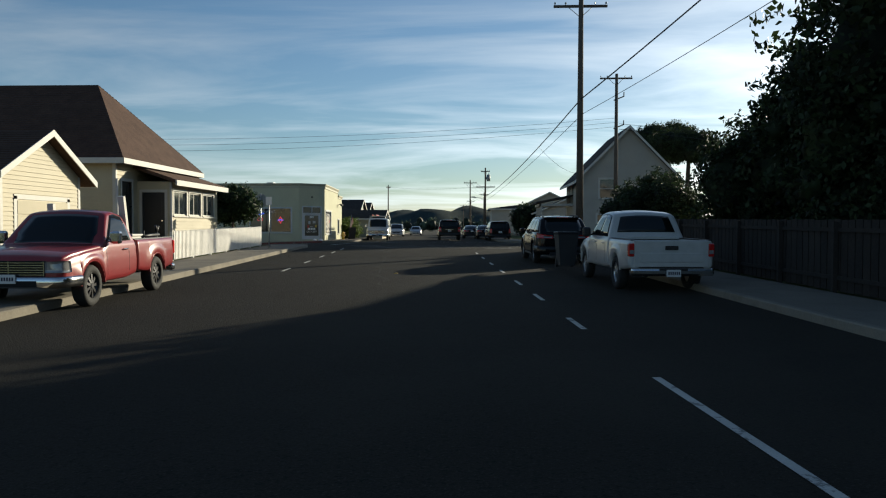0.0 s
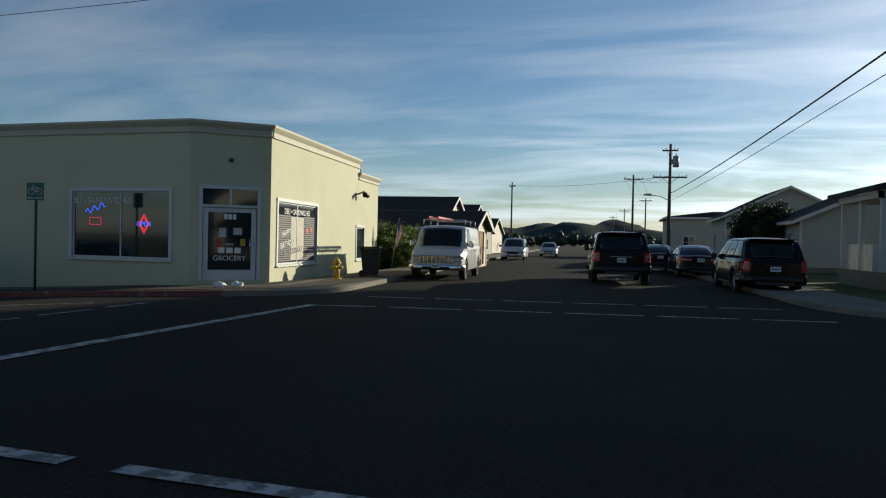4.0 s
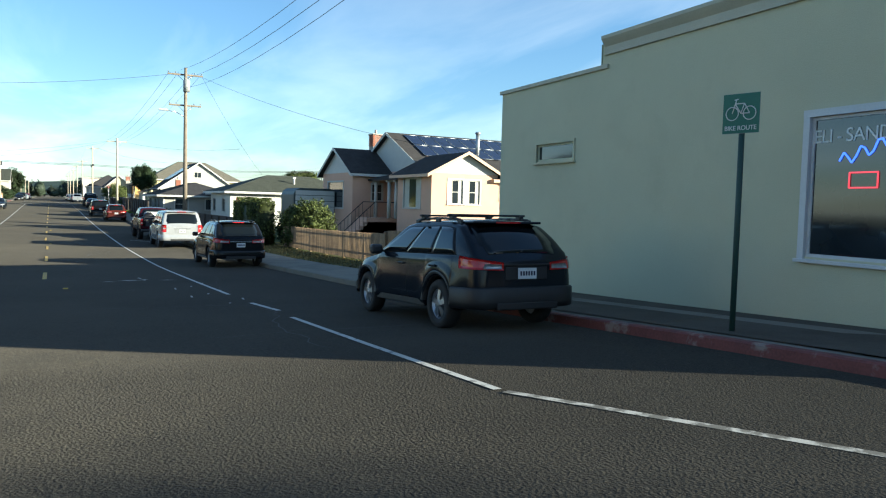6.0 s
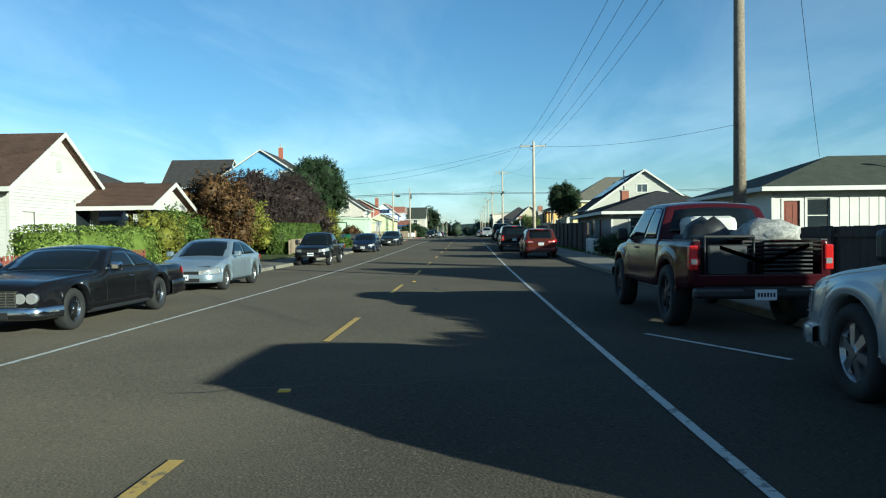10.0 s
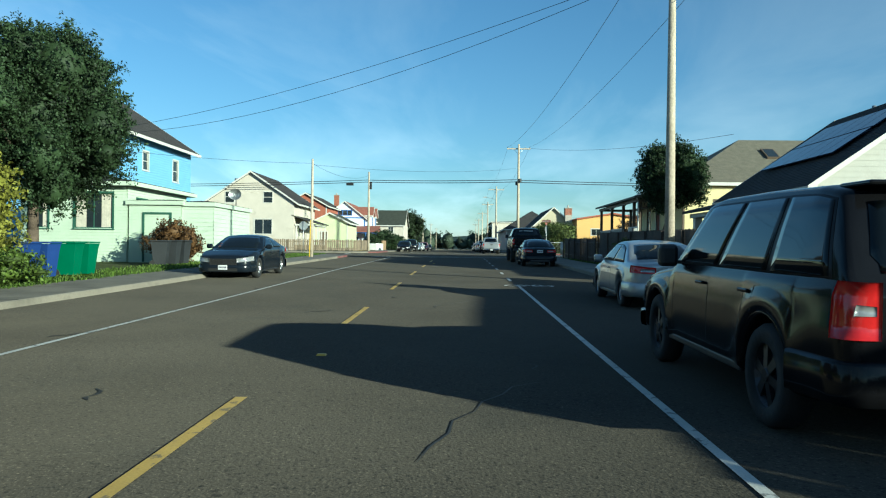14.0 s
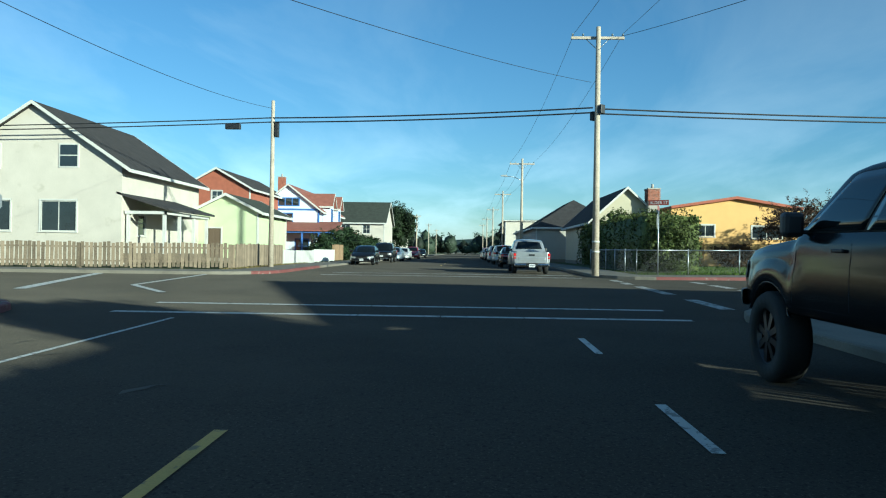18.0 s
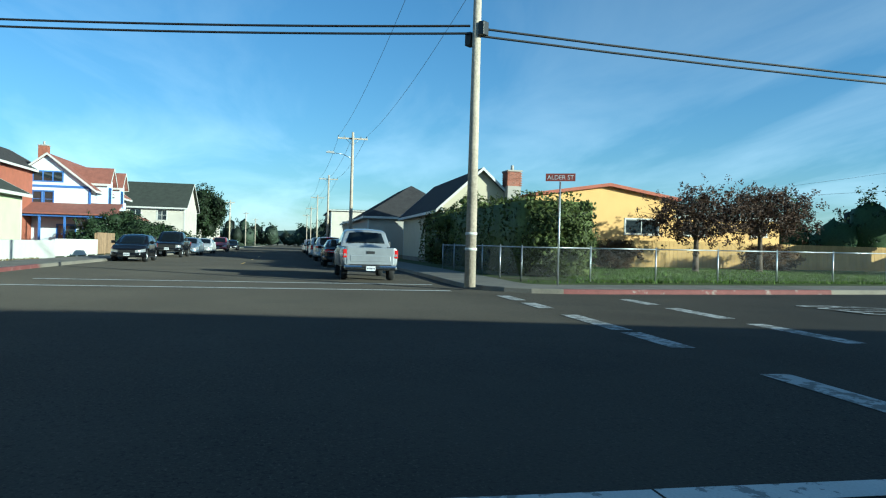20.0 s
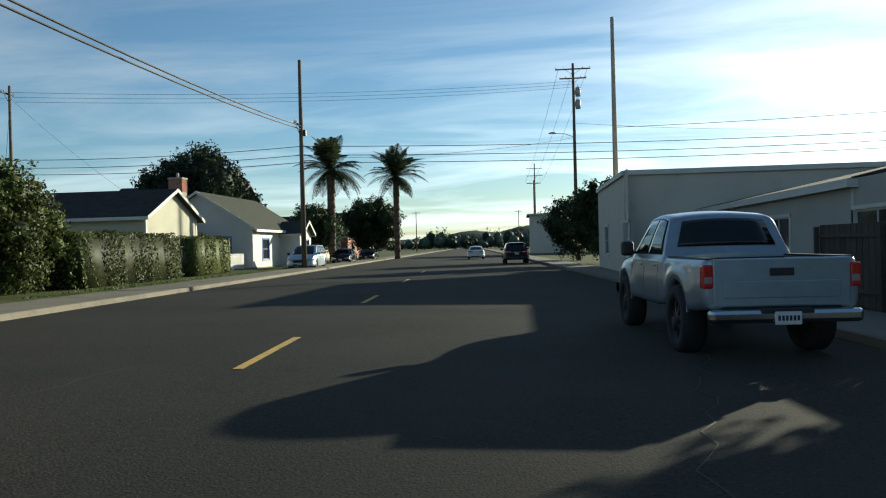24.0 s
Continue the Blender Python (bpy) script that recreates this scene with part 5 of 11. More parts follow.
def window(root, p0, p1, o, frame=None, style="cross", glass=None, curtain=False, sill=True, casing=0.09):
    """A window in an opening o = (s0, s1, z0, z1) of the wall from p0 to p1."""
    m, _ = wall_frame(p0, p1)
    frame, glass = frame or WHITE, glass or GLASS
    s0, s1, a, b = o[:4]
    bm = B()
    c = casing
    box(bm, s0 - c, -0.03, a - c * 0.3, s0, 0.03, b + c)
    box(bm, s1, -0.03, a - c * 0.3, s1 + c, 0.03, b + c)
    box(bm, s0 - c, -0.035, b, s1 + c, 0.03, b + c)
    bm.transform(m)
    w = part("window", bm, frame, root)
    bm = B()
    f = 0.045
    for q in ((s0, a, s1, a + f), (s0, b - f, s1, b), (s0, a + f, s0 + f, b - f), (s1 - f, a + f, s1, b - f)):
        box(bm, q[0], 0.03, q[1], q[2], 0.075, q[3])
    if style in ("cross", "hung"):
        box(bm, s0 + f, 0.035, (a + b) / 2 - 0.02, s1 - f, 0.07, (a + b) / 2 + 0.02)
    if style in ("cross", "slider"):
        box(bm, (s0 + s1) / 2 - 0.022, 0.036, a + f, (s0 + s1) / 2 + 0.022, 0.072, b - f)
    bm.transform(m)
    part("sash", bm, frame, w)
    bm = B()
    box(bm, s0 + f - 0.005, 0.052, a + f - 0.005, s1 - f + 0.005, 0.058, b - f + 0.005)
    bm.transform(m)
    part("pane", bm, glass, w)
    if curtain:
        bm = B()
        n = 9
        for side in (0, 1):
            x0, x1 = (s0 + f, s0 + (s1 - s0) * 0.3) if side == 0 else (s1 - (s1 - s0) * 0.3, s1 - f)
            for k in range(n):
                u, v = x0 + (x1 - x0) * k / n, x0 + (x1 - x0) * (k + 1) / n
                y0, y1 = 0.047 - 0.003 * (k % 2), 0.047 - 0.003 * ((k + 1) % 2)
                bm.faces.new([bm.verts.new(p) for p in ((u, y0, a + f), (v, y1, a + f), (v, y1, b - f), (u, y0, b - f))])
        bm.transform(m)
        part("curtain", bm, CURTAIN, w)
    if sill:
        bm = B()
        box(bm, s0 - c - 0.03, -0.075, a - 0.05 - c * 0.3, s1 + c + 0.03, 0.03, a - c * 0.3, 0.008)
        bm.transform(m)
        part("sill", bm, frame, w)
    return w


def door(root, p0, p1, o, material, frame=None, panels=True):
    m, _ = wall_frame(p0, p1)
    s0, s1, a, b = o[:4]
    frame = frame or WHITE
    bm = B()
    for q in ((s0 - 0.1, s0), (s1, s1 + 0.1)):
        box(bm, q[0], -0.03, a, q[1], 0.04, b + 0.1)
    box(bm, s0, -0.03, b, s1, 0.04, b + 0.1)
    bm.transform(m)
    d = part("door", bm, frame, root)
    bm = B()
    box(bm, s0 + 0.01, 0.04, a + 0.01, s1 - 0.01, 0.085, b - 0.01)
    if panels:
        for i in (0, 1):
            for j in (0, 1):
                x0, z0 = s0 + 0.12 + i * (s1 - s0 - 0.12) / 2, a + 0.15 + j * (b - a) * 0.5
                box(bm, x0, 0.028, z0, x0 + (s1 - s0) / 2 - 0.2, 0.04, z0 + (b - a) * 0.36)
    bm.transform(m)
    leaf = part("leaf", bm, material, d)
    bm = B()
    tube(bm, (s1 - 0.1, 0.04, a + 1.0), (s1 - 0.1, -0.03, a + 1.0), 0.03)
    bm.transform(m)
    part("knob", bm, CHROME, leaf)


def slope(root, pts, thick, material, name="roof_slope"):
    """A roof slab: pts its upper face, thickness straight down."""
    bm = B()
    a = [bm.verts.new(p) for p in pts]
    b = [bm.verts.new((p[0], p[1], p[2] - thick)) for p in pts]
    bm.faces.new(a)
    bm.faces.new(b[::-1])
    for k in range(len(pts)):
        bm.faces.new((a[k], b[k], b[(k + 1) % len(pts)], a[(k + 1) % len(pts)]))
    bmesh.ops.recalc_face_normals(bm, faces=bm.faces)
    s = part(name, bm, material, root)
    # courses of shingle: low steps laid across the slab
    if len(pts) == 4 and name == "roof_slope":
        p = [Vector(q) for q in pts]
        rise = (p[2] - p[1]).length
        n = int(rise / 0.16)
        bm = B()
        for k in range(1, n):
            t0, t1 = k / n, min((k + 0.93) / n, 1)
            l0, r0, l1, r1 = p[0].lerp(p[3], t0), p[1].lerp(p[2], t0), p[0].lerp(p[3], t1), p[1].lerp(p[2], t1)
            up = Vector((0, 0, 1))
            q = [l0 + up * 0.022, r0 + up * 0.022, r1 + up * 0.004, l1 + up * 0.004]
            v = [bm.verts.new(x) for x in q] + [bm.verts.new(l0 + up * 0.002), bm.verts.new(r0 + up * 0.002)]
            bm.faces.new(v[:4])
            bm.faces.new((v[0], v[4], v[5], v[1]))
        tagged(part("roofing", bm, material, s), kind="stuff")
    return s


def gable_roof(root, x0, x1, y0, y1, ze, zr, axis="x", over=0.45, material=None, trim=WHITE, thick=0.14, end=0.35, fascia=0.18):
    """A gable roof over a rectangle; ze: wall top, zr: ridge height."""
    if axis == "x":
        c, h = (y0 + y1) / 2, (y1 - y0) / 2
        P = lambda a, b, z: (a, b, z)
        e0, e1 = x0 - end, x1 + end
    else:
        c, h = (x0 + x1) / 2, (x1 - x0) / 2
        P = lambda a, b, z: (b, a, z)
        e0, e1 = y0 - end, y1 + end
    k = (zr - ze) / h
    top = zr + thick
    for sg in (-1, 1):
        lo = ze - k * over + thick
        q = [P(e0, c + sg * (h + over), lo), P(e1, c + sg * (h + over), lo), P(e1, c, top), P(e0, c, top)]
        if (sg == 1) == (axis == "x"):
            q = [q[1], q[0], q[3], q[2]]
        slope(root, q, thick, material)
        bm = B()
        y = c + sg * (h + over)
        a, b = P(e0, y, lo - fascia), P(e1, y + sg * 0.03, lo + 0.0)
        box(bm, min(a[0], b[0]), min(a[1], b[1]), a[2], max(a[0], b[0]), max(a[1], b[1]), b[2])
        part("gutter", bm, trim, root)
        for e, w in ((e0, -1), (e1, 1)):
            bm = B()
            pts = [(c + sg * (h + over), lo + 0.02), (c, top + 0.02), (c, top - fascia), (c + sg * (h + over), lo - fascia)]
            slab(bm, pts, e, e + w * 0.03, 0 if axis == "x" else 1)
            part("bargeboard", bm, trim, root)


def hip_roof(root, x0, x1, y0, y1, ze, zr, over=0.4, material=None, trim=WHITE, thick=0.14, run=None):
    x0, x1, y0, y1 = x0 - over, x1 + over, y0 - over, y1 + over
    w, d = x1 - x0, y1 - y0
    run = min(w, d) / 2 if run is None else run
    if w >= d:
        a, b = (x0 + run, (y0 + y1) / 2, zr), (x1 - run, (y0 + y1) / 2, zr)
        slope(root, [(x0, y0, ze), (x1, y0, ze), b, a], thick, material)
        slope(root, [(x1, y1, ze), (x0, y1, ze), a, b], thick, material)
        slope(root, [(x1, y0, ze), (x1, y1, ze), b], thick, material, "roof_hip")
        slope(root, [(x0, y1, ze), (x0, y0, ze), a], thick, material, "roof_hip")
    else:
        a, b = ((x0 + x1) / 2, y0 + run, zr), ((x0 + x1) / 2, y1 - run, zr)
        slope(root, [(x1, y0, ze), (x1, y1, ze), b, a], thick, material)
        slope(root, [(x0, y1, ze), (x0, y0, ze), a, b], thick, material)
        slope(root, [(x0, y0, ze), (x1, y0, ze), a], thick, material, "roof_hip")
        slope(root, [(x1, y1, ze), (x0, y1, ze), b], thick, material, "roof_hip")
    for q in ((x0, y0 - 0.03, x1, y0), (x0, y1, x1, y1 + 0.03), (x0 - 0.03, y0, x0, y1), (x1, y0, x1 + 0.03, y1)):
        bm = B()
        box(bm, q[0], q[1], ze - 0.2, q[2], q[3], ze - 0.01)
        part("gutter", bm, trim, root)


BRICK_MESH = None


def chimney(root, x, y, z0, z1, w=0.7, d=0.6, material=BRICK, bricks=True):
    """A brick stack: core of mortar with each brick laid on it, and a crown."""
    global BRICK_MESH
    bm = B()
    box(bm, x - w / 2 + 0.02, y - d / 2 + 0.02, z0, x + w / 2 - 0.02, y + d / 2 - 0.02, z1)
    c = part("chimney", bm, MORTAR, root, "red brick chimney")
    if BRICK_MESH is None:
        bm = B()
        box(bm, -0.1, -0.045, 0, 0.1, 0.045, 0.06)
        BRICK_MESH = mesh_of(bm, "brick", BRICK)
    n = int(min(z1 - z0, 0.9) / 0.075)
    if not bricks:
        n = 0
        part("brickwork", quick("brickwork", [(x + i * w / 2, y + j * d / 2, z) for z in (z0, z1) for i, j in ((-1, -1), (1, -1), (1, 1), (-1, 1))], [(0, 1, 5, 4), (1, 2, 6, 5), (2, 3, 7, 6), (3, 0, 4, 7)], material), None, c)
    for j in range(n):
        z = z1 - (j + 1) * 0.075
        for fx, L, turn in ((0, w, 0), (1, d, 90)):
            for side in (-1, 1):
                cnt = max(1, int(L / 0.21))
                for i in range(cnt):
                    s = (i + 0.5) / cnt * L - L / 2 + (0.05 if j % 2 else -0.05)
                    px, py = (x + s, y + side * (d / 2 - 0.045)) if fx == 0 else (x + side * (w / 2 - 0.045), y + s)
                    ob = part("brick", BRICK_MESH, None, c)
                    ob.matrix_basis = pose(px, py, z, 0, 0, turn)
    bm = B()
    box(bm, x - w / 2 - 0.05, y - d / 2 - 0.05, z1, x + w / 2 + 0.05, y + d / 2 + 0.05, z1 + 0.1, 0.015)
    tube(bm, (x, y, z1 + 0.1), (x, y, z1 + 0.45), 0.11, 0.09, 10)
    part("crown", bm, MORTAR, c)


def house(name, x, y, w, d, h, rise, label, walls_mat, roof_mat, axis="x", rot=0, boards=0.0, wins=None, base=None, roof="gable", trim=WHITE, over=0.45, found=0.5, style="cross", category="house", win_frame=None, curtain=False, run=None):
    """A house on a rectangle w by d with its south-west corner at x, y. wins: per wall (S, E, N, W) openings."""
    cx, cy = x + w / 2, y + d / 2
    z = gz(cx, cy) if base is None else base
    root = thing(name, pose(x, y, z, 0, 0, rot), label, category)
    cs = [(0, 0), (w, 0), (w, d), (0, d)]
    wins = wins or {}
    for k, key in enumerate("SENW"):
        p0, p1 = cs[k], cs[(k + 1) % 4]
        L = w if key in "SN" else d
        ops = [o for o in wins.get(key, ())]
        apex = (L / 2, h + rise) if roof == "gable" and ((axis == "x") == (key in "EW")) else None
        wall(root, p0, p1, -0.8, h, walls_mat, ops, boards, apex)
        for o in ops:
            if len(o) > 4 and o[4] == "door":
                door(root, p0, p1, o, o[5] if len(o) > 5 else WOOD_RED)
            else:
                window(root, p0, p1, o, win_frame or WHITE, o[4] if len(o) > 4 else style, curtain=curtain)
    bm = B()
    box(bm, -0.03, -0.03, -0.9, w + 0.03, d + 0.03, found - 0.25)
    part("foundation", bm, CONCRETE, root)
    for px, py in cs:
        bm = B()
        sx, sy = (1 if px else -1), (1 if py else -1)
        box(bm, min(px + sx * 0.03, px - sx * 0.09), min(py + sy * 0.03, py - sy * 0.09), 0, max(px + sx * 0.03, px - sx * 0.09), max(py + sy * 0.03, py - sy * 0.09), h)
        part("corner_board", bm, trim, root)
    if roof == "gable":
        gable_roof(root, 0, w, 0, d, h, h + rise, axis, over, roof_mat, trim)
    elif roof == "hip":
        hip_roof(root, 0, w, 0, d, h, h + rise, over, roof_mat, trim, run=run)
    return root


def posts_and_roof(root, x0, x1, y0, y1, z_floor, z_top, posts, post_mat, roof_mat, low=0.25, trim=WHITE, w=0.12, lean="y-"):
    """A porch: floor, posts at given places and a sloping roof."""
    bm = B()
    box(bm, x0, y0, z_floor - 0.5, x1, y1, z_floor)
    part("porch_floor", bm, WOOD_GREY, root)
    for px, py in posts:
        bm = B()
        box(bm, px - w / 2, py - w / 2, z_floor, px + w / 2, py + w / 2, z_top - 0.12)
        box(bm, px - w * 0.8, py - w * 0.8, z_top - 0.3, px + w * 0.8, py + w * 0.8, z_top - 0.12)
        part("post", bm, post_mat, root)
    o = 0.3
    X0, X1, Y0, Y1 = x0 - o, x1 + o, y0 - o, y1 + o
    hi, lo = z_top + low * 2, z_top
    zz = {"y-": (lo, lo, hi, hi), "y+": (hi, hi, lo, lo), "x+": (hi, lo, lo, hi), "x-": (lo, hi, hi, lo)}[lean]
    slope(root, [(X0, Y0, zz[0]), (X1, Y0, zz[1]), (X1, Y1, zz[2]), (X0, Y1, zz[3])], 0.12, roof_mat, "porch_roof")
    bm = B()
    for a, b, c, d in ((x0, y0, x1, y0), (x0, y1, x1, y1), (x0, y0, x0, y1), (x1, y0, x1, y1)):
        box(bm, min(a, c) - 0.06, min(b, d) - 0.06, z_top - 0.3, max(a, c) + 0.06, max(b, d) + 0.06, z_top - 0.13)
    part("porch_beam", bm, trim, root)


# ---- the corner shop ----
S_END, S_BEND, S_CNR, S_N = (-28.1, 50.8), (-15.15, 50.02), (-13.36, 51.37), (-14.2, 63.7)
SZ = 0.70
shop = thing("corner_shop", (0, 0, SZ), "pale green stucco corner grocery shop with chamfered entrance", "shop")
STUCCO_TRIM = mat("pale_trim_paint", (0.43, 0.41, 0.31), 0.7, var=0.06, scale=2, fine=40)
WIN_FRAME = mat("pale_grey_window_frame", (0.55, 0.56, 0.56), 0.5, var=0.05)
sh_h, sh_low = 4.42, 3.92
len_b = (Vector(S_BEND) - Vector(S_END)).length
ub = lambda x: (x - S_END[0]) / (S_BEND[0] - S_END[0]) * len_b
STEP_X = -23.9
p_step = Vector(S_END).lerp(Vector(S_BEND), (STEP_X - S_END[0]) / (S_BEND[0] - S_END[0]))
w_small, w_big = (ub(-26.4), ub(-24.95), 2.2, 2.58), (ub(-19.2), ub(-15.82), 0.58, 2.52)
wall(shop, S_END, S_BEND, -1.6, sh_low, STUCCO, [w_small, w_big], thick=0.25)
window(shop, S_END, S_BEND, w_small, STUCCO, "plain", casing=0.06)
shop_win = window(shop, S_END, S_BEND, w_big, WIN_FRAME, "slider", casing=0.1)
wall(shop, (p_step.x, p_step.y), S_BEND, sh_low, sh_h, STUCCO, thick=0.25, name="parapet")
d_open = (0.34, 1.86, 0.03, 2.62)
wall(shop, S_BEND, S_CNR, -0.6, sh_h, STUCCO, [d_open], thick=0.25)
north = Vector(S_N) - Vector(S_CNR)
len_n = north.length
S_STEP = Vector(S_CNR) + north * 0.745
w_n, w_n2 = (0.55, 4.05, 0.45, 2.36), (8.95, 10.1, 0.42, 1.75)
wall(shop, S_CNR, S_N, -0.6, sh_low, STUCCO, [w_n, w_n2], thick=0.25)
window(shop, S_CNR, S_N, w_n, WIN_FRAME, "slider", casing=0.1)
window(shop, S_CNR, S_N, w_n2, WIN_FRAME, "plain", casing=0.08)
wall(shop, S_CNR, (S_STEP.x, S_STEP.y), sh_low, sh_h, STUCCO, thick=0.25, name="parapet")
wall(shop, S_N, (-28.9, 64.7), -0.6, sh_low, STUCCO)
wall(shop, (-28.9, 64.7), S_END, -1.6, sh_low, STUCCO)
for a, b in (((p_step.x, p_step.y), (p_step.x + 0.4, p_step.y + 12)), ((S_STEP.x, S_STEP.y), (S_STEP.x - 12, S_STEP.y + 0.4))):
    wall(shop, a if a[0] < -20 else b, b if a[0] < -20 else a, sh_low, sh_h, STUCCO, thick=0.2, name="parapet")
bm = B()
roof_mid = sum((Vector(q[:2]) for q in (S_END, S_BEND, S_CNR, S_N, (-28.9, 64.7))), Vector((0, 0))) / 5
slab(bm, [tuple(Vector(q[:2]).lerp(roof_mid, 0.02)) for q in (S_END, S_BEND, S_CNR, S_N, (-28.9, 64.7))], sh_low - 0.5, sh_low - 0.35)
part("flat_roof", bm, ROOF_DARK, shop)


def shop_pavement():
    """The brown worn asphalt pavement between the kerb and the shop, following the ground."""
    xs_, vs, fs, n = [-29.6 + 0.6 * k for k in range(32)], [], [], 8
    for x in xs_:
        low = 48.0 if x < -14.05 else 51.2 - math.sqrt(max(0.02, 3.2 ** 2 - (x + 14.05) ** 2))
        if x < S_BEND[0]:
            high = 50.8 - (x + 28.1) * 0.78 / 12.95 - 0.03
        elif x < S_CNR[0]:
            high = 50.02 + (x - S_BEND[0]) * 1.35 / 1.79 - 0.03
        else:
            high = 62.5
        for i in range(n + 1):
            y = low + (high - low) * i / n
            vs.append((x, y, gz(x, y) + 0.012))
    for c in range(len(xs_) - 1):
        for i in range(n):
            o = c * (n + 1) + i
            fs.append((o, o + n + 1, o + n + 2, o + 1))
    return tagged(new("pavement_patch", quick("pavement_patch", vs, fs, WORN_PAVING)), "brown worn asphalt pavement in front of the shop", "pavement", kind="structure")


WORN_PAVING = stained(mat("brown_worn_paving", (0.095, 0.08, 0.062), 0.95, var=0.2, scale=0.9, fine=40, bump=0.4, spec=0.15), (0.13, 0.11, 0.09), 0.7, 0.5, 0.66, 0.6)
shop_pavement()


def coping(p0, p1, z, h=0.36, out=0.13, lip=True):
    """A moulded cornice band along a parapet."""
    m, L = wall_frame(p0, p1)
    bm = B()
    prof = [(0.03, z - h), (-0.05, z - h), (-0.05, z - h + 0.05), (-0.03, z - h + 0.06), (-0.03, z - 0.2), (-out * 0.7, z - 0.12), (-out, z - 0.06), (-out, z), (0.27, z), (0.27, z - 0.05), (0.03, z - 0.05)] if lip else [(0, z - 0.08), (-0.05, z - 0.08), (-0.05, z), (0.27, z), (0.27, z - 0.08)]
    slab(bm, prof, -0.06, L + 0.06, 0)
    bm.transform(m)
    part("cornice", bm, STUCCO_TRIM, shop)


coping((p_step.x, p_step.y), S_BEND, sh_h + 0.12)
coping(S_BEND, S_CNR, sh_h + 0.12)
coping(S_CNR, (S_STEP.x, S_STEP.y), sh_h + 0.12)
coping((S_STEP.x, S_STEP.y), S_N, sh_low + 0.1, 0.3)
coping(S_END, (p_step.x, p_step.y), sh_low + 0.08, lip=False)
# entrance: frame, transom lights, glazed door with lettering
md, _ = wall_frame(S_BEND, S_CNR)
mg = Matrix.Translation((0, 0, 0)) @ md
bm = B()
s0, s1, a, b = d_open
for q in ((s0 - 0.1, a, s0, b + 0.1), (s1, a, s1 + 0.1, b + 0.1), (s0, b, s1, b + 0.1), (s0, b - 0.52, s1, b - 0.45), ((s0 + s1) / 2 - 0.03, b - 0.45, (s0 + s1) / 2 + 0.03, b)):
    box(bm, q[0], -0.03, q[1], q[2], 0.09, q[3])
bm.transform(md)
entry = part("entrance", bm, WIN_FRAME, shop, "pale framed shop entrance with transom lights")
bm = B()
dz = b - 0.54
for q in ((s0 + 0.02, a, s0 + 0.16, dz), (s1 - 0.16, a, s1 - 0.02, dz), (s0 + 0.16, a, s1 - 0.16, a + 0.28), (s0 + 0.16, dz - 0.12, s1 - 0.16, dz)):
    box(bm, q[0], 0.02, q[1], q[2], 0.07, q[3])
bm.transform(md)
leaf = part("glazed_door", bm, WIN_FRAME, entry)
for q in ((s0 + 0.16, a + 0.28, s1 - 0.16, dz - 0.12), (s0, b - 0.45, s1, b)):
    bm = B()
    box(bm, q[0], 0.04, q[1], q[2], 0.05, q[3])
    bm.transform(md)
    part("pane", bm, GLASS, entry)
bm = B()
tube(bm, (s1 - 0.2, -0.03, a + 0.75), (s1 - 0.2, -0.03, a + 1.2), 0.014)
for z in (a + 0.78, a + 1.17):
    tube(bm, (s1 - 0.2, -0.03, z), (s1 - 0.2, 0.03, z), 0.012)
bm.transform(md)
part("pull_handle", bm, CHROME, entry)
SIGN_WHITE = mat("white_window_lettering", (0.75, 0.75, 0.72), 0.6, var=0.04, bump=0)


def lettering(text, size, m, material, parent, spread=1.0, name="lettering", extrude=0.002):
    cu = bpy.data.curves.new(name, "FONT")
    cu.body, cu.size, cu.extrude, cu.align_x, cu.space_character = text, size, extrude, "CENTER", spread
    ob = new(name, cu)
    me = bpy.data.meshes.new_from_object(ob.evaluated_get(bpy.context.evaluated_depsgraph_get()))
    bpy.data.objects.remove(ob)
    me.materials.append(material)
    ob = new(name, me)
    ob.parent = parent
    ob.matrix_basis = m
    return ob


def on_wall(p0, p1, s, z, out):
    """A pose on the outside of a wall, text upright and facing out."""
    m, _ = wall_frame(p0, p1)
    return m @ Matrix.Translation((s, -out, z)) @ pose(0, 0, 0, 90, 0, 0)


mid = (s0 + s1) / 2
lettering("NEW", 0.1, on_wall(S_BEND, S_CNR, mid, a + 0.98, -0.035), SIGN_WHITE, entry)
bm = B()
for k in range(3):
    box(bm, mid - 0.32 + 0.23 * k, 0.034, a + 0.76, mid - 0.14 + 0.23 * k, 0.038, a + 0.92)
bm.transform(md)
part("name_bars", bm, SIGN_WHITE, entry)
lettering("GROCERY", 0.2, on_wall(S_BEND, S_CNR, mid, a + 0.55, -0.035), SIGN_WHITE, entry)
bm = B()
for k in range(3):
    box(bm, mid - 0.16 + 0.12 * k, 0.034, dz - 0.32, mid - 0.07 + 0.12 * k, 0.038, dz - 0.17)
bm.transform(md)
part("number_bars", bm, SIGN_WHITE, entry)
POSTER = [mat("notice_paper", (0.5, 0.5, 0.48), 0.8), mat("red_notice", (0.4, 0.05, 0.04), 0.7), mat("yellow_notice", (0.5, 0.35, 0.05), 0.7)]
for x, z, w_, h_, k in ((mid - 0.3, 1.25, 0.2, 0.26, 0), (mid + 0.1, 1.32, 0.24, 0.2, 0), (mid - 0.38, 0.95, 0.16, 0.24, 1), (mid + 0.3, 1.0, 0.14, 0.2, 2)):
    bm = B()
    box(bm, x, 0.032, z, x + w_, 0.038, z + h_)
    bm.transform(md)
    part("notice", bm, POSTER[k], entry)
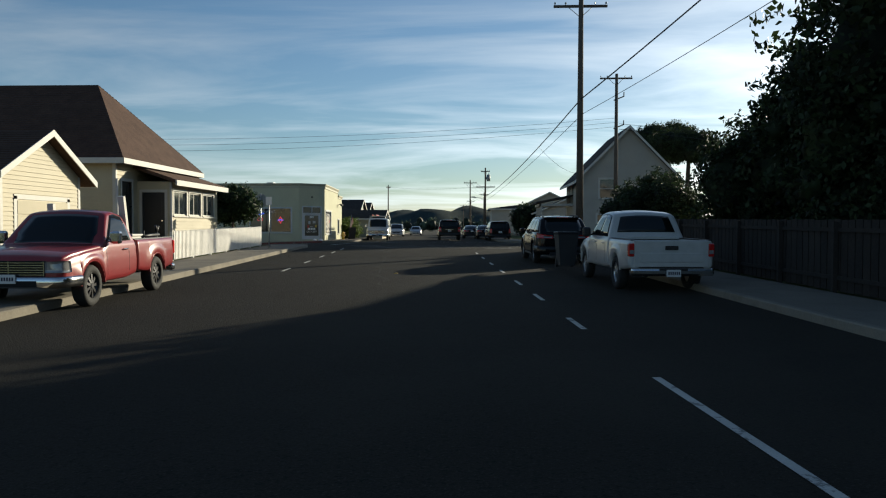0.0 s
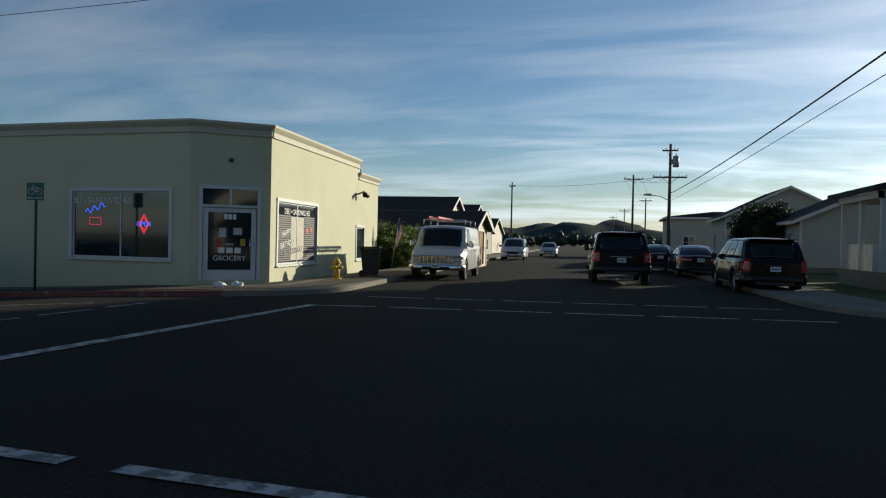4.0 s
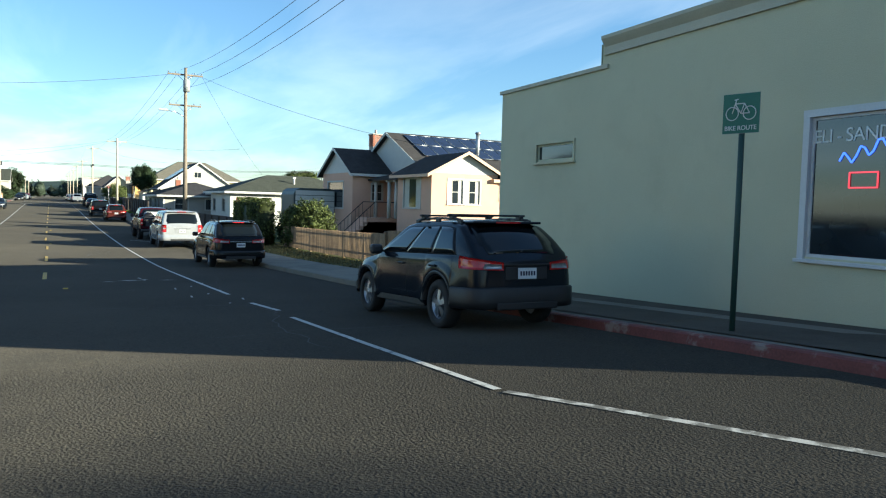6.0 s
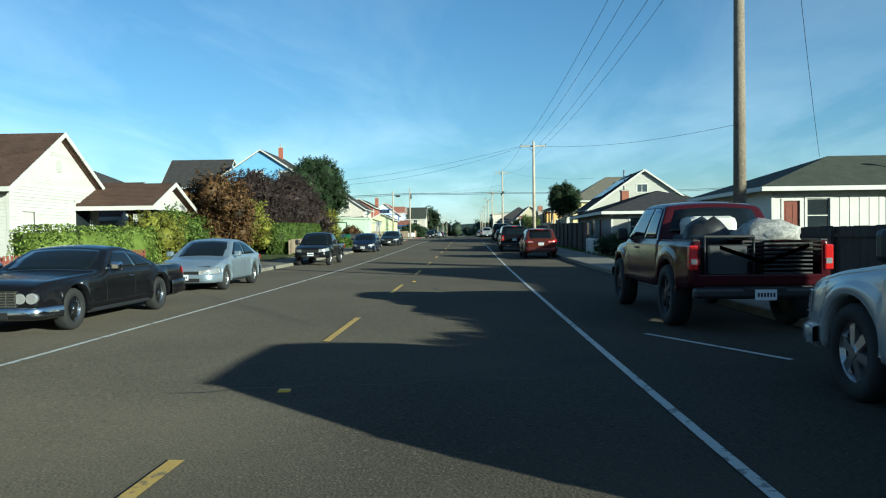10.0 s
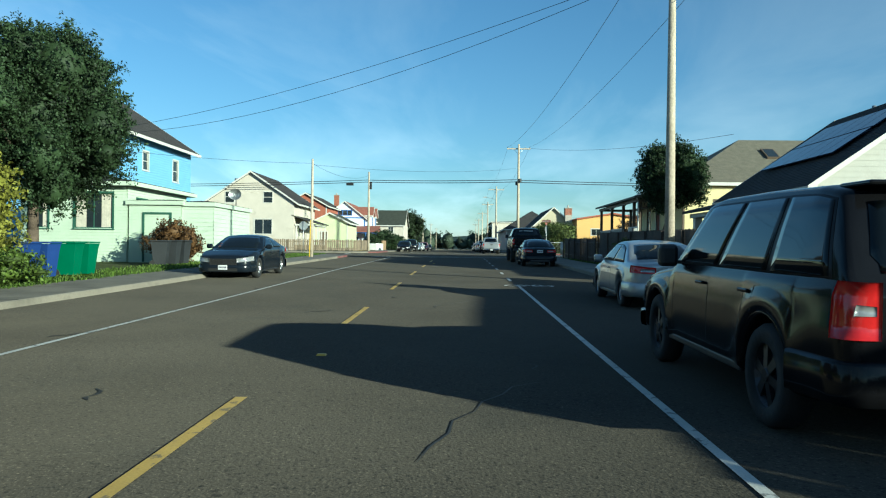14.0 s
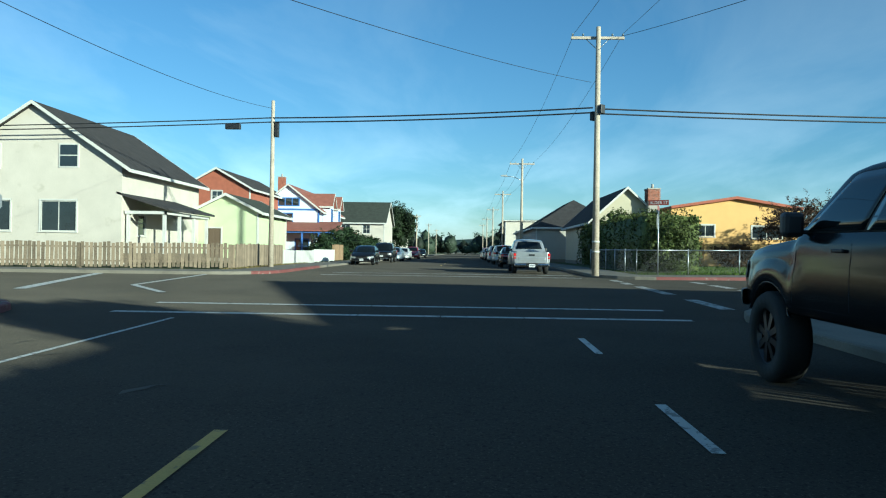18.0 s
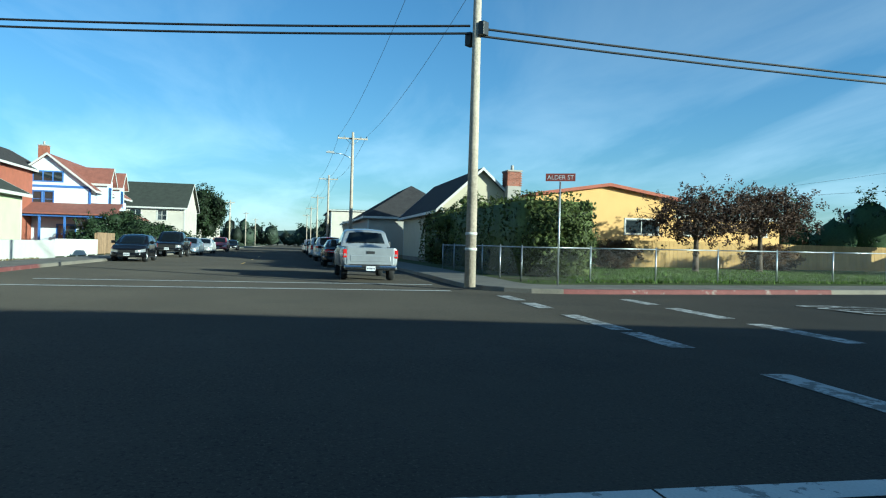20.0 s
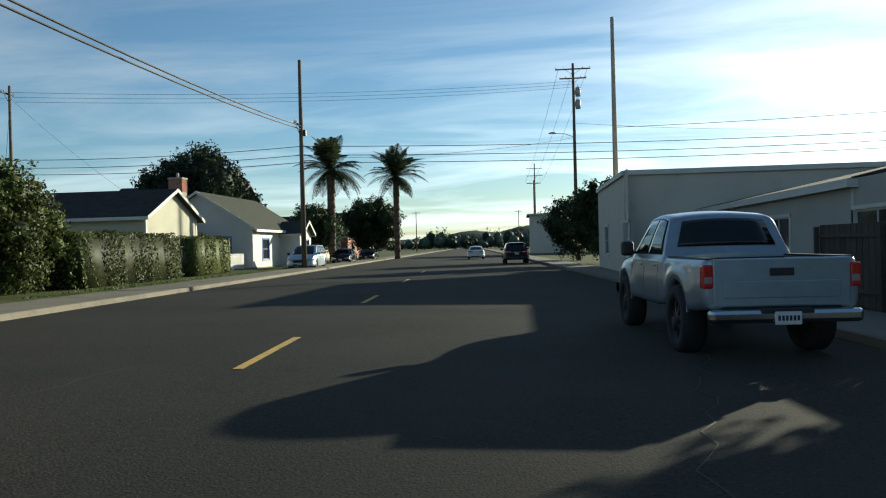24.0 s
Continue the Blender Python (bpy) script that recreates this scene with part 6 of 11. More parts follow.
# lettering, neon signs and displays in the windows
lettering("DELI - SANDWICHES", 0.26, on_wall(S_END, S_BEND, w_big[0] + 0.95, w_big[3] - 0.36, -0.045), SIGN_WHITE, shop_win, 0.92)
NEON_BLUE = mat("blue_neon", (0.08, 0.16, 1.0), 0.3, var=0, bump=0, emit=0.75)
NEON_RED = mat("red_neon", (1.0, 0.08, 0.1), 0.3, var=0, bump=0, emit=0.35)
lettering("OPEN", 0.2, on_wall(S_END, S_BEND, w_big[0] + 2.5, w_big[2] + 0.93, -0.03), NEON_BLUE, shop_win, 0.95, "neon_word")
mb, _ = wall_frame(S_END, S_BEND)


def neon(pts, material, name):
    bm = B()
    for p, q in zip(pts, pts[1:]):
        tube(bm, p, q, 0.012, None, 6)
    bm.transform(mb)
    part(name, bm, material, shop_win)


u, v = w_big[0] + 2.5, w_big[2] + 1.0
for k in (0.16, 0.21, 0.25):
    neon([(u, 0.04, v - k * 1.15), (u + k * 0.75, 0.04, v), (u, 0.04, v + k * 1.15), (u - k * 0.75, 0.04, v), (u, 0.04, v - k * 1.15)], NEON_RED, "neon_diamond")
u, v = w_big[0] + 0.8, w_big[2] + 1.32
neon([(u - 0.36 + 0.06 * k, 0.04, v + 0.09 * math.sin(k * 1.5) + 0.02 * k) for k in range(13)], NEON_BLUE, "neon_scroll")
neon([(u - 0.2, 0.04, v - 0.36), (u + 0.2, 0.04, v - 0.36), (u + 0.2, 0.04, v - 0.16), (u - 0.2, 0.04, v - 0.16), (u - 0.2, 0.04, v - 0.36)], NEON_RED, "neon_box")
mn, _ = wall_frame(S_CNR, S_N)
BLIND = mat("dim_grey_blind", (0.085, 0.08, 0.075), 0.6, var=0.1, scale=3, bump=0)
for lo, hi, col in ((w_n[0] + 0.1, 1.75, BLIND), (2.95, w_n[1] - 0.1, BLIND)):
    for k in range(22):
        bm = B()
        z = w_n[2] + 0.08 + 0.066 * k
        box(bm, lo, 0.044, z, hi, 0.05, z + 0.05)
        bm.transform(mn)
        part("blind_slat", bm, col, shop)
bm = B()
# one sheet hanging in folds
folds = [[bm.verts.new((1.78 + 0.048 * k, 0.05 - 0.006 * (k % 2), z)) for z in (w_n[2] + 0.1, w_n[3] - 0.42)] for k in range(25)]
for p, q in zip(folds, folds[1:]):
    bm.faces.new((p[0], q[0], q[1], p[1]))
bm.transform(mn)
part("curtain", bm, CURTAIN, shop, "pale hanging curtain")
lettering("DELI + SANDWICHES", 0.25, on_wall(S_CNR, S_N, 2.3, w_n[3] - 0.36, -0.03), SIGN_WHITE, shop, 0.95)
RED_HEART = mat("red_window_decal", (0.45, 0.03, 0.03), 0.6)
for text, x, z in (("HAPPY", 1.35, 1.33), ("BIRTHDAY", 1.5, 1.0)):
    lettering(text, 0.26, on_wall(S_CNR, S_N, x, z, -0.034) @ pose(0, 0, 0, 0, 0, 8), SIGN_WHITE, shop, 1.0, "window_scrawl")
for k in range(8):
    # a looping handwritten line
    bm = B()
    x = 1.25 + 0.2 * k
    for j in range(8):
        p, q = (2 * math.pi * (j + e) / 8 for e in (0, 1))
        tube(bm, (x + 0.075 * math.cos(p), 0.038, 0.78 + 0.02 * k + 0.1 * math.sin(p)), (x + 0.075 * math.cos(q), 0.038, 0.78 + 0.02 * k + 0.1 * math.sin(q)), 0.009, None, 4)
    bm.transform(mn)
    part("window_scrawl", bm, SIGN_WHITE, shop)
for x, z in ((3.2, 1.5), (3.6, 1.55)):
    bm = B()
    slab(bm, [(x, z - 0.14), (x + 0.12, z + 0.02), (x + 0.07, z + 0.1), (x, z + 0.05), (x - 0.07, z + 0.1), (x - 0.12, z + 0.02)], 0.035, 0.04, 1)
    bm.transform(mn)
    part("heart_decal", bm, RED_HEART, shop)
# lamp, vent and roof ventilator
bm = B()
tube(bm, (9.0, 0.0, 3.1), (9.0, -0.25, 3.2), 0.03)
for sgn in (-1, 1):
    tube(bm, (9.0, -0.25, 3.2), (9.0 + sgn * 0.25, -0.4, 3.05), 0.05, 0.1, 10)
bm.transform(mn)
part("flood_light", bm, BLACK, shop, "black double flood light")
bm = B()
tube(bm, (1.1, 0.0, 3.45), (1.1, -0.1, 3.45), 0.06, None, 10)
bm.transform(md)
part("door_lamp", bm, BLACK, shop)
bm = B()
box(bm, -19.2, 55.0, sh_low - 0.3, -18.6, 55.6, sh_h + 0.5, 0.03)
part("roof_ventilator", bm, STEEL, shop)


# ---- houses of the first street ----
MINT = mat("mint_white_paint", (0.47, 0.55, 0.43), 0.65, var=0.06, scale=1.5, fine=30, bump=0.08)
GREEN_TRIM = mat("dark_green_trim", (0.03, 0.09, 0.06), 0.6, var=0.08)
SKY_BLUE = mat("bright_blue_paint", (0.19, 0.38, 0.62), 0.6, var=0.06, scale=1.5, fine=30, bump=0.08)
GREY_WALL = mat("grey_beige_stucco", (0.36, 0.34, 0.3), 0.85, var=0.07, scale=1, fine=60, bump=0.2)
OFFWHITE = stained(mat("peeling_offwhite_paint", (0.5, 0.452, 0.385), 0.75, var=0.08, scale=1, fine=20, bump=0.2), (0.36, 0.32, 0.25), 0.9, 0.6, 0.68, 0.55)
ORANGE = mat("apricot_stucco", (0.62, 0.38, 0.13), 0.85, var=0.07, scale=1, fine=60, bump=0.25)
TILE_RED = mat("red_clay_tile", (0.3, 0.09, 0.05), 0.8, var=0.2, scale=5, fine=20, bump=0.3)
PALE_GREEN = mat("pale_green_siding", (0.5, 0.55, 0.33), 0.7, var=0.07)
BRICK_RED = mat("painted_brick_red", (0.28, 0.09, 0.05), 0.8, var=0.15, scale=3, fine=25, bump=0.25)
BEIGE = stained(mat("beige_stucco", (0.44, 0.42, 0.33), 0.85, var=0.07, scale=1, fine=50, bump=0.25), (0.3, 0.28, 0.22), 0.5, 0.55, 0.7, 0.5)
BLUE_TRIM = mat("blue_trim_paint", (0.06, 0.14, 0.4), 0.6, var=0.06)
SOLAR = mat("solar_cell", (0.008, 0.014, 0.04), 0.12, var=0.1, scale=2, fine=4, bump=0, spec=0.8)

yh = house("yellow_house", -26.8, 20.2, 9.9, 7.6, 3.65, 3.2, "cream clapboard house with brown hipped roof", CREAM, ROOF_BROWN, "y", run=2.8, boards=0.13, roof="hip", over=0.5, found=0.6,
           wins={"E": [(0.5, 1.4, 1.0, 2.9, "door", BLACK)]})
sun_h = 2.95
p0, p1 = (9.9, 1.9), (11.15, 1.9)
sr = [(9.9, 1.9), (11.15, 1.9), (11.15, 7.6), (9.9, 7.6)]
ops = [(0.35, 1.75, 1.72, 2.62), (2.05, 3.45, 1.72, 2.62), (3.75, 5.15, 1.72, 2.62)]
wall(yh, sr[0], sr[1], -0.6, sun_h, CREAM, [(0.2, 1.05, 0.5, 2.55)], 0.13)
door(yh, sr[0], sr[1], (0.2, 1.05, 0.5, 2.55), BLACK)
wall(yh, sr[1], sr[2], -0.6, sun_h, CREAM, ops, 0.13)
for o in ops:
    window(yh, sr[1], sr[2], o, WHITE, "slider")
wall(yh, sr[2], sr[3], -0.6, sun_h, CREAM, (), 0.13)
slope(yh, [(11.5, 1.5, sun_h + 0.05), (11.5, 7.95, sun_h + 0.05), (9.8, 7.95, sun_h + 0.62), (9.8, 1.5, sun_h + 0.62)], 0.12, ROOF_BROWN)
bm = B()
box(bm, 11.5, 1.5, sun_h - 0.16, 11.56, 7.95, sun_h + 0.04)
part("gutter", bm, WHITE, yh)
for px, py in ((11.22, 1.8), (9.98, -0.08)):
    bm = B()
    tube(bm, (px, py, -0.3), (px, py, sun_h), 0.05, None, 8)
    part("downpipe", bm, WHITE, yh)
chimney(yh, 5.2, 5.2, 4.8, 6.5, 0.6, 0.5, bricks=False)
yh.scale = (1.15, 1.0, 1.15)
gar = house("cream_garage", -20.5, 10.95, 6.4, 4.1, 3.0, 1.15, "small cream clapboard garage with white gable boards", CREAM, ROOF_BROWN, "x", boards=0.13, found=0.1, over=0.5, category="garage")
bm = B()
for k in range(5):
    box(bm, 6.4, 0.75, 0.05 + 0.42 * k, 6.44, 3.35, 0.44 + 0.42 * k, 0.006)
part("garage_door", bm, CREAM, gar)
bm = B()
box(bm, 6.39, 0.6, 0, 6.43, 0.75, 2.25)
box(bm, 6.39, 3.35, 0, 6.43, 3.5, 2.25)
box(bm, 6.39, 0.6, 2.16, 6.43, 3.5, 2.3)
part("door_casing", bm, WHITE, gar)

th = house("two_storey_house", 7.75, 53.0, 6.4, 7.8, 4.35, 3.25, "grey two-storey house with steep gable", GREY_WALL, ROOF_DARK, "y", found=0.4, over=0.5,
           wins={"S": [(1.25, 2.25, 2.85, 4.15, "hung"), (3.95, 4.95, 2.85, 4.15, "hung"), (1.1, 2.2, 0.7, 1.75, "hung")], "W": [(1.5, 2.4, 2.6, 3.9, "hung"), (3.2, 4.1, 2.6, 3.9, "hung"), (5.6, 6.5, 0.9, 2.2, "hung")]})
th.scale = (1.22, 1.22, 1.22)
posts_and_roof(th, -2.4, 0.0, 4.2, 8.0, 0.45, 2.75, [(-2.3, 4.3), (-2.3, 7.9), (-2.3, 6.1)], WHITE, ROOF_DARK, 0.3, WHITE, 0.14, "x-")
for k in range(24):
    bm = B()
    box(bm, -2.33, 4.4 + 0.15 * k, 0.45, -2.29, 4.44 + 0.15 * k, 1.2)
    part("baluster", bm, WHITE, th)
# further houses on the first street
h1 = house("brown_garage", -19.0, 70.0, 8.0, 4.2, 2.1, 0.85, "low garage with dark roof and ochre gable end", CREAM, ROOF_DARK, "x", over=0.3, found=0.1, category="garage", wins={"E": [(0.9, 3.3, 0.1, 1.95, "door", WOOD_FENCE)]})
house("far_white_house", -27.0, 84.0, 11.0, 8.0, 3.0, 2.0, "small pale house with dark gable roof", OFFWHITE, ROOF_DARK, "x", wins={"E": [(2, 3.2, 0.9, 2.1), (5, 6.2, 0.9, 2.1)]})
house("far_green_house", -29.0, 98.0, 12.0, 9.0, 3.0, 2.2, "pale green house with dark gable roof", PALE_GREEN, ROOF_DARK, "x", wins={"E": [(2, 3.2, 0.9, 2.1), (5, 6.2, 0.9, 2.1)]})
house("far_grey_house", -31.0, 114.0, 12.0, 9.0, 3.0, 2.2, "grey house with dark gable roof", GREY_WALL, ROOF_DARK, "x", wins={"E": [(2, 3.2, 0.9, 2.1), (5, 6.2, 0.9, 2.1)]})
house("far_low_house", -33.0, 134.0, 12.0, 10.0, 3.2, 2.0, "low white house far along the street", OFFWHITE, ROOF_GREEN, "x")
house("far_grey_house", 4.5, 92.0, 9.0, 9.0, 3.6, 2.2, "grey house with dark roof behind a tree", GREY_WALL, ROOF_DARK, "y", wins={"S": [(1.5, 2.6, 1, 2.2), (5.5, 6.6, 1, 2.2)], "W": [(2, 3, 1, 2.2)]})
house("far_flat_house", 1.5, 112.0, 12.0, 10.0, 4.2, 0.8, "pale flat-roofed house along the first street", GREY_WALL, ROOF_DARK, "x", roof="hip", wins={"S": [(1.5, 2.6, 1, 2.2), (5.5, 6.6, 1, 2.2)]})
house("far_house", 6.0, 74.5, 9.0, 8.0, 2.8, 2.0, "grey house in shade behind parked cars", GREY_WALL, ROOF_DARK, "y", wins={"W": [(2, 3, 1, 2.1), (5, 6, 1, 2.1)]})
house("side_house", 10.1, 15.8, 8.6, 8.6, 4.0, 2.3, "grey house with dark gable roof behind trees", GREY_WALL, ROOF_DARK, "y", wins={"W": [(2, 3, 1, 2.1)]})

# ---- north side of the second street ----
ph = thing("peach_house", (-68.9, 60.0, -0.55), "peach stucco house with white gables and rooftop solar panels", "house")
PX = lambda x: x + 68.9
PY = lambda y: y - 60.0


def wing(root, x0, x1, y0, y1, h, rise, axis, walls_mat, roof_mat, ops=None, gable_mat=None, frame=WHITE, style="hung", curtain=False, trim=WHITE, over=0.45, boards=0.0):
    """A wing of a larger house; coordinates of the whole house."""
    cs = [(x0, y0), (x1, y0), (x1, y1), (x0, y1)]
    ops = ops or {}
    for k, key in enumerate("SENW"):
        p0, p1 = cs[k], cs[(k + 1) % 4]
        L = (Vector(p1) - Vector(p0)).length
        gab = axis and (axis == "x") == (key in "EW")
        wall(root, p0, p1, -1.2, h, walls_mat, ops.get(key, ()), boards, (L / 2, h + rise) if gab and not gable_mat else None)
        if gab and gable_mat:
            wall(root, p0, p1, h, h + 0.02, gable_mat, (), 0.0, (L / 2, h + rise), thick=0.1, name="gable_wall", vertical=0.0)
        for o in ops.get(key, ()):
            if len(o) > 4 and o[4] == "door":
                door(root, p0, p1, o, WOOD_RED)
            else:
                window(root, p0, p1, o, frame, o[4] if len(o) > 4 else style, curtain=curtain)
    if axis:
        gable_roof(root, x0, x1, y0, y1, h, h + rise, axis, over, roof_mat, trim)
    else:
        hip_roof(root, x0, x1, y0, y1, h, h + rise, over, roof_mat, trim)


PEACH_TRIM = mat("peach_trim_paint", (0.6, 0.4, 0.27), 0.7, var=0.05)
wing(ph, 12.0, 16.9, 1.05, 5.7, 4.35, 1.2, "x", PINK, ROOF_DARK, {"E": [(1.15, 2.15, 2.5, 3.95, "hung"), (2.35, 3.35, 2.5, 3.95, "hung")], "S": [(1.0, 3.4, 2.2, 4.05, "plain")]}, WHITE, curtain=True, trim=PEACH_TRIM)
wing(ph, 9.0, 16.7, 5.7, 14.0, 4.1, 0.9, None, PINK, ROOF_DARK, {"E": [(0.35, 1.05, 2.85, 3.85, "hung"), (1.25, 1.95, 2.85, 3.85, "hung"), (4.0, 5.0, 2.6, 3.85, "hung")]}, trim=PEACH_TRIM)
wing(ph, 0.2, 12.0, 3.0, 16.0, 4.75, 2.75, "y", PINK, ROOF_DARK, {}, WHITE)
wing(ph, 0.0, 6.5, 0.0, 5.0, 4.6, 1.75, "y", PINK, ROOF_DARK, {"S": [(1.2, 4.6, 2.0, 3.95, "plain")], "E": [(1.5, 2.3, 2.6, 3.8, "hung")]}, WHITE)
chimney(ph, 1.0, 4.0, 5.0, 7.85, 0.9, 0.8)
bm = B()
tube(bm, (9.5, 8.5, 5.8), (9.5, 8.5, 7.7), 0.14, None, 10)
tube(bm, (9.5, 8.5, 7.65), (9.5, 8.5, 7.8), 0.22, 0.16, 10)
part("stove_pipe", bm, STEEL, ph)
# solar panels lie on the east slope of the main roof
sn = Vector((6.0, 0, -2.75)).normalized()
up = Vector((2.75, 0, 6.0)).normalized()
for i in range(2):
    for j in range(9):
        a0 = Vector((6.1, 3.9 + 1.12 * j, 7.58)) + sn * (0.5 + 2.05 * i) + up * 0.13
        q = [a0, a0 + sn * 1.95, a0 + sn * 1.95 + Vector((0, 1.05, 0)), a0 + Vector((0, 1.05, 0))]
        bm = B()
        v = [bm.verts.new(p) for p in q] + [bm.verts.new(p - up * 0.04) for p in q]
        bm.faces.new(v[:4])
        for k in range(4):
            bm.faces.new((v[k], v[k + 4], v[(k + 1) % 4 + 4], v[(k + 1) % 4]))
        bmesh.ops.recalc_face_normals(bm, faces=bm.faces)
        pn = part("solar_panel", bm, SOLAR, ph)
        bm = B()
        for p, r in ((0, 1), (1, 2), (2, 3), (3, 0)):
            tube(bm, q[p] + up * 0.005, q[r] + up * 0.005, 0.018, None, 4)
        part("panel_frame", bm, STEEL, pn)
# entrance steps and porch between the wings
bm = B()
for k in range(7):
    box(bm, 7.2, -1.6 + 0.28 * k, -0.6, 9.2, 2.6, -0.35 + 0.28 * (k + 1) - 0.2)
part("steps", bm, PINK, ph)
for px, py in ((7.0, 1.6), (9.4, 1.6), (10.6, 1.6)):
    bm = B()
    tube(bm, (px, py, 1.4), (px, py, 4.0), 0.14, 0.12, 12)
    box(bm, px - 0.2, py - 0.2, 3.9, px + 0.2, py + 0.2, 4.1)
    part("column", bm, WHITE, ph)
slope(ph, [(6.4, 1.2, 4.15), (12.0, 1.2, 4.15), (12.0, 3.1, 4.6), (6.4, 3.1, 4.6)], 0.14, ROOF_DARK)
for px in (7.1, 9.3):
    bm = B()
    tube(bm, (px, -1.6, 0.5), (px, 0.6, 2.5), 0.03)
    tube(bm, (px, 0.6, 2.5), (px, 2.4, 2.5), 0.03)
    for k in range(9):
        tube(bm, (px, -1.6 + 0.27 * k, -0.3 + 0.245 * k), (px, -1.6 + 0.27 * k, 0.5 + 0.245 * k), 0.015)
    part("handrail", bm, BLACK, ph)

POLE_SHED = mat("dark_green_metal", (0.03, 0.045, 0.045), 0.5, var=0.1)
gh = thing("grey_roofed_house", (-101.0, 56.2, -0.55), "low white house with grey-green hipped roof", "house")
wing(gh, 8.0, 17.4, -0.3, 13.5, 3.2, 1.8, None, WHITE, ROOF_GREEN, {"S": [(1.0, 2.4, 1.2, 2.5, "slider"), (5.6, 7.0, 1.2, 2.5, "slider")], "E": [(0.5, 1.2, 0.4, 2.6, "door"), (1.5, 2.5, 1.2, 2.7, "hung"), (5.0, 6.7, 1.3, 2.7, "slider"), (9.8, 11.2, 1.3, 2.7, "slider")]}, over=0.7)
wing(gh, 0.0, 8.0, 1.0, 8.0, 3.1, 1.3, None, WHITE, ROOF_GREEN, {"S": [(1.5, 3.0, 1.0, 2.3, "slider"), (5.2, 6.6, 1.0, 2.3, "slider")]}, over=0.7)
for k in range(32):
    y = 0.1 + 0.42 * k
    if not any(a < y + 0.3 < b for a, b in ((0.35, 1.35), (1.4, 2.65), (4.85, 6.85), (9.65, 11.35))):
        bm = B()
        box(bm, 17.4, y, 0.2, 17.418, y + 0.04, 3.15)
        part("batten", bm, WHITE, gh)
bm = B()
tube(bm, (15.4, 6.4, 3.9), (15.4, 6.4, 4.75), 0.1, None, 8)
box(bm, 15.25, 6.25, 4.65, 15.55, 6.55, 4.8)
part("roof_vent", bm, WHITE, gh)

ws = thing("white_trailer_shed", (-69.4, 56.8, gz(-67, 57)), "white ribbed metal shed with a dark arched side", "shed")
bm = B()
arch = [(0.0, 0.0), (3.2, 0.0), (3.2, 3.25), (2.9, 3.5), (0.45, 3.5), (0.12, 3.3), (0.0, 3.0)]
slab(bm, arch, 0.0, 3.3, 0)
part("shed_body", bm, POLE_SHED, ws, "dark metal sides")
for k in range(8):
    bm = B()
    box(bm, 3.3, 0.14, 0.05 + 0.42 * k, 3.335, 3.16, 0.45 + 0.42 * k - (0.02 if k < 7 else 0.06), 0.008)
    part("end_panel", bm, WHITE, ws)

for cx, cy in ((17.4, -0.3), (8.0, -0.3), (17.4, 13.4)):
    bm = B()
    box(bm, cx - 0.1, cy - 0.03, 0.1, cx + 0.04, cy + 0.1, 2.9)
    part("corner_board", bm, WHITE, gh)

lh = house("low_hip_house", -113.2, 52.0, 13.5, 8.0, 2.5, 1.55, "low grey house with dark hipped roof", GREY_WALL, ROOF_DARK, "x", roof="hip", over=0.8, wins={"S": [(1.0, 2.4, 0.9, 2.1), (5.5, 7.2, 0.9, 2.1), (9, 10, 0.1, 2.1, "door")], "E": [(1.2, 2.6, 0.9, 2.1, "hung"), (4.5, 6.0, 0.9, 2.1, "slider")]})
chimney(lh, 3.2, 3.0, 2.4, 4.4, 0.7, 0.55, bricks=False)
OLD_WHITE = stained(mat("weathered_white_paint", (0.4, 0.385, 0.345), 0.7, var=0.08, scale=1.5, fine=30, bump=0.1), (0.3, 0.28, 0.24), 1.2, 0.55, 0.7, 0.5)
wg = house("white_gable_house", -134.6, 54.9, 9.0, 10.6, 3.3, 3.7, "white clapboard house with dark gable roof and solar panels", OLD_WHITE, ROOF_DARK, "x", boards=0.2, over=0.4, wins={"E": [(4.6, 5.6, 4.85, 5.65, "slider"), (1.0, 2.2, 1.2, 2.5, "hung"), (7.0, 8.4, 1.2, 2.5, "hung")], "S": [(0.6, 2.0, 1.0, 2.4, "hung"), (6.2, 7.4, 1.0, 2.4, "hung")]})
posts_and_roof(wg, 2.6, 7.6, -2.3, 0.0, 0.3, 2.6, [(2.8, -2.1), (5.1, -2.1), (7.4, -2.1)], WHITE, ROOF_DARK, 0.35, WHITE, 0.3)
kk = 3.55 / 5.3
sn2, up2 = Vector((0, -1, -kk)).normalized(), Vector((0, -kk, 1)).normalized()
for i in range(2):
    for j in range(6):
        a0 = Vector((1.0 + 1.1 * j, 4.9, 6.75)) + sn2 * (0.7 + 1.8 * i) + up2 * 0.2
        q = [a0, a0 + sn2 * 1.7, a0 + sn2 * 1.7 + Vector((1.05, 0, 0)), a0 + Vector((1.05, 0, 0))]
        bm = B()
        v = [bm.verts.new(p) for p in q] + [bm.verts.new(p - up2 * 0.05) for p in q]
        bm.faces.new(v[:4])
        for k in range(4):
            bm.faces.new((v[k], v[k + 4], v[(k + 1) % 4 + 4], v[(k + 1) % 4]))
        bmesh.ops.recalc_face_normals(bm, faces=bm.faces)
        part("solar_panel", bm, SOLAR, wg)
for px, py in ((3.0, 5.3), (7.6, 3.6)):
    bm = B()
    tube(bm, (px, py, 5.0), (px, py, 7.2), 0.09, None, 8)
    part("vent_pipe", bm, STEEL, wg)

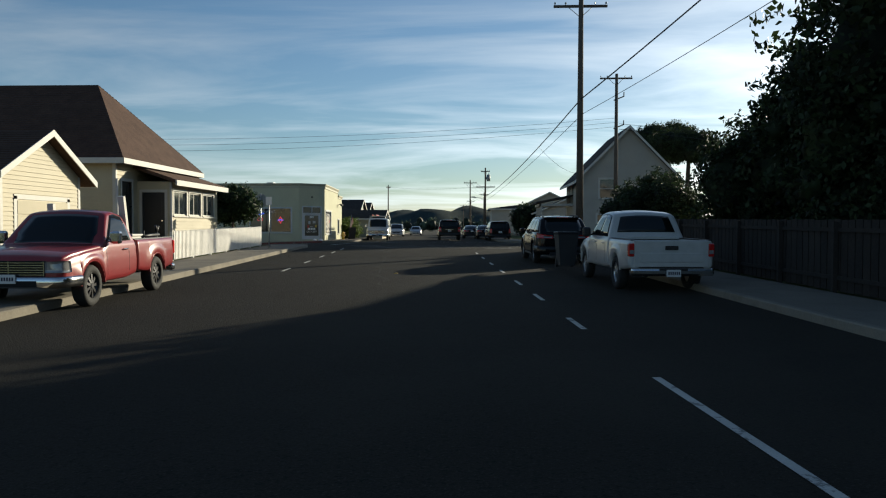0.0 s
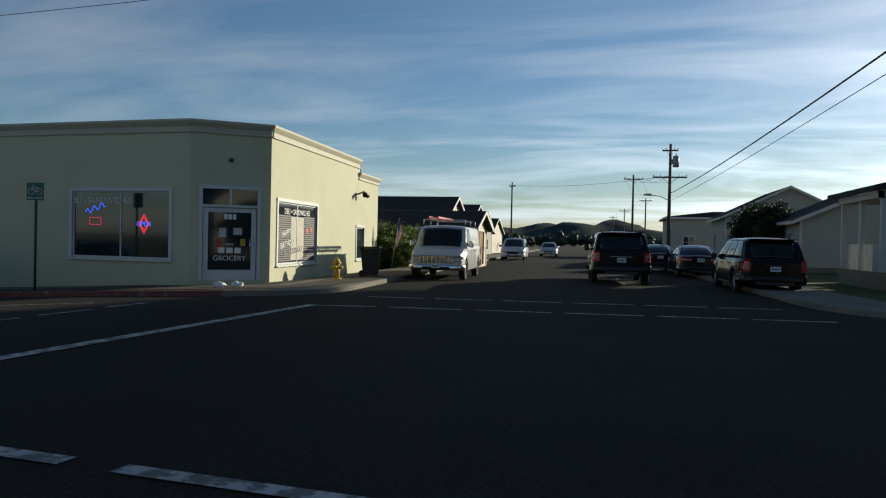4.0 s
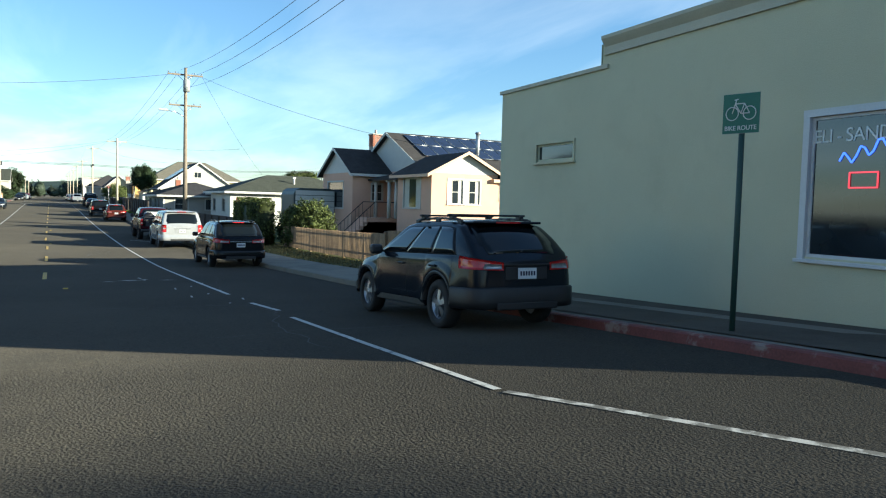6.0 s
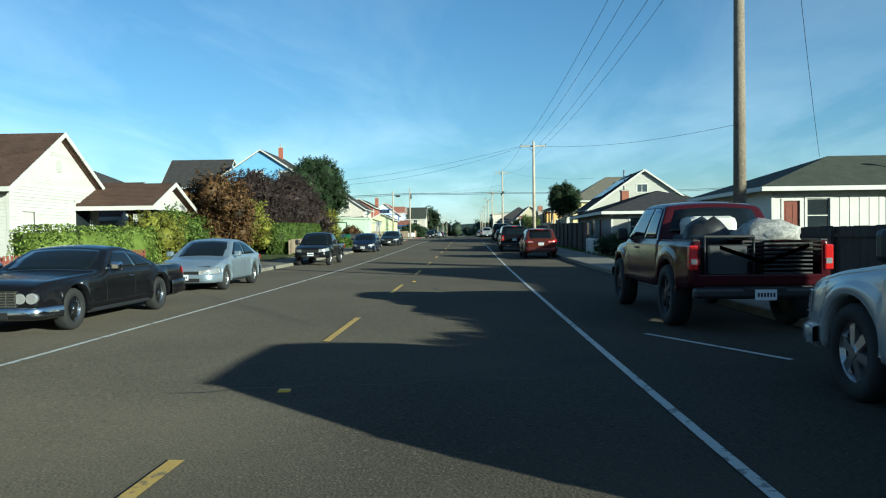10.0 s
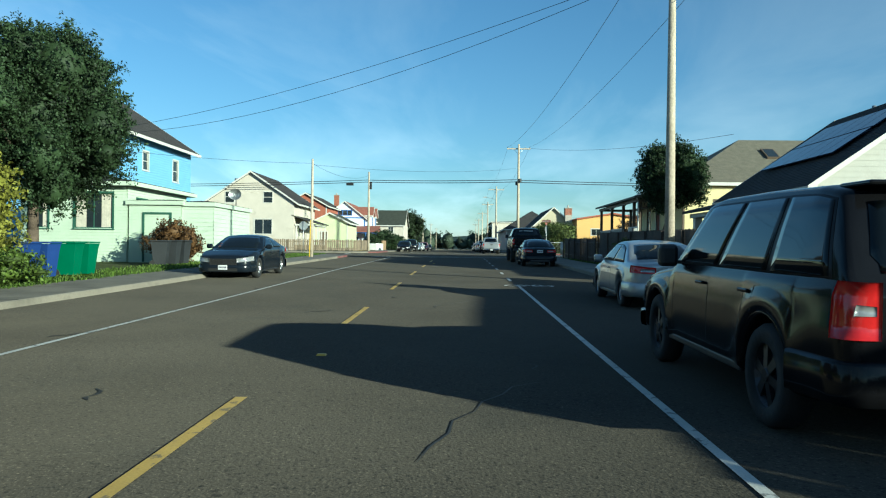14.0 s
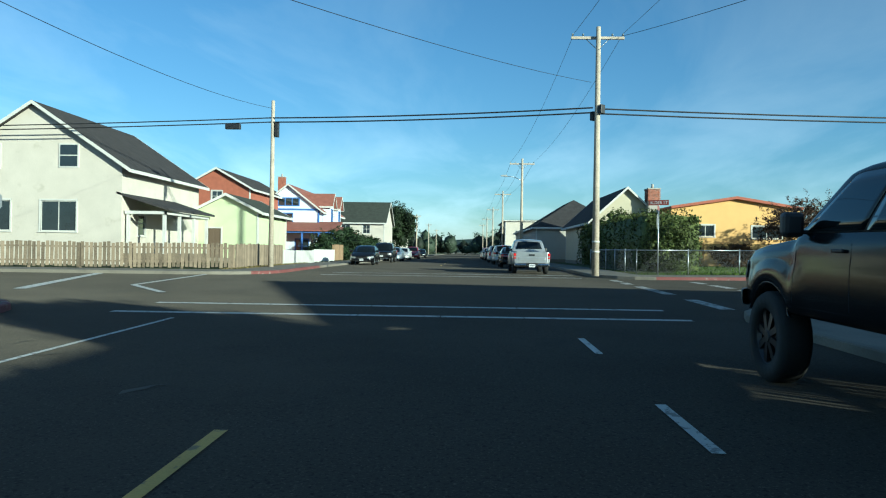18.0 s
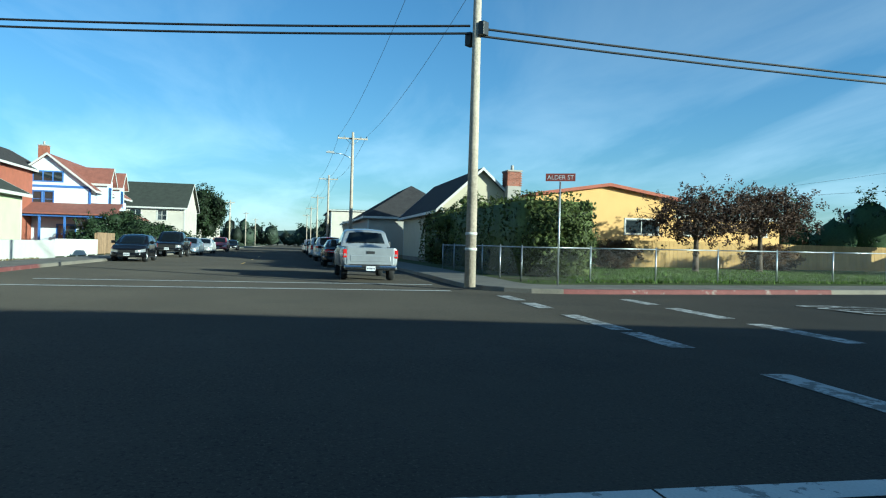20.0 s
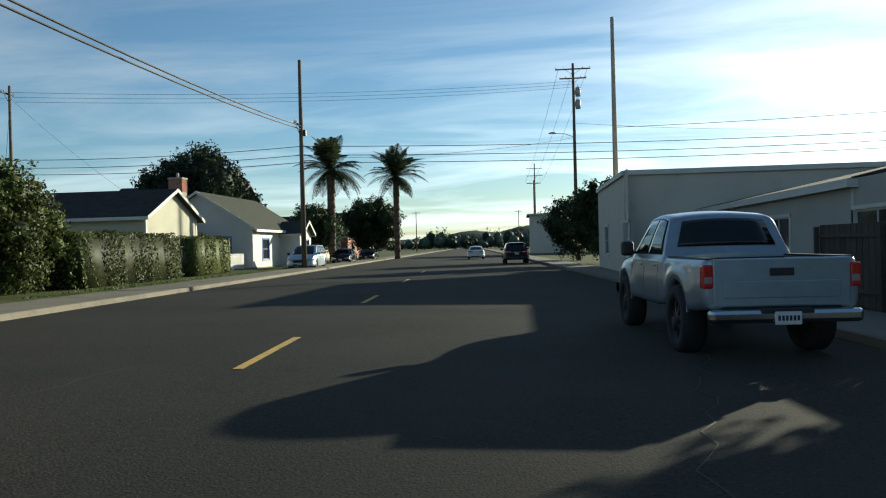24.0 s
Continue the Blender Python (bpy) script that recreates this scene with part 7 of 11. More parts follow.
pc = thing("porch_house", (-156.0, 53.0, 0.12), "cream clapboard house with brown hipped roof and deep shaded porch", "house")
CREAM2 = mat("cream_yellow_siding", (0.6, 0.52, 0.27), 0.65, var=0.07, scale=1.2, fine=30, bump=0.08)
ROOF_TAUPE = mat("taupe_shingle", (0.13, 0.118, 0.09), 0.9, var=0.2, scale=3, fine=18, bump=0.35)
BROWN_TRIM = mat("brown_trim_paint", (0.1, 0.07, 0.045), 0.6, var=0.1)
wing(pc, 3.0, 13.0, 2.5, 17.0, 4.8, 3.25, None, CREAM2, ROOF_TAUPE, {"E": [(1.8, 3.55, 1.95, 3.75, "hung"), (7.5, 9.0, 1.95, 3.75, "hung")], "S": [(1.6, 2.5, 1.9, 3.6, "hung"), (4.0, 4.9, 1.35, 3.5, "door"), (6.6, 7.6, 1.9, 3.6, "hung")], "W": [(2, 3, 1.9, 3.6, "hung"), (8, 9, 1.9, 3.6, "hung")]}, boards=0.2, frame=BROWN_TRIM, trim=WHITE, curtain=True, over=0.4)
bm = B()
for cx, cy in ((13.0, 2.5), (3.0, 2.5)):
    box(bm, cx - 0.06, cy - 0.06, 0.3, cx + 0.06, cy + 0.06, 4.75)
part("corner_board", bm, BROWN_TRIM, pc)
posts_and_roof(pc, 0.3, 12.4, 0.0, 2.42, 1.3, 4.0, [(0.4, 0.1), (4.3, 0.1), (8.0, 0.1), (11.0, 0.1), (12.3, 0.1), (0.4, 2.3)], BROWN_TRIM, ROOF_TAUPE, 0.32, BROWN_TRIM, 0.17)
bm = B()
box(bm, 0.3, -0.02, -0.1, 12.4, 0.0, 0.8)
part("porch_skirting", bm, WHITE, pc)
for k in range(82):
    x = 0.5 + 0.14 * k
    if not 8.1 < x < 9.6:
        bm = B()
        box(bm, x, 0.05, 1.36, x + 0.05, 0.09, 2.15)
        part("baluster", bm, WHITE, pc)
for x0, x1 in ((0.4, 8.0), (9.6, 12.3)):
    bm = B()
    box(bm, x0, 0.02, 2.14, x1, 0.12, 2.22)
    box(bm, x0, 0.03, 1.33, x1, 0.11, 1.39)
    part("rail", bm, WHITE, pc)
for x0, x1, lab in ((8.05, 8.35, 0), (9.3, 9.6, 0)):
    bm = B()
    box(bm, x0, -1.6, 0.0, x1, 0.0, 0.9)
    box(bm, x0, -0.5, 0.9, x1, 0.0, 1.6)
    part("stair_cheek", bm, WHITE, pc)
bm = B()
for k in range(6):
    box(bm, 8.35, -1.6 + 0.27 * k, -0.1, 9.3, 0.0, 0.2 * (k + 1))
part("steps", bm, CONCRETE, pc)
bm = B()
tube(bm, (12.45, -0.15, 4.0), (12.45, 0.0, 3.7), 0.045, None, 8)
tube(bm, (12.45, 0.0, 3.72), (12.45, 0.0, 0.2), 0.045, None, 8)
part("downpipe", bm, WHITE, pc)
# skylight on the east slope
sl, su = Vector((-5.4, 0, 3.25)).normalized(), Vector((3.25, 0, 5.4)).normalized()
a0 = Vector((13.4, 8.3, 4.8)) + sl * 3.3
q = [a0, a0 + Vector((0, 0.8, 0)), a0 + Vector((0, 0.8, 0)) + sl * 1.3, a0 + sl * 1.3]
bm = B()
v = [bm.verts.new(p + su * 0.14) for p in q] + [bm.verts.new(p - su * 0.05) for p in q]
bm.faces.new(v[:4])
for k in range(4):
    bm.faces.new((v[k], v[k + 4], v[(k + 1) % 4 + 4], v[(k + 1) % 4]))
bmesh.ops.recalc_face_normals(bm, faces=bm.faces)
sky_l = part("skylight", bm, BROWN_TRIM, pc)
bm = B()
v = [bm.verts.new(p + su * 0.146) for p in (q[0] + sl * 0.08 + Vector((0, 0.08, 0)), q[1] + sl * 0.08 - Vector((0, 0.08, 0)), q[2] - sl * 0.08 - Vector((0, 0.08, 0)), q[3] - sl * 0.08 + Vector((0, 0.08, 0)))]
bm.faces.new(v)
part("pane", bm, GLASS, sky_l)

# ---- south side of the second street ----
wh = house("white_clapboard_house", -84.2, 14.5, 6.6, 11.1, 3.45, 2.15, "white clapboard house with brown gable roof and red porch posts", WHITE, ROOF_BROWN, "y", base=-0.6, boards=0.13, over=0.5,
           wins={"N": [(4.6, 6.0, 1.5, 2.9, "plain"), (0.8, 1.6, 0.5, 2.4, "door", WHITE)], "E": [(7.5, 8.6, 1.4, 2.7, "hung"), (2, 3.2, 1.4, 2.7, "hung")]})
bm = B()
for k in range(7):
    box(bm, 3.1, 11.1, 4.15 + 0.07 * k, 3.5, 11.16, 4.19 + 0.07 * k)
box(bm, 3.05, 11.1, 4.1, 3.55, 11.13, 4.68)
part("gable_vent", bm, WHITE, wh)
bm = B()
box(bm, -2.6, 11.3, -0.5, 1.6, 14.2, 0.45)
part("porch_floor", bm, CONCRETE, wh)
for px, py in ((-2.4, 14.0), (1.4, 14.0), (-2.4, 11.5), (-0.5, 14.0)):
    bm = B()
    for dx in (-0.13, 0.13):
        box(bm, px + dx - 0.04, py - 0.04, 0.45, px + dx + 0.04, py + 0.04, 2.75)
    for z in (0.5, 1.25, 2.0):
        tube(bm, (px - 0.13, py, z), (px + 0.13, py, z + 0.6), 0.022, None, 5)
        tube(bm, (px + 0.13, py, z), (px - 0.13, py, z + 0.6), 0.022, None, 5)
    part("trellis_post", bm, WOOD_RED, wh)
gable_roof(wh, -2.7, 1.7, 11.4, 14.2, 2.75, 3.75, "y", 0.35, ROOF_BROWN, WHITE)
wall(wh, (1.7, 14.2), (-2.7, 14.2), 2.6, 2.76, WHITE, (), 0.13, (2.2, 3.7), name="gable_wall")
house("white_rear_wing", -92.0, 16.0, 4.6, 9.0, 2.6, 1.6, "white clapboard wing with gable roof", WHITE, ROOF_BROWN, "y", base=-0.6, boards=0.13, wins={"N": [(1.4, 2.6, 0.9, 2.1, "hung")]})
dh = house("dark_roofed_house", -113.0, 8.0, 15.0, 11.0, 3.4, 3.0, "house with broad dark hipped roof and solar panels", GREY_WALL, ROOF_DARK, "x", roof="hip", over=0.6, wins={"E": [(2, 3.5, 1, 2.3), (6, 7.5, 1, 2.3)], "N": [(3, 4.5, 1, 2.3), (9, 10.5, 1, 2.3)]})
sd, ud = Vector((1, 0, -0.49)).normalized(), Vector((0.49, 0, 1)).normalized()
for i in range(2):
    for j in range(4):
        a0 = Vector((10.0, 3.6 + 1.05 * j, 6.15)) + sd * (0.3 + 1.75 * i) + ud * 0.2
        q = [a0, a0 + sd * 1.65, a0 + sd * 1.65 + Vector((0, 1, 0)), a0 + Vector((0, 1, 0))]
        bm = B()
        v = [bm.verts.new(p) for p in q] + [bm.verts.new(p - ud * 0.05) for p in q]
        bm.faces.new(v[:4])
        for k in range(4):
            bm.faces.new((v[k], v[k + 4], v[(k + 1) % 4 + 4], v[(k + 1) % 4]))
        bmesh.ops.recalc_face_normals(bm, faces=bm.faces)
        part("solar_panel", bm, SOLAR, dh)
bh = thing("blue_house", (-151.0, 11.6, 0.1), "bright blue two-storey house with white trim and steep roof", "house")
wing(bh, 0.0, 11.2, 0.0, 11.8, 7.4, 3.85, "x", SKY_BLUE, ROOF_DARK, {"N": [(3.4, 4.2, 5.3, 6.4, "hung"), (8.0, 8.9, 5.0, 6.4, "hung")]}, boards=0.15, over=0.6)
wing(bh, 2.0, 9.0, -7.0, 0.5, 7.4, 3.3, "y", SKY_BLUE, ROOF_DARK, {"E": [(2, 3, 5.2, 6.5, "hung")]}, boards=0.0, over=0.5)
for s_ in (4.9, 8.2):
    bm = B()
    box(bm, 11.2, s_ - 0.16, 7.05, 11.25, s_ + 1.36, 8.75)
    wnd = part("window", bm, WHITE, bh)
    bm = B()
    box(bm, 11.25, s_, 7.2, 11.262, s_ + 1.2, 7.84)
    box(bm, 11.25, s_, 7.92, 11.262, s_ + 1.2, 8.56)
    part("pane", bm, GLASS, wnd)
chimney(bh, 3.6, 6.4, 10.4, 12.4, 0.5, 0.5, BRICK_RED, bricks=False)
wing(bh, 9.5, 17.0, 10.0, 15.1, 3.75, 0.6, None, MINT, ROOF_DARK, {"E": [(2.6, 4.4, 1.55, 3.2, "slider"), (0.4, 1.3, 1.55, 3.2, "hung")], "N": [(1, 2.2, 1.5, 3.0, "hung")]}, boards=0.15, frame=GREEN_TRIM, trim=MINT, curtain=True)
shed = thing("mint_shed", (-139.0, 26.8, -0.02), "mint-white clapboard shed with green door trim", "shed")
wing(shed, 0.0, 5.0, 0.0, 2.5, 3.0, 0.12, None, MINT, ROOF_DARK, {}, boards=0.15, trim=MINT, over=0.12)
door(shed, (5.02, 0), (5.02, 2.5), (0.75, 1.95, 0.1, 2.35), WHITE, GREEN_TRIM)
wing(shed, -1.0, 4.9, 2.52, 4.0, 2.95, 0.1, None, MINT, ROOF_DARK, {}, boards=0.2, trim=MINT, over=0.1)
w2 = thing("satellite_dish", (-138.2, 30.6, 3.1), "grey satellite dish on the shed roof", "satellite dish")
bm = B()
rings = [[bm.verts.new((0.02 + 0.5 * r * r * 0.35, 0.34 * r * math.cos(2 * math.pi * k / 16), 0.5 + 0.3 * r * math.sin(2 * math.pi * k / 16))) for k in range(16)] for r in (0.15, 0.55, 1.0)]
for i in range(2):
    for k in range(16):
        bm.faces.new((rings[i][k], rings[i][(k + 1) % 16], rings[i + 1][(k + 1) % 16], rings[i + 1][k]))
bm.faces.new(rings[0])
part("reflector", bm, STEEL, w2)
bm = B()
tube(bm, (0, 0, -0.1), (0, 0, 0.55), 0.03)
tube(bm, (0, 0, 0.3), (0.5, 0, 0.5), 0.02)
part("mast", bm, STEEL, w2)

w2h = thing("old_white_house", (-193.0, 14.1, 0.52), "weathered off-white gabled house with peeling paint and a side porch", "house")
wing(w2h, 0.0, 11.5, 0.0, 9.7, 5.4, 3.25, "x", OFFWHITE, ROOF_DARK, {"E": [(1.6, 3.55, 1.75, 3.4, "slider"), (5.25, 7.2, 1.75, 3.4, "slider"), (2.0, 2.9, 5.3 - 0.15, 6.3 - 0.9 + 0.0, "hung")], "N": [(2, 3, 1.6, 3.0, "hung")]}, over=0.6)
for s_ in (2.0, 6.3):
    bm = B()
    box(bm, 11.5, s_ - 0.08, 5.2, 11.54, s_ + 1.03, 6.52)
    wnd = part("window", bm, WHITE, w2h)
    bm = B()
    box(bm, 11.54, s_, 5.28, 11.555, s_ + 0.95, 5.84)
    box(bm, 11.54, s_, 5.9, 11.555, s_ + 0.95, 6.44)
    part("pane", bm, GLASS, wnd)
wing(w2h, 1.0, 10.9, -6.0, 0.0, 3.1, 1.3, None, OFFWHITE, ROOF_DARK, {"E": [(2.9, 4.9, 1.75, 3.0, "slider"), (0.6, 1.9, 1.75, 3.0, "slider")]})
posts_and_roof(w2h, 4.5, 11.2, 9.7, 12.0, 0.6, 3.05, [(4.6, 11.9), (6.8, 11.9), (9.0, 11.9), (11.1, 11.9), (11.1, 9.9)], WHITE, ROOF_DARK, 0.45, WHITE, 0.16, "y+")
bm = B()
tube(bm, (6.0, 1.5, 6.0), (6.0, 1.5, 8.3), 0.16, None, 10)
tube(bm, (6.0, 1.5, 8.2), (6.0, 1.5, 8.45), 0.24, 0.2, 10)
part("flue", bm, STEEL, w2h)
house("pale_green_garage", -201.0, 23.6, 8.0, 4.4, 3.5, 1.1, "pale green garage with grey gable roof", PALE_GREEN, ROOF_GREEN, "x", wins={"E": [(0.9, 1.8, 0.2, 2.3, "door", BROWN_TRIM)]}, category="garage")
house("brick_red_house", -226.0, 15.4, 14.0, 6.4, 6.7, 1.8, "tall brick-red house with dark gable roof", BRICK_RED, ROOF_DARK, "x", wins={"E": [(2.7, 3.7, 5.4, 6.4)]})
VICT = mat("pale_blue_white_siding", (0.62, 0.68, 0.74), 0.7, var=0.07, scale=1.2, fine=25, bump=0.1)
ROOF_RED = mat("red_brown_shingle", (0.22, 0.085, 0.06), 0.9, var=0.2, scale=3, fine=18, bump=0.35)
vb = thing("blue_victorian_house", (-236.5, 19.6, gz(-230, 22) - 0.35), "pale blue two-storey house with red-brown roofs and blue porch", "house")
wing(vb, 0.0, 14.0, 0.0, 6.7, 5.7, 2.6, "x", VICT, ROOF_RED, {"E": [(2.2, 2.9, 3.9, 5.2, "hung"), (3.1, 3.8, 3.9, 5.2, "hung"), (0.9, 1.8, 0.9, 2.4, "hung"), (4.2, 5.6, 0.9, 2.4, "hung")], "N": [(2, 3, 4, 5.4, "hung"), (6, 7, 4, 5.4, "hung"), (2, 3, 1, 2.4, "hung"), (6, 7, 1, 2.4, "hung")]}, boards=0.16, frame=BLUE_TRIM, trim=WHITE, over=0.55)
for cx, cy in ((14.0, 0.0), (14.0, 6.7)):
    bm = B()
    box(bm, cx - 0.08, cy - 0.08, 0.2, cx + 0.08, cy + 0.08, 5.6)
    part("corner_board", bm, BLUE_TRIM, vb)
bm = B()
box(bm, 14.0, -0.2, 5.55, 14.06, 6.9, 5.75)
part("frieze_board", bm, BLUE_TRIM, vb)
bm = B()
box(bm, 14.0, 2.2, 6.0, 14.05, 4.6, 6.95)
wnd = part("attic_window", bm, BLUE_TRIM, vb)
for k in range(3):
    bm = B()
    box(bm, 14.05, 2.3 + 0.77 * k, 6.1, 14.062, 2.95 + 0.77 * k, 6.85)
    part("pane", bm, GLASS, wnd)
for dx in (5.2, 10.0):
    wing(vb, dx, dx + 2.0, 4.6, 7.6, 6.35, 1.15, "y", VICT, ROOF_RED, {"N": [(0.55, 1.45, 4.4, 5.8, "hung")]}, frame=BLUE_TRIM, trim=WHITE, over=0.3)
posts_and_roof(vb, 14.06, 16.4, -0.4, 9.0, 0.7, 3.35, [(16.3, -0.3), (16.3, 1.6), (16.3, 3.5), (16.3, 5.4), (16.3, 7.2), (16.3, 8.9)], BLUE_TRIM, ROOF_RED, 0.5, BLUE_TRIM, 0.16, "x+")
posts_and_roof(vb, 2.0, 14.0, 7.65, 9.0, 0.7, 3.35, [(13.0, 8.9), (10.0, 8.9), (7.0, 8.9), (4.0, 8.9)], BLUE_TRIM, ROOF_RED, 0.4, BLUE_TRIM, 0.16, "y+")
chimney(vb, 6.0, 0.6, 6.4, 9.9, 0.8, 0.8, bricks=False)
gw = house("grey_white_house", -256.0, 21.0, 11.0, 10.0, 4.9, 3.0, "pale house with broad grey roof and a railed balcony", OFFWHITE, ROOF_GREEN, "y", wins={"E": [(1.5, 3, 2.9, 4.5), (4, 5.2, 2.6, 4.5), (7, 8, 3.3, 4.5), (2, 3, 0.6, 1.9)]})
bm = B()
box(bm, 11.0, 0.6, 2.3, 12.5, 6.2, 2.45, 0.01)
part("balcony_floor", bm, WHITE, gw)
bm = B()
box(bm, 12.42, 0.6, 3.3, 12.5, 6.2, 3.38, 0.01)
part("hand_rail", bm, WHITE, gw)
for k in range(20):
    bm = B()
    box(bm, 12.44, 0.62 + 0.29 * k, 2.45, 12.48, 0.66 + 0.29 * k, 3.3)
    part("baluster", bm, WHITE, gw)
for y in (0.65, 6.1):
    bm = B()
    box(bm, 12.38, y - 0.06, -0.6, 12.5, y + 0.06, 3.3)
    part("post", bm, WHITE, gw)
house("white_flats", -300.0, 16.0, 22.0, 14.0, 8.4, 0.5, "white flat-roofed apartment block far along the street", OFFWHITE, ROOF_GREEN, "x", roof="hip", wins={"E": [(1.5, 3, 1, 2.4), (5, 6.5, 1, 2.4), (9, 10.5, 1, 2.4), (1.5, 3, 4, 5.4), (5, 6.5, 4, 5.4), (9, 10.5, 4, 5.4)]}, category="apartment block")
# north side beyond the junction
oh = thing("apricot_house", (-211.0, 57.8, 0.58), "apricot stucco house with red tiled coping", "house")
wing(oh, 0.0, 13.0, 0.0, 9.5, 4.4, 0.75, "x", ORANGE, TILE_RED, {"E": [(1.9, 3.2, 2.3, 3.15, "slider"), (6.0, 8.2, 2.2, 3.1, "slider")]}, over=0.1, trim=TILE_RED)
wing(oh, 2.0, 12.9, 9.5, 17.0, 3.5, 0.1, None, ORANGE, WHITE, {"E": [(0.6, 2.0, 2.2, 3.0, "slider"), (5.5, 6.5, 2.3, 3.0, "slider")]}, over=0.15)
rh = house("chimney_house", -216.0, 52.4, 15.6, 5.2, 3.6, 2.4, "cream house with dark roof and brick chimney behind the hedge", CREAM, ROOF_DARK, "x", wins={"E": [(2, 3, 3.3, 3.35)]})
chimney(rh, 15.9, 4.5, 0.0, 5.9, 1.2, 0.9)
house("dark_roof_house", -238.0, 49.8, 18.0, 9.0, 3.6, 3.2, "house with broad dark roof", GREY_WALL, ROOF_DARK, "x", roof="hip")
house("dark_roof_house", -262.0, 50.5, 16.0, 9.0, 4.0, 2.2, "house with dark roof further along", GREY_WALL, ROOF_DARK, "x", roof="hip")
house("white_block", -320.0, 50.5, 26.0, 12.0, 7.5, 0.4, "white flat-roofed block far along the street", OFFWHITE, ROOF_GREEN, "x", roof="hip", wins={"E": [(2, 3.4, 4, 5.4), (6, 7.4, 4, 5.4)], "S": [(2, 4, 4, 5.4), (8, 10, 4, 5.4), (14, 16, 4, 5.4)]}, category="apartment block")
# third street, west side
gg = thing("old_garage", (-194.3, 82.2, 0.55), "weathered beige garage with hipped roof and wooden doors", "garage")
wing(gg, 0.0, 12.3, 0.0, 5.6, 3.5, 1.1, None, BEIGE, ROOF_DARK, {"S": [(3.9, 5.2, 2.15, 2.65, "plain")]}, over=0.2, trim=WOOD_GREY)
for k in range(12):
    bm = B()
    y = 0.25 + 0.42 * k
    zt = 2.75 - (0.0 if k % 5 else 0.06)
    slab(bm, [(y, 0.0 + 0.02 * (k % 3)), (y + 0.4, 0.03 * (k % 2)), (y + 0.4, zt), (y, zt - 0.02)], 12.31, 12.36 + 0.01 * (k % 2), 0)
    part("door_board", bm, WOOD_GREY, gg)
bm = B()
box(bm, 12.3, 0.0, 2.75, 12.4, 5.6, 3.0)
box(bm, 12.3, 0.0, 3.1, 12.34, 5.6, 3.35)
part("door_rail", bm, WOOD_GREY, gg)
bm = B()
box(bm, 12.2, -0.06, 0.0, 12.42, 0.26, 3.4)
part("corner_post", bm, WOOD_GREY, gg)
g1 = house("beige_gable_house", -200.0, 104.2, 14.7, 6.2, 3.4, 1.5, "beige house with lit gable end and dark roof", BEIGE, ROOF_DARK, "x", base=0.55, wins={"E": [(1.8, 2.9, 0.9, 2.2)], "S": [(9.5, 11.0, 1.0, 2.2, "slider"), (3, 4.4, 1, 2.2, "slider")]})
g2 = house("white_blue_house", -192.0, 117.0, 7.8, 11.0, 3.1, 2.5, "white house with blue window trim and brick chimney", WHITE, ROOF_GREEN, "y", base=0.5, win_frame=BLUE_TRIM, wins={"S": [(4.6, 6.2, 0.8, 2.4, "hung")], "E": [(2.0, 3.4, 0.8, 2.3, "hung"), (6.5, 8.0, 0.8, 2.3, "hung")]})
chimney(g2, 2.6, -0.4, 0.0, 6.6, 1.0, 0.8)
wing(g2, 7.8, 9.4, 6.0, 9.0, 2.7, 0.9, "x", WHITE, ROOF_GREEN, {"E": [(0.6, 2.4, 0.9, 2.2, "hung")]}, frame=BLUE_TRIM, over=0.25)
house("grey_house", -203.0, 130.0, 12.0, 8.0, 5.2, 2.2, "grey two-storey house behind", GREY_WALL, ROOF_DARK, "x", wins={"E": [(3, 4, 3.4, 4.6)]})
house("far_house", -196.0, 146.0, 9.0, 8.0, 3.0, 2.0, "dark-roofed house behind the palms", CREAM, ROOF_DARK, "x", wins={"E": [(2, 3.2, 0.9, 2.2), (5, 6.2, 0.9, 2.2)]})
house("far_house", -198.0, 162.0, 10.0, 8.0, 3.0, 2.4, "brown house further along", BRICK_RED, ROOF_DARK, "x", wins={"E": [(2, 3.2, 0.9, 2.2), (5, 6.2, 0.9, 2.2)]})
house("far_house", -200.0, 180.0, 10.0, 9.0, 5.0, 2.0, "pale house far along the third street", OFFWHITE, ROOF_DARK, "x", wins={"E": [(2, 3.2, 0.9, 2.2), (5, 6.2, 3.4, 4.6)]})
# third street, east side
house("dark_shed_building", -158.0, 84.0, 15.0, 14.0, 2.9, 1.5, "long dark-roofed building in shade", GREY_WALL, ROOF_DARK, "x", roof="hip", over=0.2, wins={"W": [(2, 4, 1.0, 2.2, "slider"), (8, 10, 1.0, 2.2, "slider"), (14, 16, 1, 2.2, "slider")], "S": [(3, 5, 1, 2.2, "slider")]}, category="building")
house("white_flat_building", -161.0, 98.6, 16.0, 10.5, 4.6, 0.15, "long white flat-roofed building with chimneys", OFFWHITE, WHITE, "x", roof="hip", over=0.1, wins={"W": [(3, 4.5, 1, 2.4), (10, 11.5, 1, 2.4)], "S": [(2, 4, 1, 2.4)]}, category="building")
house("far_flat_house", -164.0, 176.0, 12.0, 10.0, 6.0, 0.3, "pale flat-roofed house far along the third street", OFFWHITE, ROOF_DARK, "x", roof="hip", wins={"W": [(2, 3, 3.4, 4.6), (6, 7, 3.4, 4.6)], "S": [(2, 3, 3.4, 4.6)]})

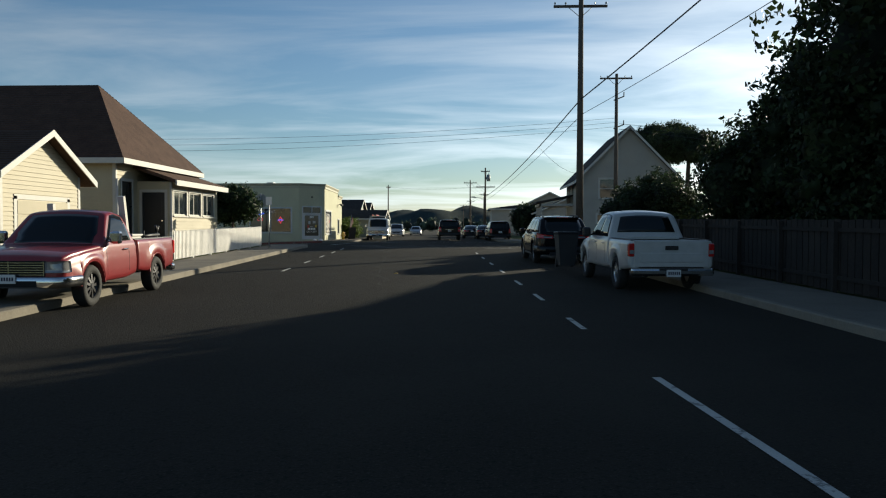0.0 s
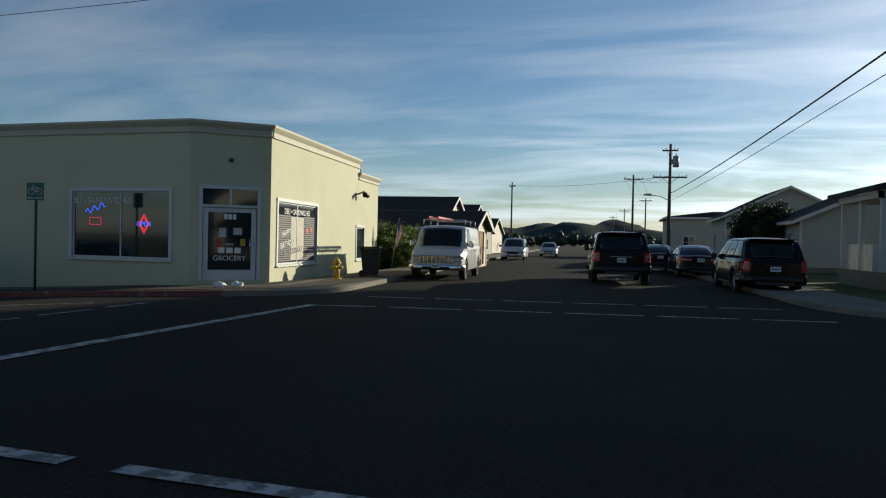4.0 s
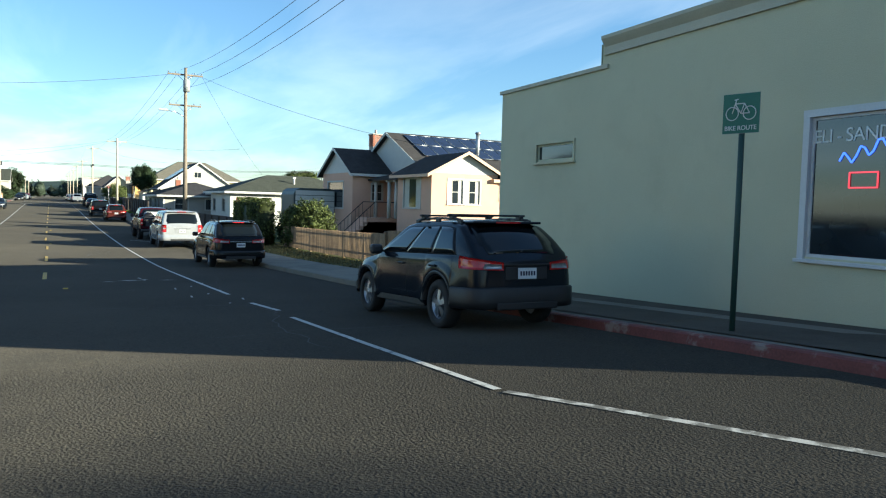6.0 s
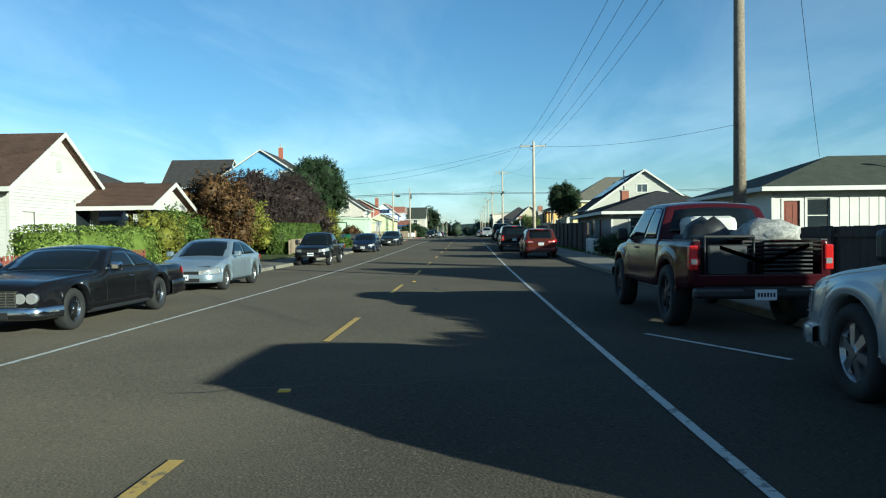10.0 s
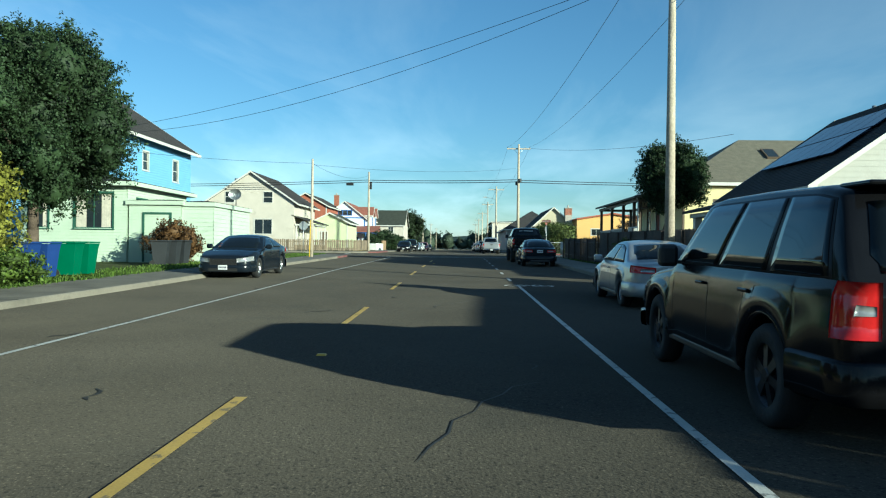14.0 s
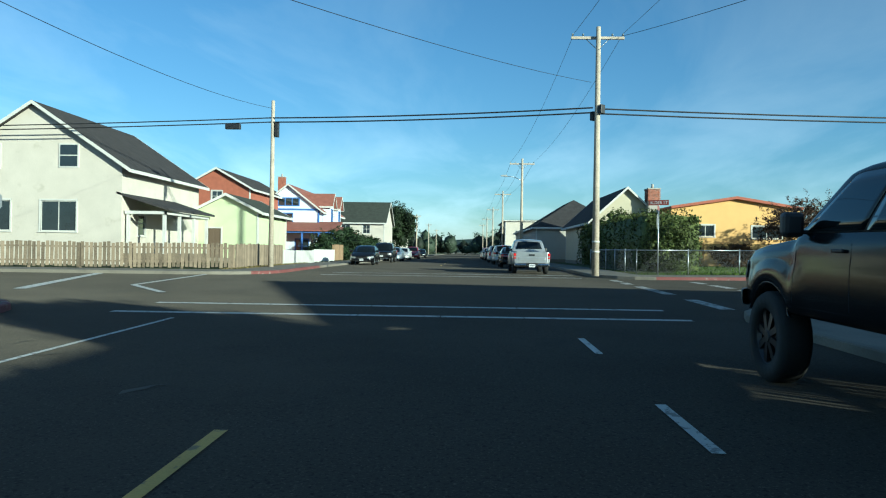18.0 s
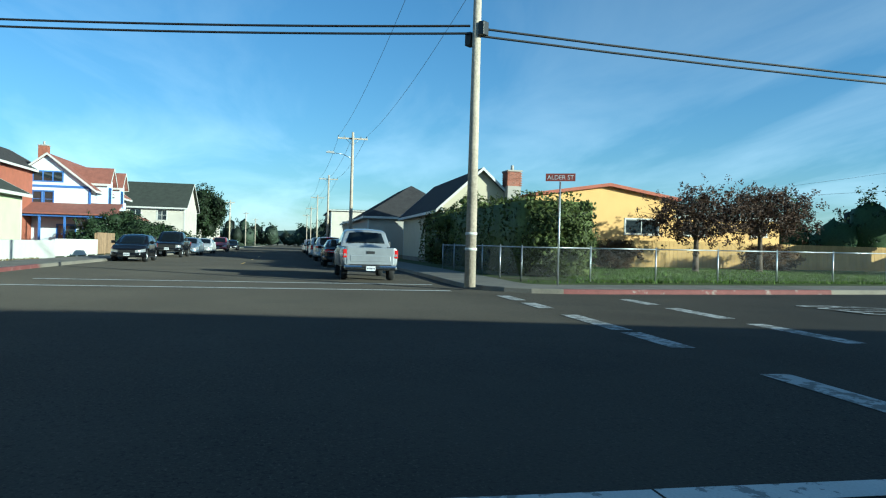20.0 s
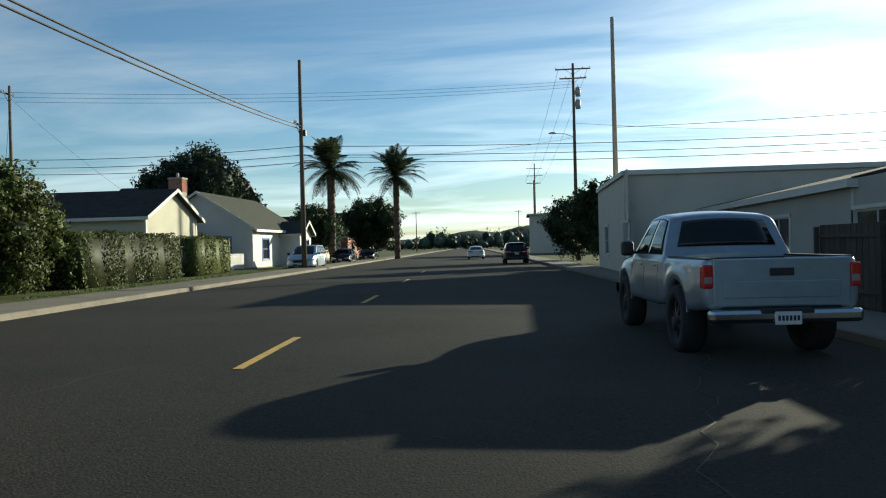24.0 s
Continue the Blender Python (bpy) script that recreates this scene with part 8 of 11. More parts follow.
# ---- plants ----
def leafy(name, col, var=0.32):
    """Thin leaves: each with its own tone, letting part of the light through."""
    m = mat(name, col, 0.6, var=var, scale=0.5, fine=6, bump=0.0, spec=0.25, island=1.3)
    n, l = m.node_tree.nodes, m.node_tree.links
    b, out = n["Principled BSDF"], n["Material Output"]
    tr, mx = n.new("ShaderNodeBsdfTranslucent"), n.new("ShaderNodeMixShader")
    mx.inputs[0].default_value = 0.3
    l.new(b.inputs["Base Color"].links[0].from_socket, tr.inputs["Color"])
    l.new(b.outputs[0], mx.inputs[1])
    l.new(tr.outputs[0], mx.inputs[2])
    l.new(mx.outputs[0], out.inputs["Surface"])
    return m


LEAF = leafy("green_leaves", (0.08, 0.098, 0.028))
LEAF_DARK = leafy("dark_green_needles", (0.026, 0.04, 0.016))
LEAF_DEEP = leafy("deep_green_leaves", (0.034, 0.055, 0.022))
LEAF_YELLOW = leafy("yellow_green_leaves", (0.17, 0.17, 0.025))
LEAF_OLIVE = leafy("olive_brown_leaves", (0.046, 0.052, 0.024))
LEAF_BRIGHT = leafy("bright_green_leaves", (0.09, 0.13, 0.022))
LEAF_BROWN = leafy("dull_brown_leaves", (0.06, 0.036, 0.022))
LEAF_LIME = leafy("lime_green_leaves", (0.15, 0.2, 0.035))
LEAF_MAROON = leafy("maroon_leaves", (0.042, 0.029, 0.025))
LEAF_RUST = leafy("rust_brown_leaves", (0.1, 0.056, 0.022))
BERRY = mat("red_berries", (0.35, 0.02, 0.012), 0.4, bump=0)
BARK = mat("bark", (0.095, 0.07, 0.05), 0.95, var=0.3, scale=4, fine=25, bump=0.7)
TWIG = mat("bare_twigs", (0.1, 0.06, 0.04), 0.9, var=0.3, scale=3, fine=20, bump=0)
BLADES = leafy("grass_blades", (0.085, 0.13, 0.02))
BLADES_DRY = leafy("dry_grass_blades", (0.16, 0.13, 0.05))


def leaf_mesh(name, centres, out_dirs, size, material, rng, core=None, long=1.5):
    """A cloud of small four-cornered leaves, each turned its own way; core adds inner foliage (vertices, faces)."""
    n = len(centres)
    nd = out_dirs + rng.normal(0, 0.75, (n, 3))
    nd /= np.linalg.norm(nd, axis=1)[:, None] + 1e-9
    u = np.cross(nd, rng.normal(0, 1, (n, 3)))
    u /= np.linalg.norm(u, axis=1)[:, None] + 1e-9
    v = np.cross(nd, u)
    s = size * rng.uniform(0.6, 1.35, (n, 1))
    quad = np.stack([centres - u * s * long * 0.5, centres - v * s * 0.42 + nd * s * 0.12, centres + u * s * long * 0.5, centres + v * s * 0.42 + nd * s * 0.12], 1).reshape(-1, 3)
    verts, faces = quad, np.arange(4 * n).reshape(n, 4)
    if core is not None:
        faces = np.concatenate([faces, core[1] + len(verts)])
        verts = np.concatenate([verts, core[0]])
    me = bpy.data.meshes.new(name)
    me.vertices.add(len(verts))
    me.vertices.foreach_set("co", verts.astype(np.float32).ravel())
    me.loops.add(faces.size)
    me.loops.foreach_set("vertex_index", faces.astype(np.int32).ravel())
    me.polygons.add(len(faces))
    me.polygons.foreach_set("loop_start", np.arange(0, faces.size, 4, dtype=np.int32))
    me.materials.append(material)
    me.update()
    me.validate()
    return me


def ball_core(blobs, rng, k=0.7, rows=5, cols=8):
    vs, fs = [], []
    for c, r in blobs:
        b = len(vs)
        for i in range(rows):
            th = math.pi * (i + 0.08) / (rows - 0.84)
            for j in range(cols):
                ph = 2 * math.pi * j / cols
                q = k * rng.uniform(0.8, 1.1)
                vs.append((c[0] + q * r[0] * math.sin(th) * math.cos(ph), c[1] + q * r[1] * math.sin(th) * math.sin(ph), c[2] + q * r[2] * math.cos(th)))
        for i in range(rows - 1):
            for j in range(cols):
                fs.append((b + i * cols + j, b + (i + 1) * cols + j, b + (i + 1) * cols + (j + 1) % cols, b + i * cols + (j + 1) % cols))
    return np.array(vs), np.array(fs)


def crown_from(blobs, count, size, material, seed, loose=0.2, core=True, name="crown", low=-9.0):
    """Leaves spread through the outer layer of a set of ellipsoid clumps [(centre, (rx, ry, rz))]."""
    rng = np.random.default_rng(seed)
    count, size = int(count * 1.7), size * 0.92
    w = np.array([r[0] * r[2] for c, r in blobs])
    num = (count * w / w.sum()).astype(int)
    cs, ds = [], []
    for i, ((c, r), k) in enumerate(zip(blobs, num)):
        # twig tips over the clump's skin, each carrying a spray of leaves
        per = 16
        m_ = max(6, int(k * 3 / per))
        d = rng.normal(0, 1, (m_, 3))
        d /= np.linalg.norm(d, axis=1)[:, None]
        rad = 1 + loose * np.clip(rng.normal(-0.35, 0.85, (m_, 1)), -1.8, 0.95) - 0.06
        bumpy = 1 + 0.15 * np.sin(d[:, :1] * 7 + seed) * np.cos(d[:, 1:2] * 6) + 0.09 * np.sin(d[:, 2:] * 11 + seed)
        tip = np.array(c) + d * rad * bumpy * np.array(r)
        grow = d + rng.normal(0, 0.45, (m_, 3)) + np.array((0, 0, 0.25))
        grow /= np.linalg.norm(grow, axis=1)[:, None]
        keep = tip[:, 2] > low
        if core and len(blobs) < 60:
            # sprays buried in a neighbouring clump are left out
            for j, (c2, r2) in enumerate(blobs):
                if j != i:
                    keep &= np.sum(((tip - np.array(c2)) / np.array(r2)) ** 2, axis=1) > 0.6
        sel = np.flatnonzero(keep)[:max(4, int(k * (1.15 if core else 1.0) / per))]
        along_ = rng.uniform(-1.0, 0.45, (len(sel), per, 1))
        p = tip[sel][:, None] + grow[sel][:, None] * along_ * size * 2.6 + rng.normal(0, 1, (len(sel), per, 3)) * size * (0.75 - 0.5 * along_)
        p = p.reshape(-1, 3)
        dd = np.repeat(d[sel], per, axis=0)
        ok = p[:, 2] > low
        cs.append(p[ok])
        ds.append(dd[ok])
    return leaf_mesh(name, np.concatenate(cs), np.concatenate(ds), size, material, rng, ball_core(blobs, rng) if core else None)


def clumps(h, rx, rz, n, seed, spread=0.62, size=0.48, ry=None, floor=0.0, taper=0.0):
    """Clump places for a rounded crown whose top is at h."""
    rng = random.Random(seed)
    ry = rx if ry is None else ry
    cz = h - rz
    out = [((0, 0, cz), (rx * 0.62, ry * 0.62, rz * 0.66))]
    for k in range(n):
        z = 1 - 2 * (k + 0.5) / n
        ph = 2.4 * k + rng.uniform(-0.4, 0.4)
        q = math.sqrt(1 - z * z) * spread * rng.uniform(0.85, 1.15) * (1 - taper * z)
        s = size * rng.uniform(0.75, 1.15)
        out.append(((q * rx * math.cos(ph), q * ry * math.sin(ph), max(cz + z * rz * spread, floor + s * rz * 0.6)), (s * rx, s * ry, s * rz)))
    # small sprays that stand out of the crown and break its outline
    for k in range(n):
        z, ph = rng.uniform(-0.55, 1.0), rng.uniform(0, 2 * math.pi)
        q, s = math.sqrt(max(0.0, 1 - z * z)) * rng.uniform(0.78, 1.02) * (1 - taper * z), size * rng.uniform(0.26, 0.44)
        out.append(((q * rx * math.cos(ph), q * ry * math.sin(ph), max(cz + z * rz * 0.88, floor + s * rz * 0.6)), (s * rx, s * ry, s * rz * 0.8)))
    return out


def trunk_mesh(blobs, r, seed, lean=(0, 0), forks=7):
    bm = B()
    rng = random.Random(seed)
    top = min(c[2] - 0.3 * q[2] for c, q in blobs)
    top = max(top, 0.4)
    mid = Vector((lean[0] * 0.5, lean[1] * 0.5, top * 0.5))
    fork = Vector((lean[0], lean[1], top))
    tube(bm, (0, 0, -0.15), (0, 0, 0.12), r * 1.5, r * 1.1, 9)
    tube(bm, (0, 0, 0.1), mid, r * 1.1, r * 0.9, 9)
    tube(bm, mid - Vector((0, 0, 0.02)), fork, r * 0.9, r * 0.75, 9)
    for c, q in blobs[:forks]:
        c = Vector(c)
        knee = fork.lerp(c, 0.5) + Vector((rng.uniform(-1, 1), rng.uniform(-1, 1), rng.uniform(0, 1))) * q[0] * 0.15
        tube(bm, fork - Vector((0, 0, 0.05)), knee, r * 0.5, r * 0.34, 6)
        tube(bm, knee, c, r * 0.34, r * 0.1, 6)
    return mesh_of(bm, "trunk", BARK)


def tree(x, y, h, r, material, label, leaves=9000, size=0.14, rz=None, n=14, seed=1, trunk=0.16, lean=(0, 0), name="tree", loose=0.2, core=True, z=None, extra=None, category="tree", spread=0.62, clump=0.48, ry=None, taper=0.0):
    root = thing(name, (x, y, gz(x, y) - 0.03 if z is None else z), label, category)
    blobs = [((c[0] + lean[0], c[1] + lean[1], c[2]), q) for c, q in clumps(h, r, rz or r, n, seed, spread, clump, ry, 0.0, taper)]
    part("trunk", trunk_mesh(blobs, trunk, seed, lean), None, root, "rough brown bark")
    part("crown", crown_from(blobs, leaves, size, material, seed, loose, core, low=0.02), None, root)
    if not core:
        rng = random.Random(seed + 9)
        bm = B()
        for c, q in blobs:
            c = Vector(c)
            for k in range(11):
                d = Vector((rng.gauss(0, 1), rng.gauss(0, 1), rng.gauss(0.2, 0.8))).normalized()
                e = c + Vector((d.x * q[0], d.y * q[1], d.z * q[2])) * rng.uniform(0.75, 1.05)
                m_ = c.lerp(e, 0.5) + Vector((rng.uniform(-0.1, 0.1), rng.uniform(-0.1, 0.1), rng.uniform(-0.05, 0.12)))
                tube(bm, c, m_, 0.022, 0.014, 4)
                tube(bm, m_, e, 0.014, 0.006, 4)
        tagged(part("twigs", bm, TWIG, root), kind="stuff")
    if extra:
        tagged(part("berry_sprinkling", crown_from(blobs, extra[0], extra[1], extra[2], seed + 50, 0.06, False, "berry_sprinkling", 0.1), None, root), "scattered red berries", kind="stuff")
    return root


def bush(x, y, h, r, material, label, leaves=4500, size=0.09, seed=1, ry=None, name="bush", n=9, loose=0.16):
    root = thing(name, (x, y, gz(x, y) - 0.03), label, "bush")
    blobs = clumps(h, r, h * 0.52, n, seed, 0.6, 0.5, ry, 0.0)
    bm = B()
    for c, q in blobs[:6]:
        tube(bm, (c[0] * 0.15, c[1] * 0.15, -0.1), c, 0.035, 0.012, 5)
    part("stem", bm, BARK, root)
    part("foliage", crown_from(blobs, leaves, size, material, seed, loose, True, "foliage", 0.01), None, root)
    return root


def hedge(x0, y0, x1, y1, width, h, material, label, leaves=7000, size=0.08, seed=1, low=0.0, rough=0.07, z=None):
    """A clipped hedge along a line: leaves over the faces of a long soft-edged block, thick all through its skin."""
    rng = np.random.default_rng(seed)
    a, b = np.array((x0, y0)), np.array((x1, y1))
    length = float(np.linalg.norm(b - a))
    u = (b - a) / length
    nrm = np.array((-u[1], u[0]))
    area = np.array([length * (h - low), length * (h - low), length * width, width * (h - low), width * (h - low)])
    side = rng.choice(5, leaves, p=area / area.sum())
    s, t, q = rng.uniform(0, 1, leaves), rng.uniform(-0.5, 0.5, leaves), rng.uniform(0, 1, leaves)
    s = np.where(side == 3, 0, np.where(side == 4, 1, s))
    t = np.where(side == 0, -0.5, np.where(side == 1, 0.5, t))
    q = np.where(side == 2, 1, q)
    wob = rough * (np.sin(s * length * 2.1 + seed) + np.sin(s * length * 5.3 + q * 4) * 0.6)
    depth = -np.abs(rng.normal(0, 0.05, leaves)) + wob
    d = np.zeros((leaves, 3))
    for k, (ds, dt, dq) in enumerate(((0, -1, 0), (0, 1, 0), (0, 0, 1), (-1, 0, 0), (1, 0, 0))):
        d[side == k] = (ds * u[0] + dt * nrm[0], ds * u[1] + dt * nrm[1], dq)
    p2 = a + np.outer(s * length, u) + np.outer(t * width, nrm)
    ground = np.interp(s, np.linspace(0, 1, 30), [gz(*(a + (b - a) * k)) if z is None else z for k in np.linspace(0, 1, 30)])
    p = np.column_stack([p2, ground + low + q * (h - low) - 0.05 * (1 - q)]) + d * depth[:, None]
    vs, fs, m = [], [], max(2, int(length / 1.5))
    for i in range(m + 1):
        c = a + (b - a) * (0.012 + 0.976 * i / m)
        e = gz(*c) if z is None else z
        for st, sz in ((-1, 0), (1, 0), (1, 1), (-1, 1)):
            w = (width / 2 - 0.07) * st
            vs.append((c[0] + nrm[0] * w, c[1] + nrm[1] * w, e + (low if not sz else h - 0.08)))
        if i:
            o = 4 * (i - 1)
            fs += [(o + k, o + (k + 1) % 4, o + 4 + (k + 1) % 4, o + 4 + k) for k in range(4)]
    fs += [(3, 2, 1, 0), tuple(4 * m + k for k in range(4))]
    root = thing("hedge", (0, 0, 0), label, "hedge")
    part("foliage", leaf_mesh("foliage", p, d, size, material, rng, (np.array(vs), np.array(fs))), None, root)
    bm = B()
    for k in range(max(2, int(length / 1.2))):
        c = a + (b - a) * ((k + 0.5) / max(2, int(length / 1.2)))
        e = gz(*c) if z is None else z
        tube(bm, (c[0], c[1], e - 0.1), (c[0], c[1], e + low + 0.4), 0.04, 0.03, 5)
    part("stem", bm, BARK, root)
    return root


def grass(x0, x1, y0, y1, count, h, material, label, seed, name="grass", keep=None, patch=0.5):
    """Blades of grass in clumps over a patch of ground."""
    rng = np.random.default_rng(seed)
    p = np.column_stack([rng.uniform(x0, x1, count * 2), rng.uniform(y0, y1, count * 2)])
    dense = np.sin(p[:, 0] * 1.7 + seed) * np.sin(p[:, 1] * 1.3 + 2 * seed) + 0.6 * np.sin(p[:, 0] * 4.1) * np.sin(p[:, 1] * 3.7)
    p = p[dense + rng.normal(0, 0.7, len(p)) > -patch][:count]
    if keep:
        p = p[np.array([keep(x, y) for x, y in p])]
    n = len(p)
    z = np.array([gz(x, y) for x, y in p]) - 0.035
    ang, tilt, s = rng.uniform(0, 6.283, n), rng.normal(0, 0.5, (n, 2)), h * rng.uniform(0.5, 1.4, n)
    w = 0.012 + 0.1 * s
    u = np.column_stack([np.cos(ang), np.sin(ang)]) * w[:, None]
    base = np.column_stack([p, z])
    lean = np.column_stack([tilt * s[:, None], s])
    quad = np.stack([base - np.column_stack([u, np.zeros(n)]), base + np.column_stack([u, np.zeros(n)]), base + lean + np.column_stack([u * 0.25, np.zeros(n)]), base + lean - np.column_stack([u * 0.25, np.zeros(n)])], 1).reshape(-1, 3)
    me = bpy.data.meshes.new(name)
    me.vertices.add(4 * n)
    me.vertices.foreach_set("co", quad.astype(np.float32).ravel())
    me.loops.add(4 * n)
    me.loops.foreach_set("vertex_index", np.arange(4 * n, dtype=np.int32))
    me.polygons.add(n)
    me.polygons.foreach_set("loop_start", np.arange(0, 4 * n, 4, dtype=np.int32))
    me.materials.append(material)
    me.update()
    return tagged(new(name, me), label, "grass", kind="stuff")


bush(-14.6, 66.2, 2.1, 2.0, LEAF_BRIGHT, "broad green garden bush behind a flag", 9000, 0.085, 132, ry=2.6)
hedge(-52.9, 51.4, -58.0, 51.2, 1.0, 2.45, LEAF, "tall ivy-grown hedge beside the peach house", 11000, 0.09, 131, rough=0.14)
# first street
tree(11.2, 7.3, 10.6, 4.7, LEAF_DARK, "tall dense dark evergreen tree over a fence", 24000, 0.15, 5.1, 18, 11, 0.3)
tree(9.8, 12.0, 7.0, 3.1, LEAF_DARK, "dense dark evergreen tree beside a taller one", 15000, 0.13, 3.5, 14, 12, 0.22)
tree(8.4, 14.7, 4.8, 2.1, LEAF_DARK, "dense dark evergreen over a fence", 18000, 0.11, 2.9, 12, 24, 0.16)
tree(9.5, 8.9, 6.8, 2.8, LEAF_DARK, "tall dark evergreen leaning over a fence", 19500, 0.12, 4.2, 15, 25, 0.22)
tree(12.3, -1.1, 9.9, 4.6, LEAF_DARK, "tall dark evergreen tree behind a fence", 15000, 0.17, 4.8, 14, 13, 0.28)
tree(18.0, 10.0, 6.8, 3.5, LEAF_DARK, "dark bushy tree behind the fence", 14000, 0.14, 3.3, 12, 14, 0.2)
bush(8.3, 30.6, 3.9, 2.6, LEAF_DARK, "large rounded dark green hedge bush at the corner", 16000, 0.1, 15, ry=3.0)
tree(-13.7, 29.4, 3.3, 1.5, LEAF_DEEP, "small round dark tree beside a yellow house", 4500, 0.1, 1.1, 10, 16, 0.08)
tree(5.3, 80.0, 4.0, 1.9, LEAF_DARK, "dark round tree beside the street", 9000, 0.13, 1.9, 14, 18, 0.18)
tree(9.2, 84.0, 3.6, 1.2, LEAF_DARK, "small dark tree beside a rounder one", 5000, 0.13, 1.7, 12, 19, 0.14)
# added shade caster for the first junction; the umbrella pine is built below
tree(22.3, 83.5, 14.0, 4.3, LEAF_DARK, "tall flat-topped dark pine added to shade the first junction", 20000, 0.15, 2.5, 16, 22, 0.3)
hedge(-15.6, 64.2, -16.0, 69.5, 1.2, 2.4, LEAF_DEEP, "tall green hedge behind the corner shop", 5000, 0.09, 20)
# flat-topped pine
pine = thing("pine_tree", (21.5, 72.0, gz(21.5, 72.0) - 0.03), "flat-topped dark umbrella pine with a bare trunk", "tree")
pine_blobs = [((3.0 * math.cos(k * 2.4) * (0.25 + 0.75 * (k % 3) / 2), 3.0 * math.sin(k * 2.4) * (0.25 + 0.75 * (k % 3) / 2), 10.4 + 0.6 * math.sin(k * 1.9) - 0.6 * (k % 3)), (2.0, 2.0, 1.5)) for k in range(14)]
part("trunk", trunk_mesh(pine_blobs, 0.28, 4, (0.4, 0), 12), None, pine, "bare leaning trunk")
part("crown", crown_from(pine_blobs, 14000, 0.12, LEAF_DARK, 21, 0.16), None, pine)
# second street, south side
tree(-55.0, 28.3, 4.8, 2.3, LEAF_BRIGHT, "yellow-green leafy tree behind a picket fence", 8000, 0.1, 2.1, 13, 30, 0.11)
tree(-64.2, 26.9, 7.2, 3.8, LEAF_OLIVE, "round olive-green tree dotted with red berries", 48000, 0.085, 2.9, 26, 31, 0.2, loose=0.2, extra=(900, 0.06, BERRY), taper=0.22, clump=0.42)
hedge(-72.2, 29.8, -79.0, 29.9, 1.6, 1.62, LEAF_LIME, "bright green feathery hedge behind a red fence", 12000, 0.06, 32, rough=0.12)
bush(-79.8, 30.0, 2.4, 1.3, LEAF_YELLOW, "yellow-green conifer shrub by a fence", 5000, 0.07, 33)
bush(-83.2, 29.6, 2.6, 1.7, LEAF_BRIGHT, "light green shrub in a front garden", 5000, 0.09, 34)
bush(-88.7, 29.5, 4.6, 2.3, LEAF_RUST, "large rust-brown autumn bush", 9000, 0.11, 35)
bush(-93.5, 29.2, 3.6, 2.0, LEAF_YELLOW, "yellow-leaved autumn bush in a garden", 7000, 0.1, 36)
tree(-113.5, 26.8, 6.3, 4.2, LEAF_MAROON, "broad maroon-leaved tree over a hedge", 46000, 0.085, 3.9, 20, 37, 0.22)
tree(-105.5, 26.2, 5.9, 3.4, LEAF_MAROON, "maroon-leaved tree beside a hedge", 32000, 0.085, 3.1, 16, 38, 0.2)
tree(-126.0, 26.9, 9.1, 3.1, LEAF_DEEP, "tall dark green broadleaf tree", 46000, 0.08, 3.5, 20, 39, 0.22, loose=0.24, clump=0.4, spread=0.68, taper=0.15)
bush(-118.2, 29.2, 3.6, 1.7, LEAF_YELLOW, "yellow-green leafy bush by the pavement", 7000, 0.09, 40)
bush(-115.8, 29.0, 2.7, 1.3, LEAF_BRIGHT, "green bush by the pavement", 5000, 0.08, 41)
bush(-117.0, 30.8, 1.0, 1.5, LEAF_BRIGHT, "low green plants beside a fence", 3500, 0.07, 42)
hedge(-99.8, 29.7, -114.6, 29.7, 1.3, 2.05, LEAF_BRIGHT, "clipped green hedge above a weathered fence", 13000, 0.08, 43, rough=0.06)
bush(-132.6, 29.6, 1.9, 1.3, LEAF_RUST, "red-brown bush beside wheeled bins", 4000, 0.08, 44)
# second street, north side
bush(-51.0, 53.2, 2.5, 1.4, LEAF, "green climbing bush growing over a fence", 7000, 0.1, 50)
bush(-54.2, 53.8, 2.2, 1.6, LEAF_DEEP, "dark green bush beside a fence", 5000, 0.09, 51)
bush(-56.8, 54.6, 1.9, 1.2, LEAF, "green bush behind a board fence", 4000, 0.08, 52)
tree(-141.0, 53.3, 6.9, 2.0, LEAF_DEEP, "lobed dark green tree leaning over a porch roof", 20000, 0.085, 2.1, 16, 53, 0.15, lean=(0.3, 0.9), spread=0.66, clump=0.4)
bush(-76.0, 51.4, 1.2, 1.3, LEAF_DEEP, "low dark shrub before a house", 3000, 0.07, 54)
bush(-133.5, 51.2, 1.6, 1.6, LEAF, "garden shrub behind a dark fence", 4000, 0.08, 55)
bush(-93.0, 51.0, 1.3, 1.4, LEAF_DEEP, "low shrub in shade before a house", 3000, 0.07, 56)
# junction with the third street
hedge(-182.8, 53.8, -206.0, 53.8, 3.0, 3.1, LEAF, "big overgrown green hedge along the pavement", 16000, 0.12, 60, rough=0.28)
bush(-182.6, 53.6, 2.8, 1.5, LEAF, "rounded end of an overgrown hedge", 6000, 0.1, 61)
bush(-198.0, 53.6, 4.1, 2.8, LEAF, "dark green garden bush beside a hedge", 4000, 0.1, 62)
tree(-190.0, 64.0, 4.6, 3.1, LEAF_BROWN, "small spreading tree with sparse brown leaves", 5200, 0.1, 1.7, 13, 63, 0.16, core=False, loose=0.5)
tree(-191.5, 68.8, 5.0, 3.1, LEAF_BROWN, "small spreading tree with thin brown leaves", 5600, 0.1, 1.8, 13, 64, 0.16, core=False, loose=0.5)
bush(-193.5, 61.0, 1.7, 1.6, LEAF_RUST, "low red-brown shrub on the lot", 3500, 0.08, 65)
bush(-195.0, 72.0, 1.7, 1.8, LEAF_RUST, "red-brown shrub before a board fence", 3500, 0.08, 66)
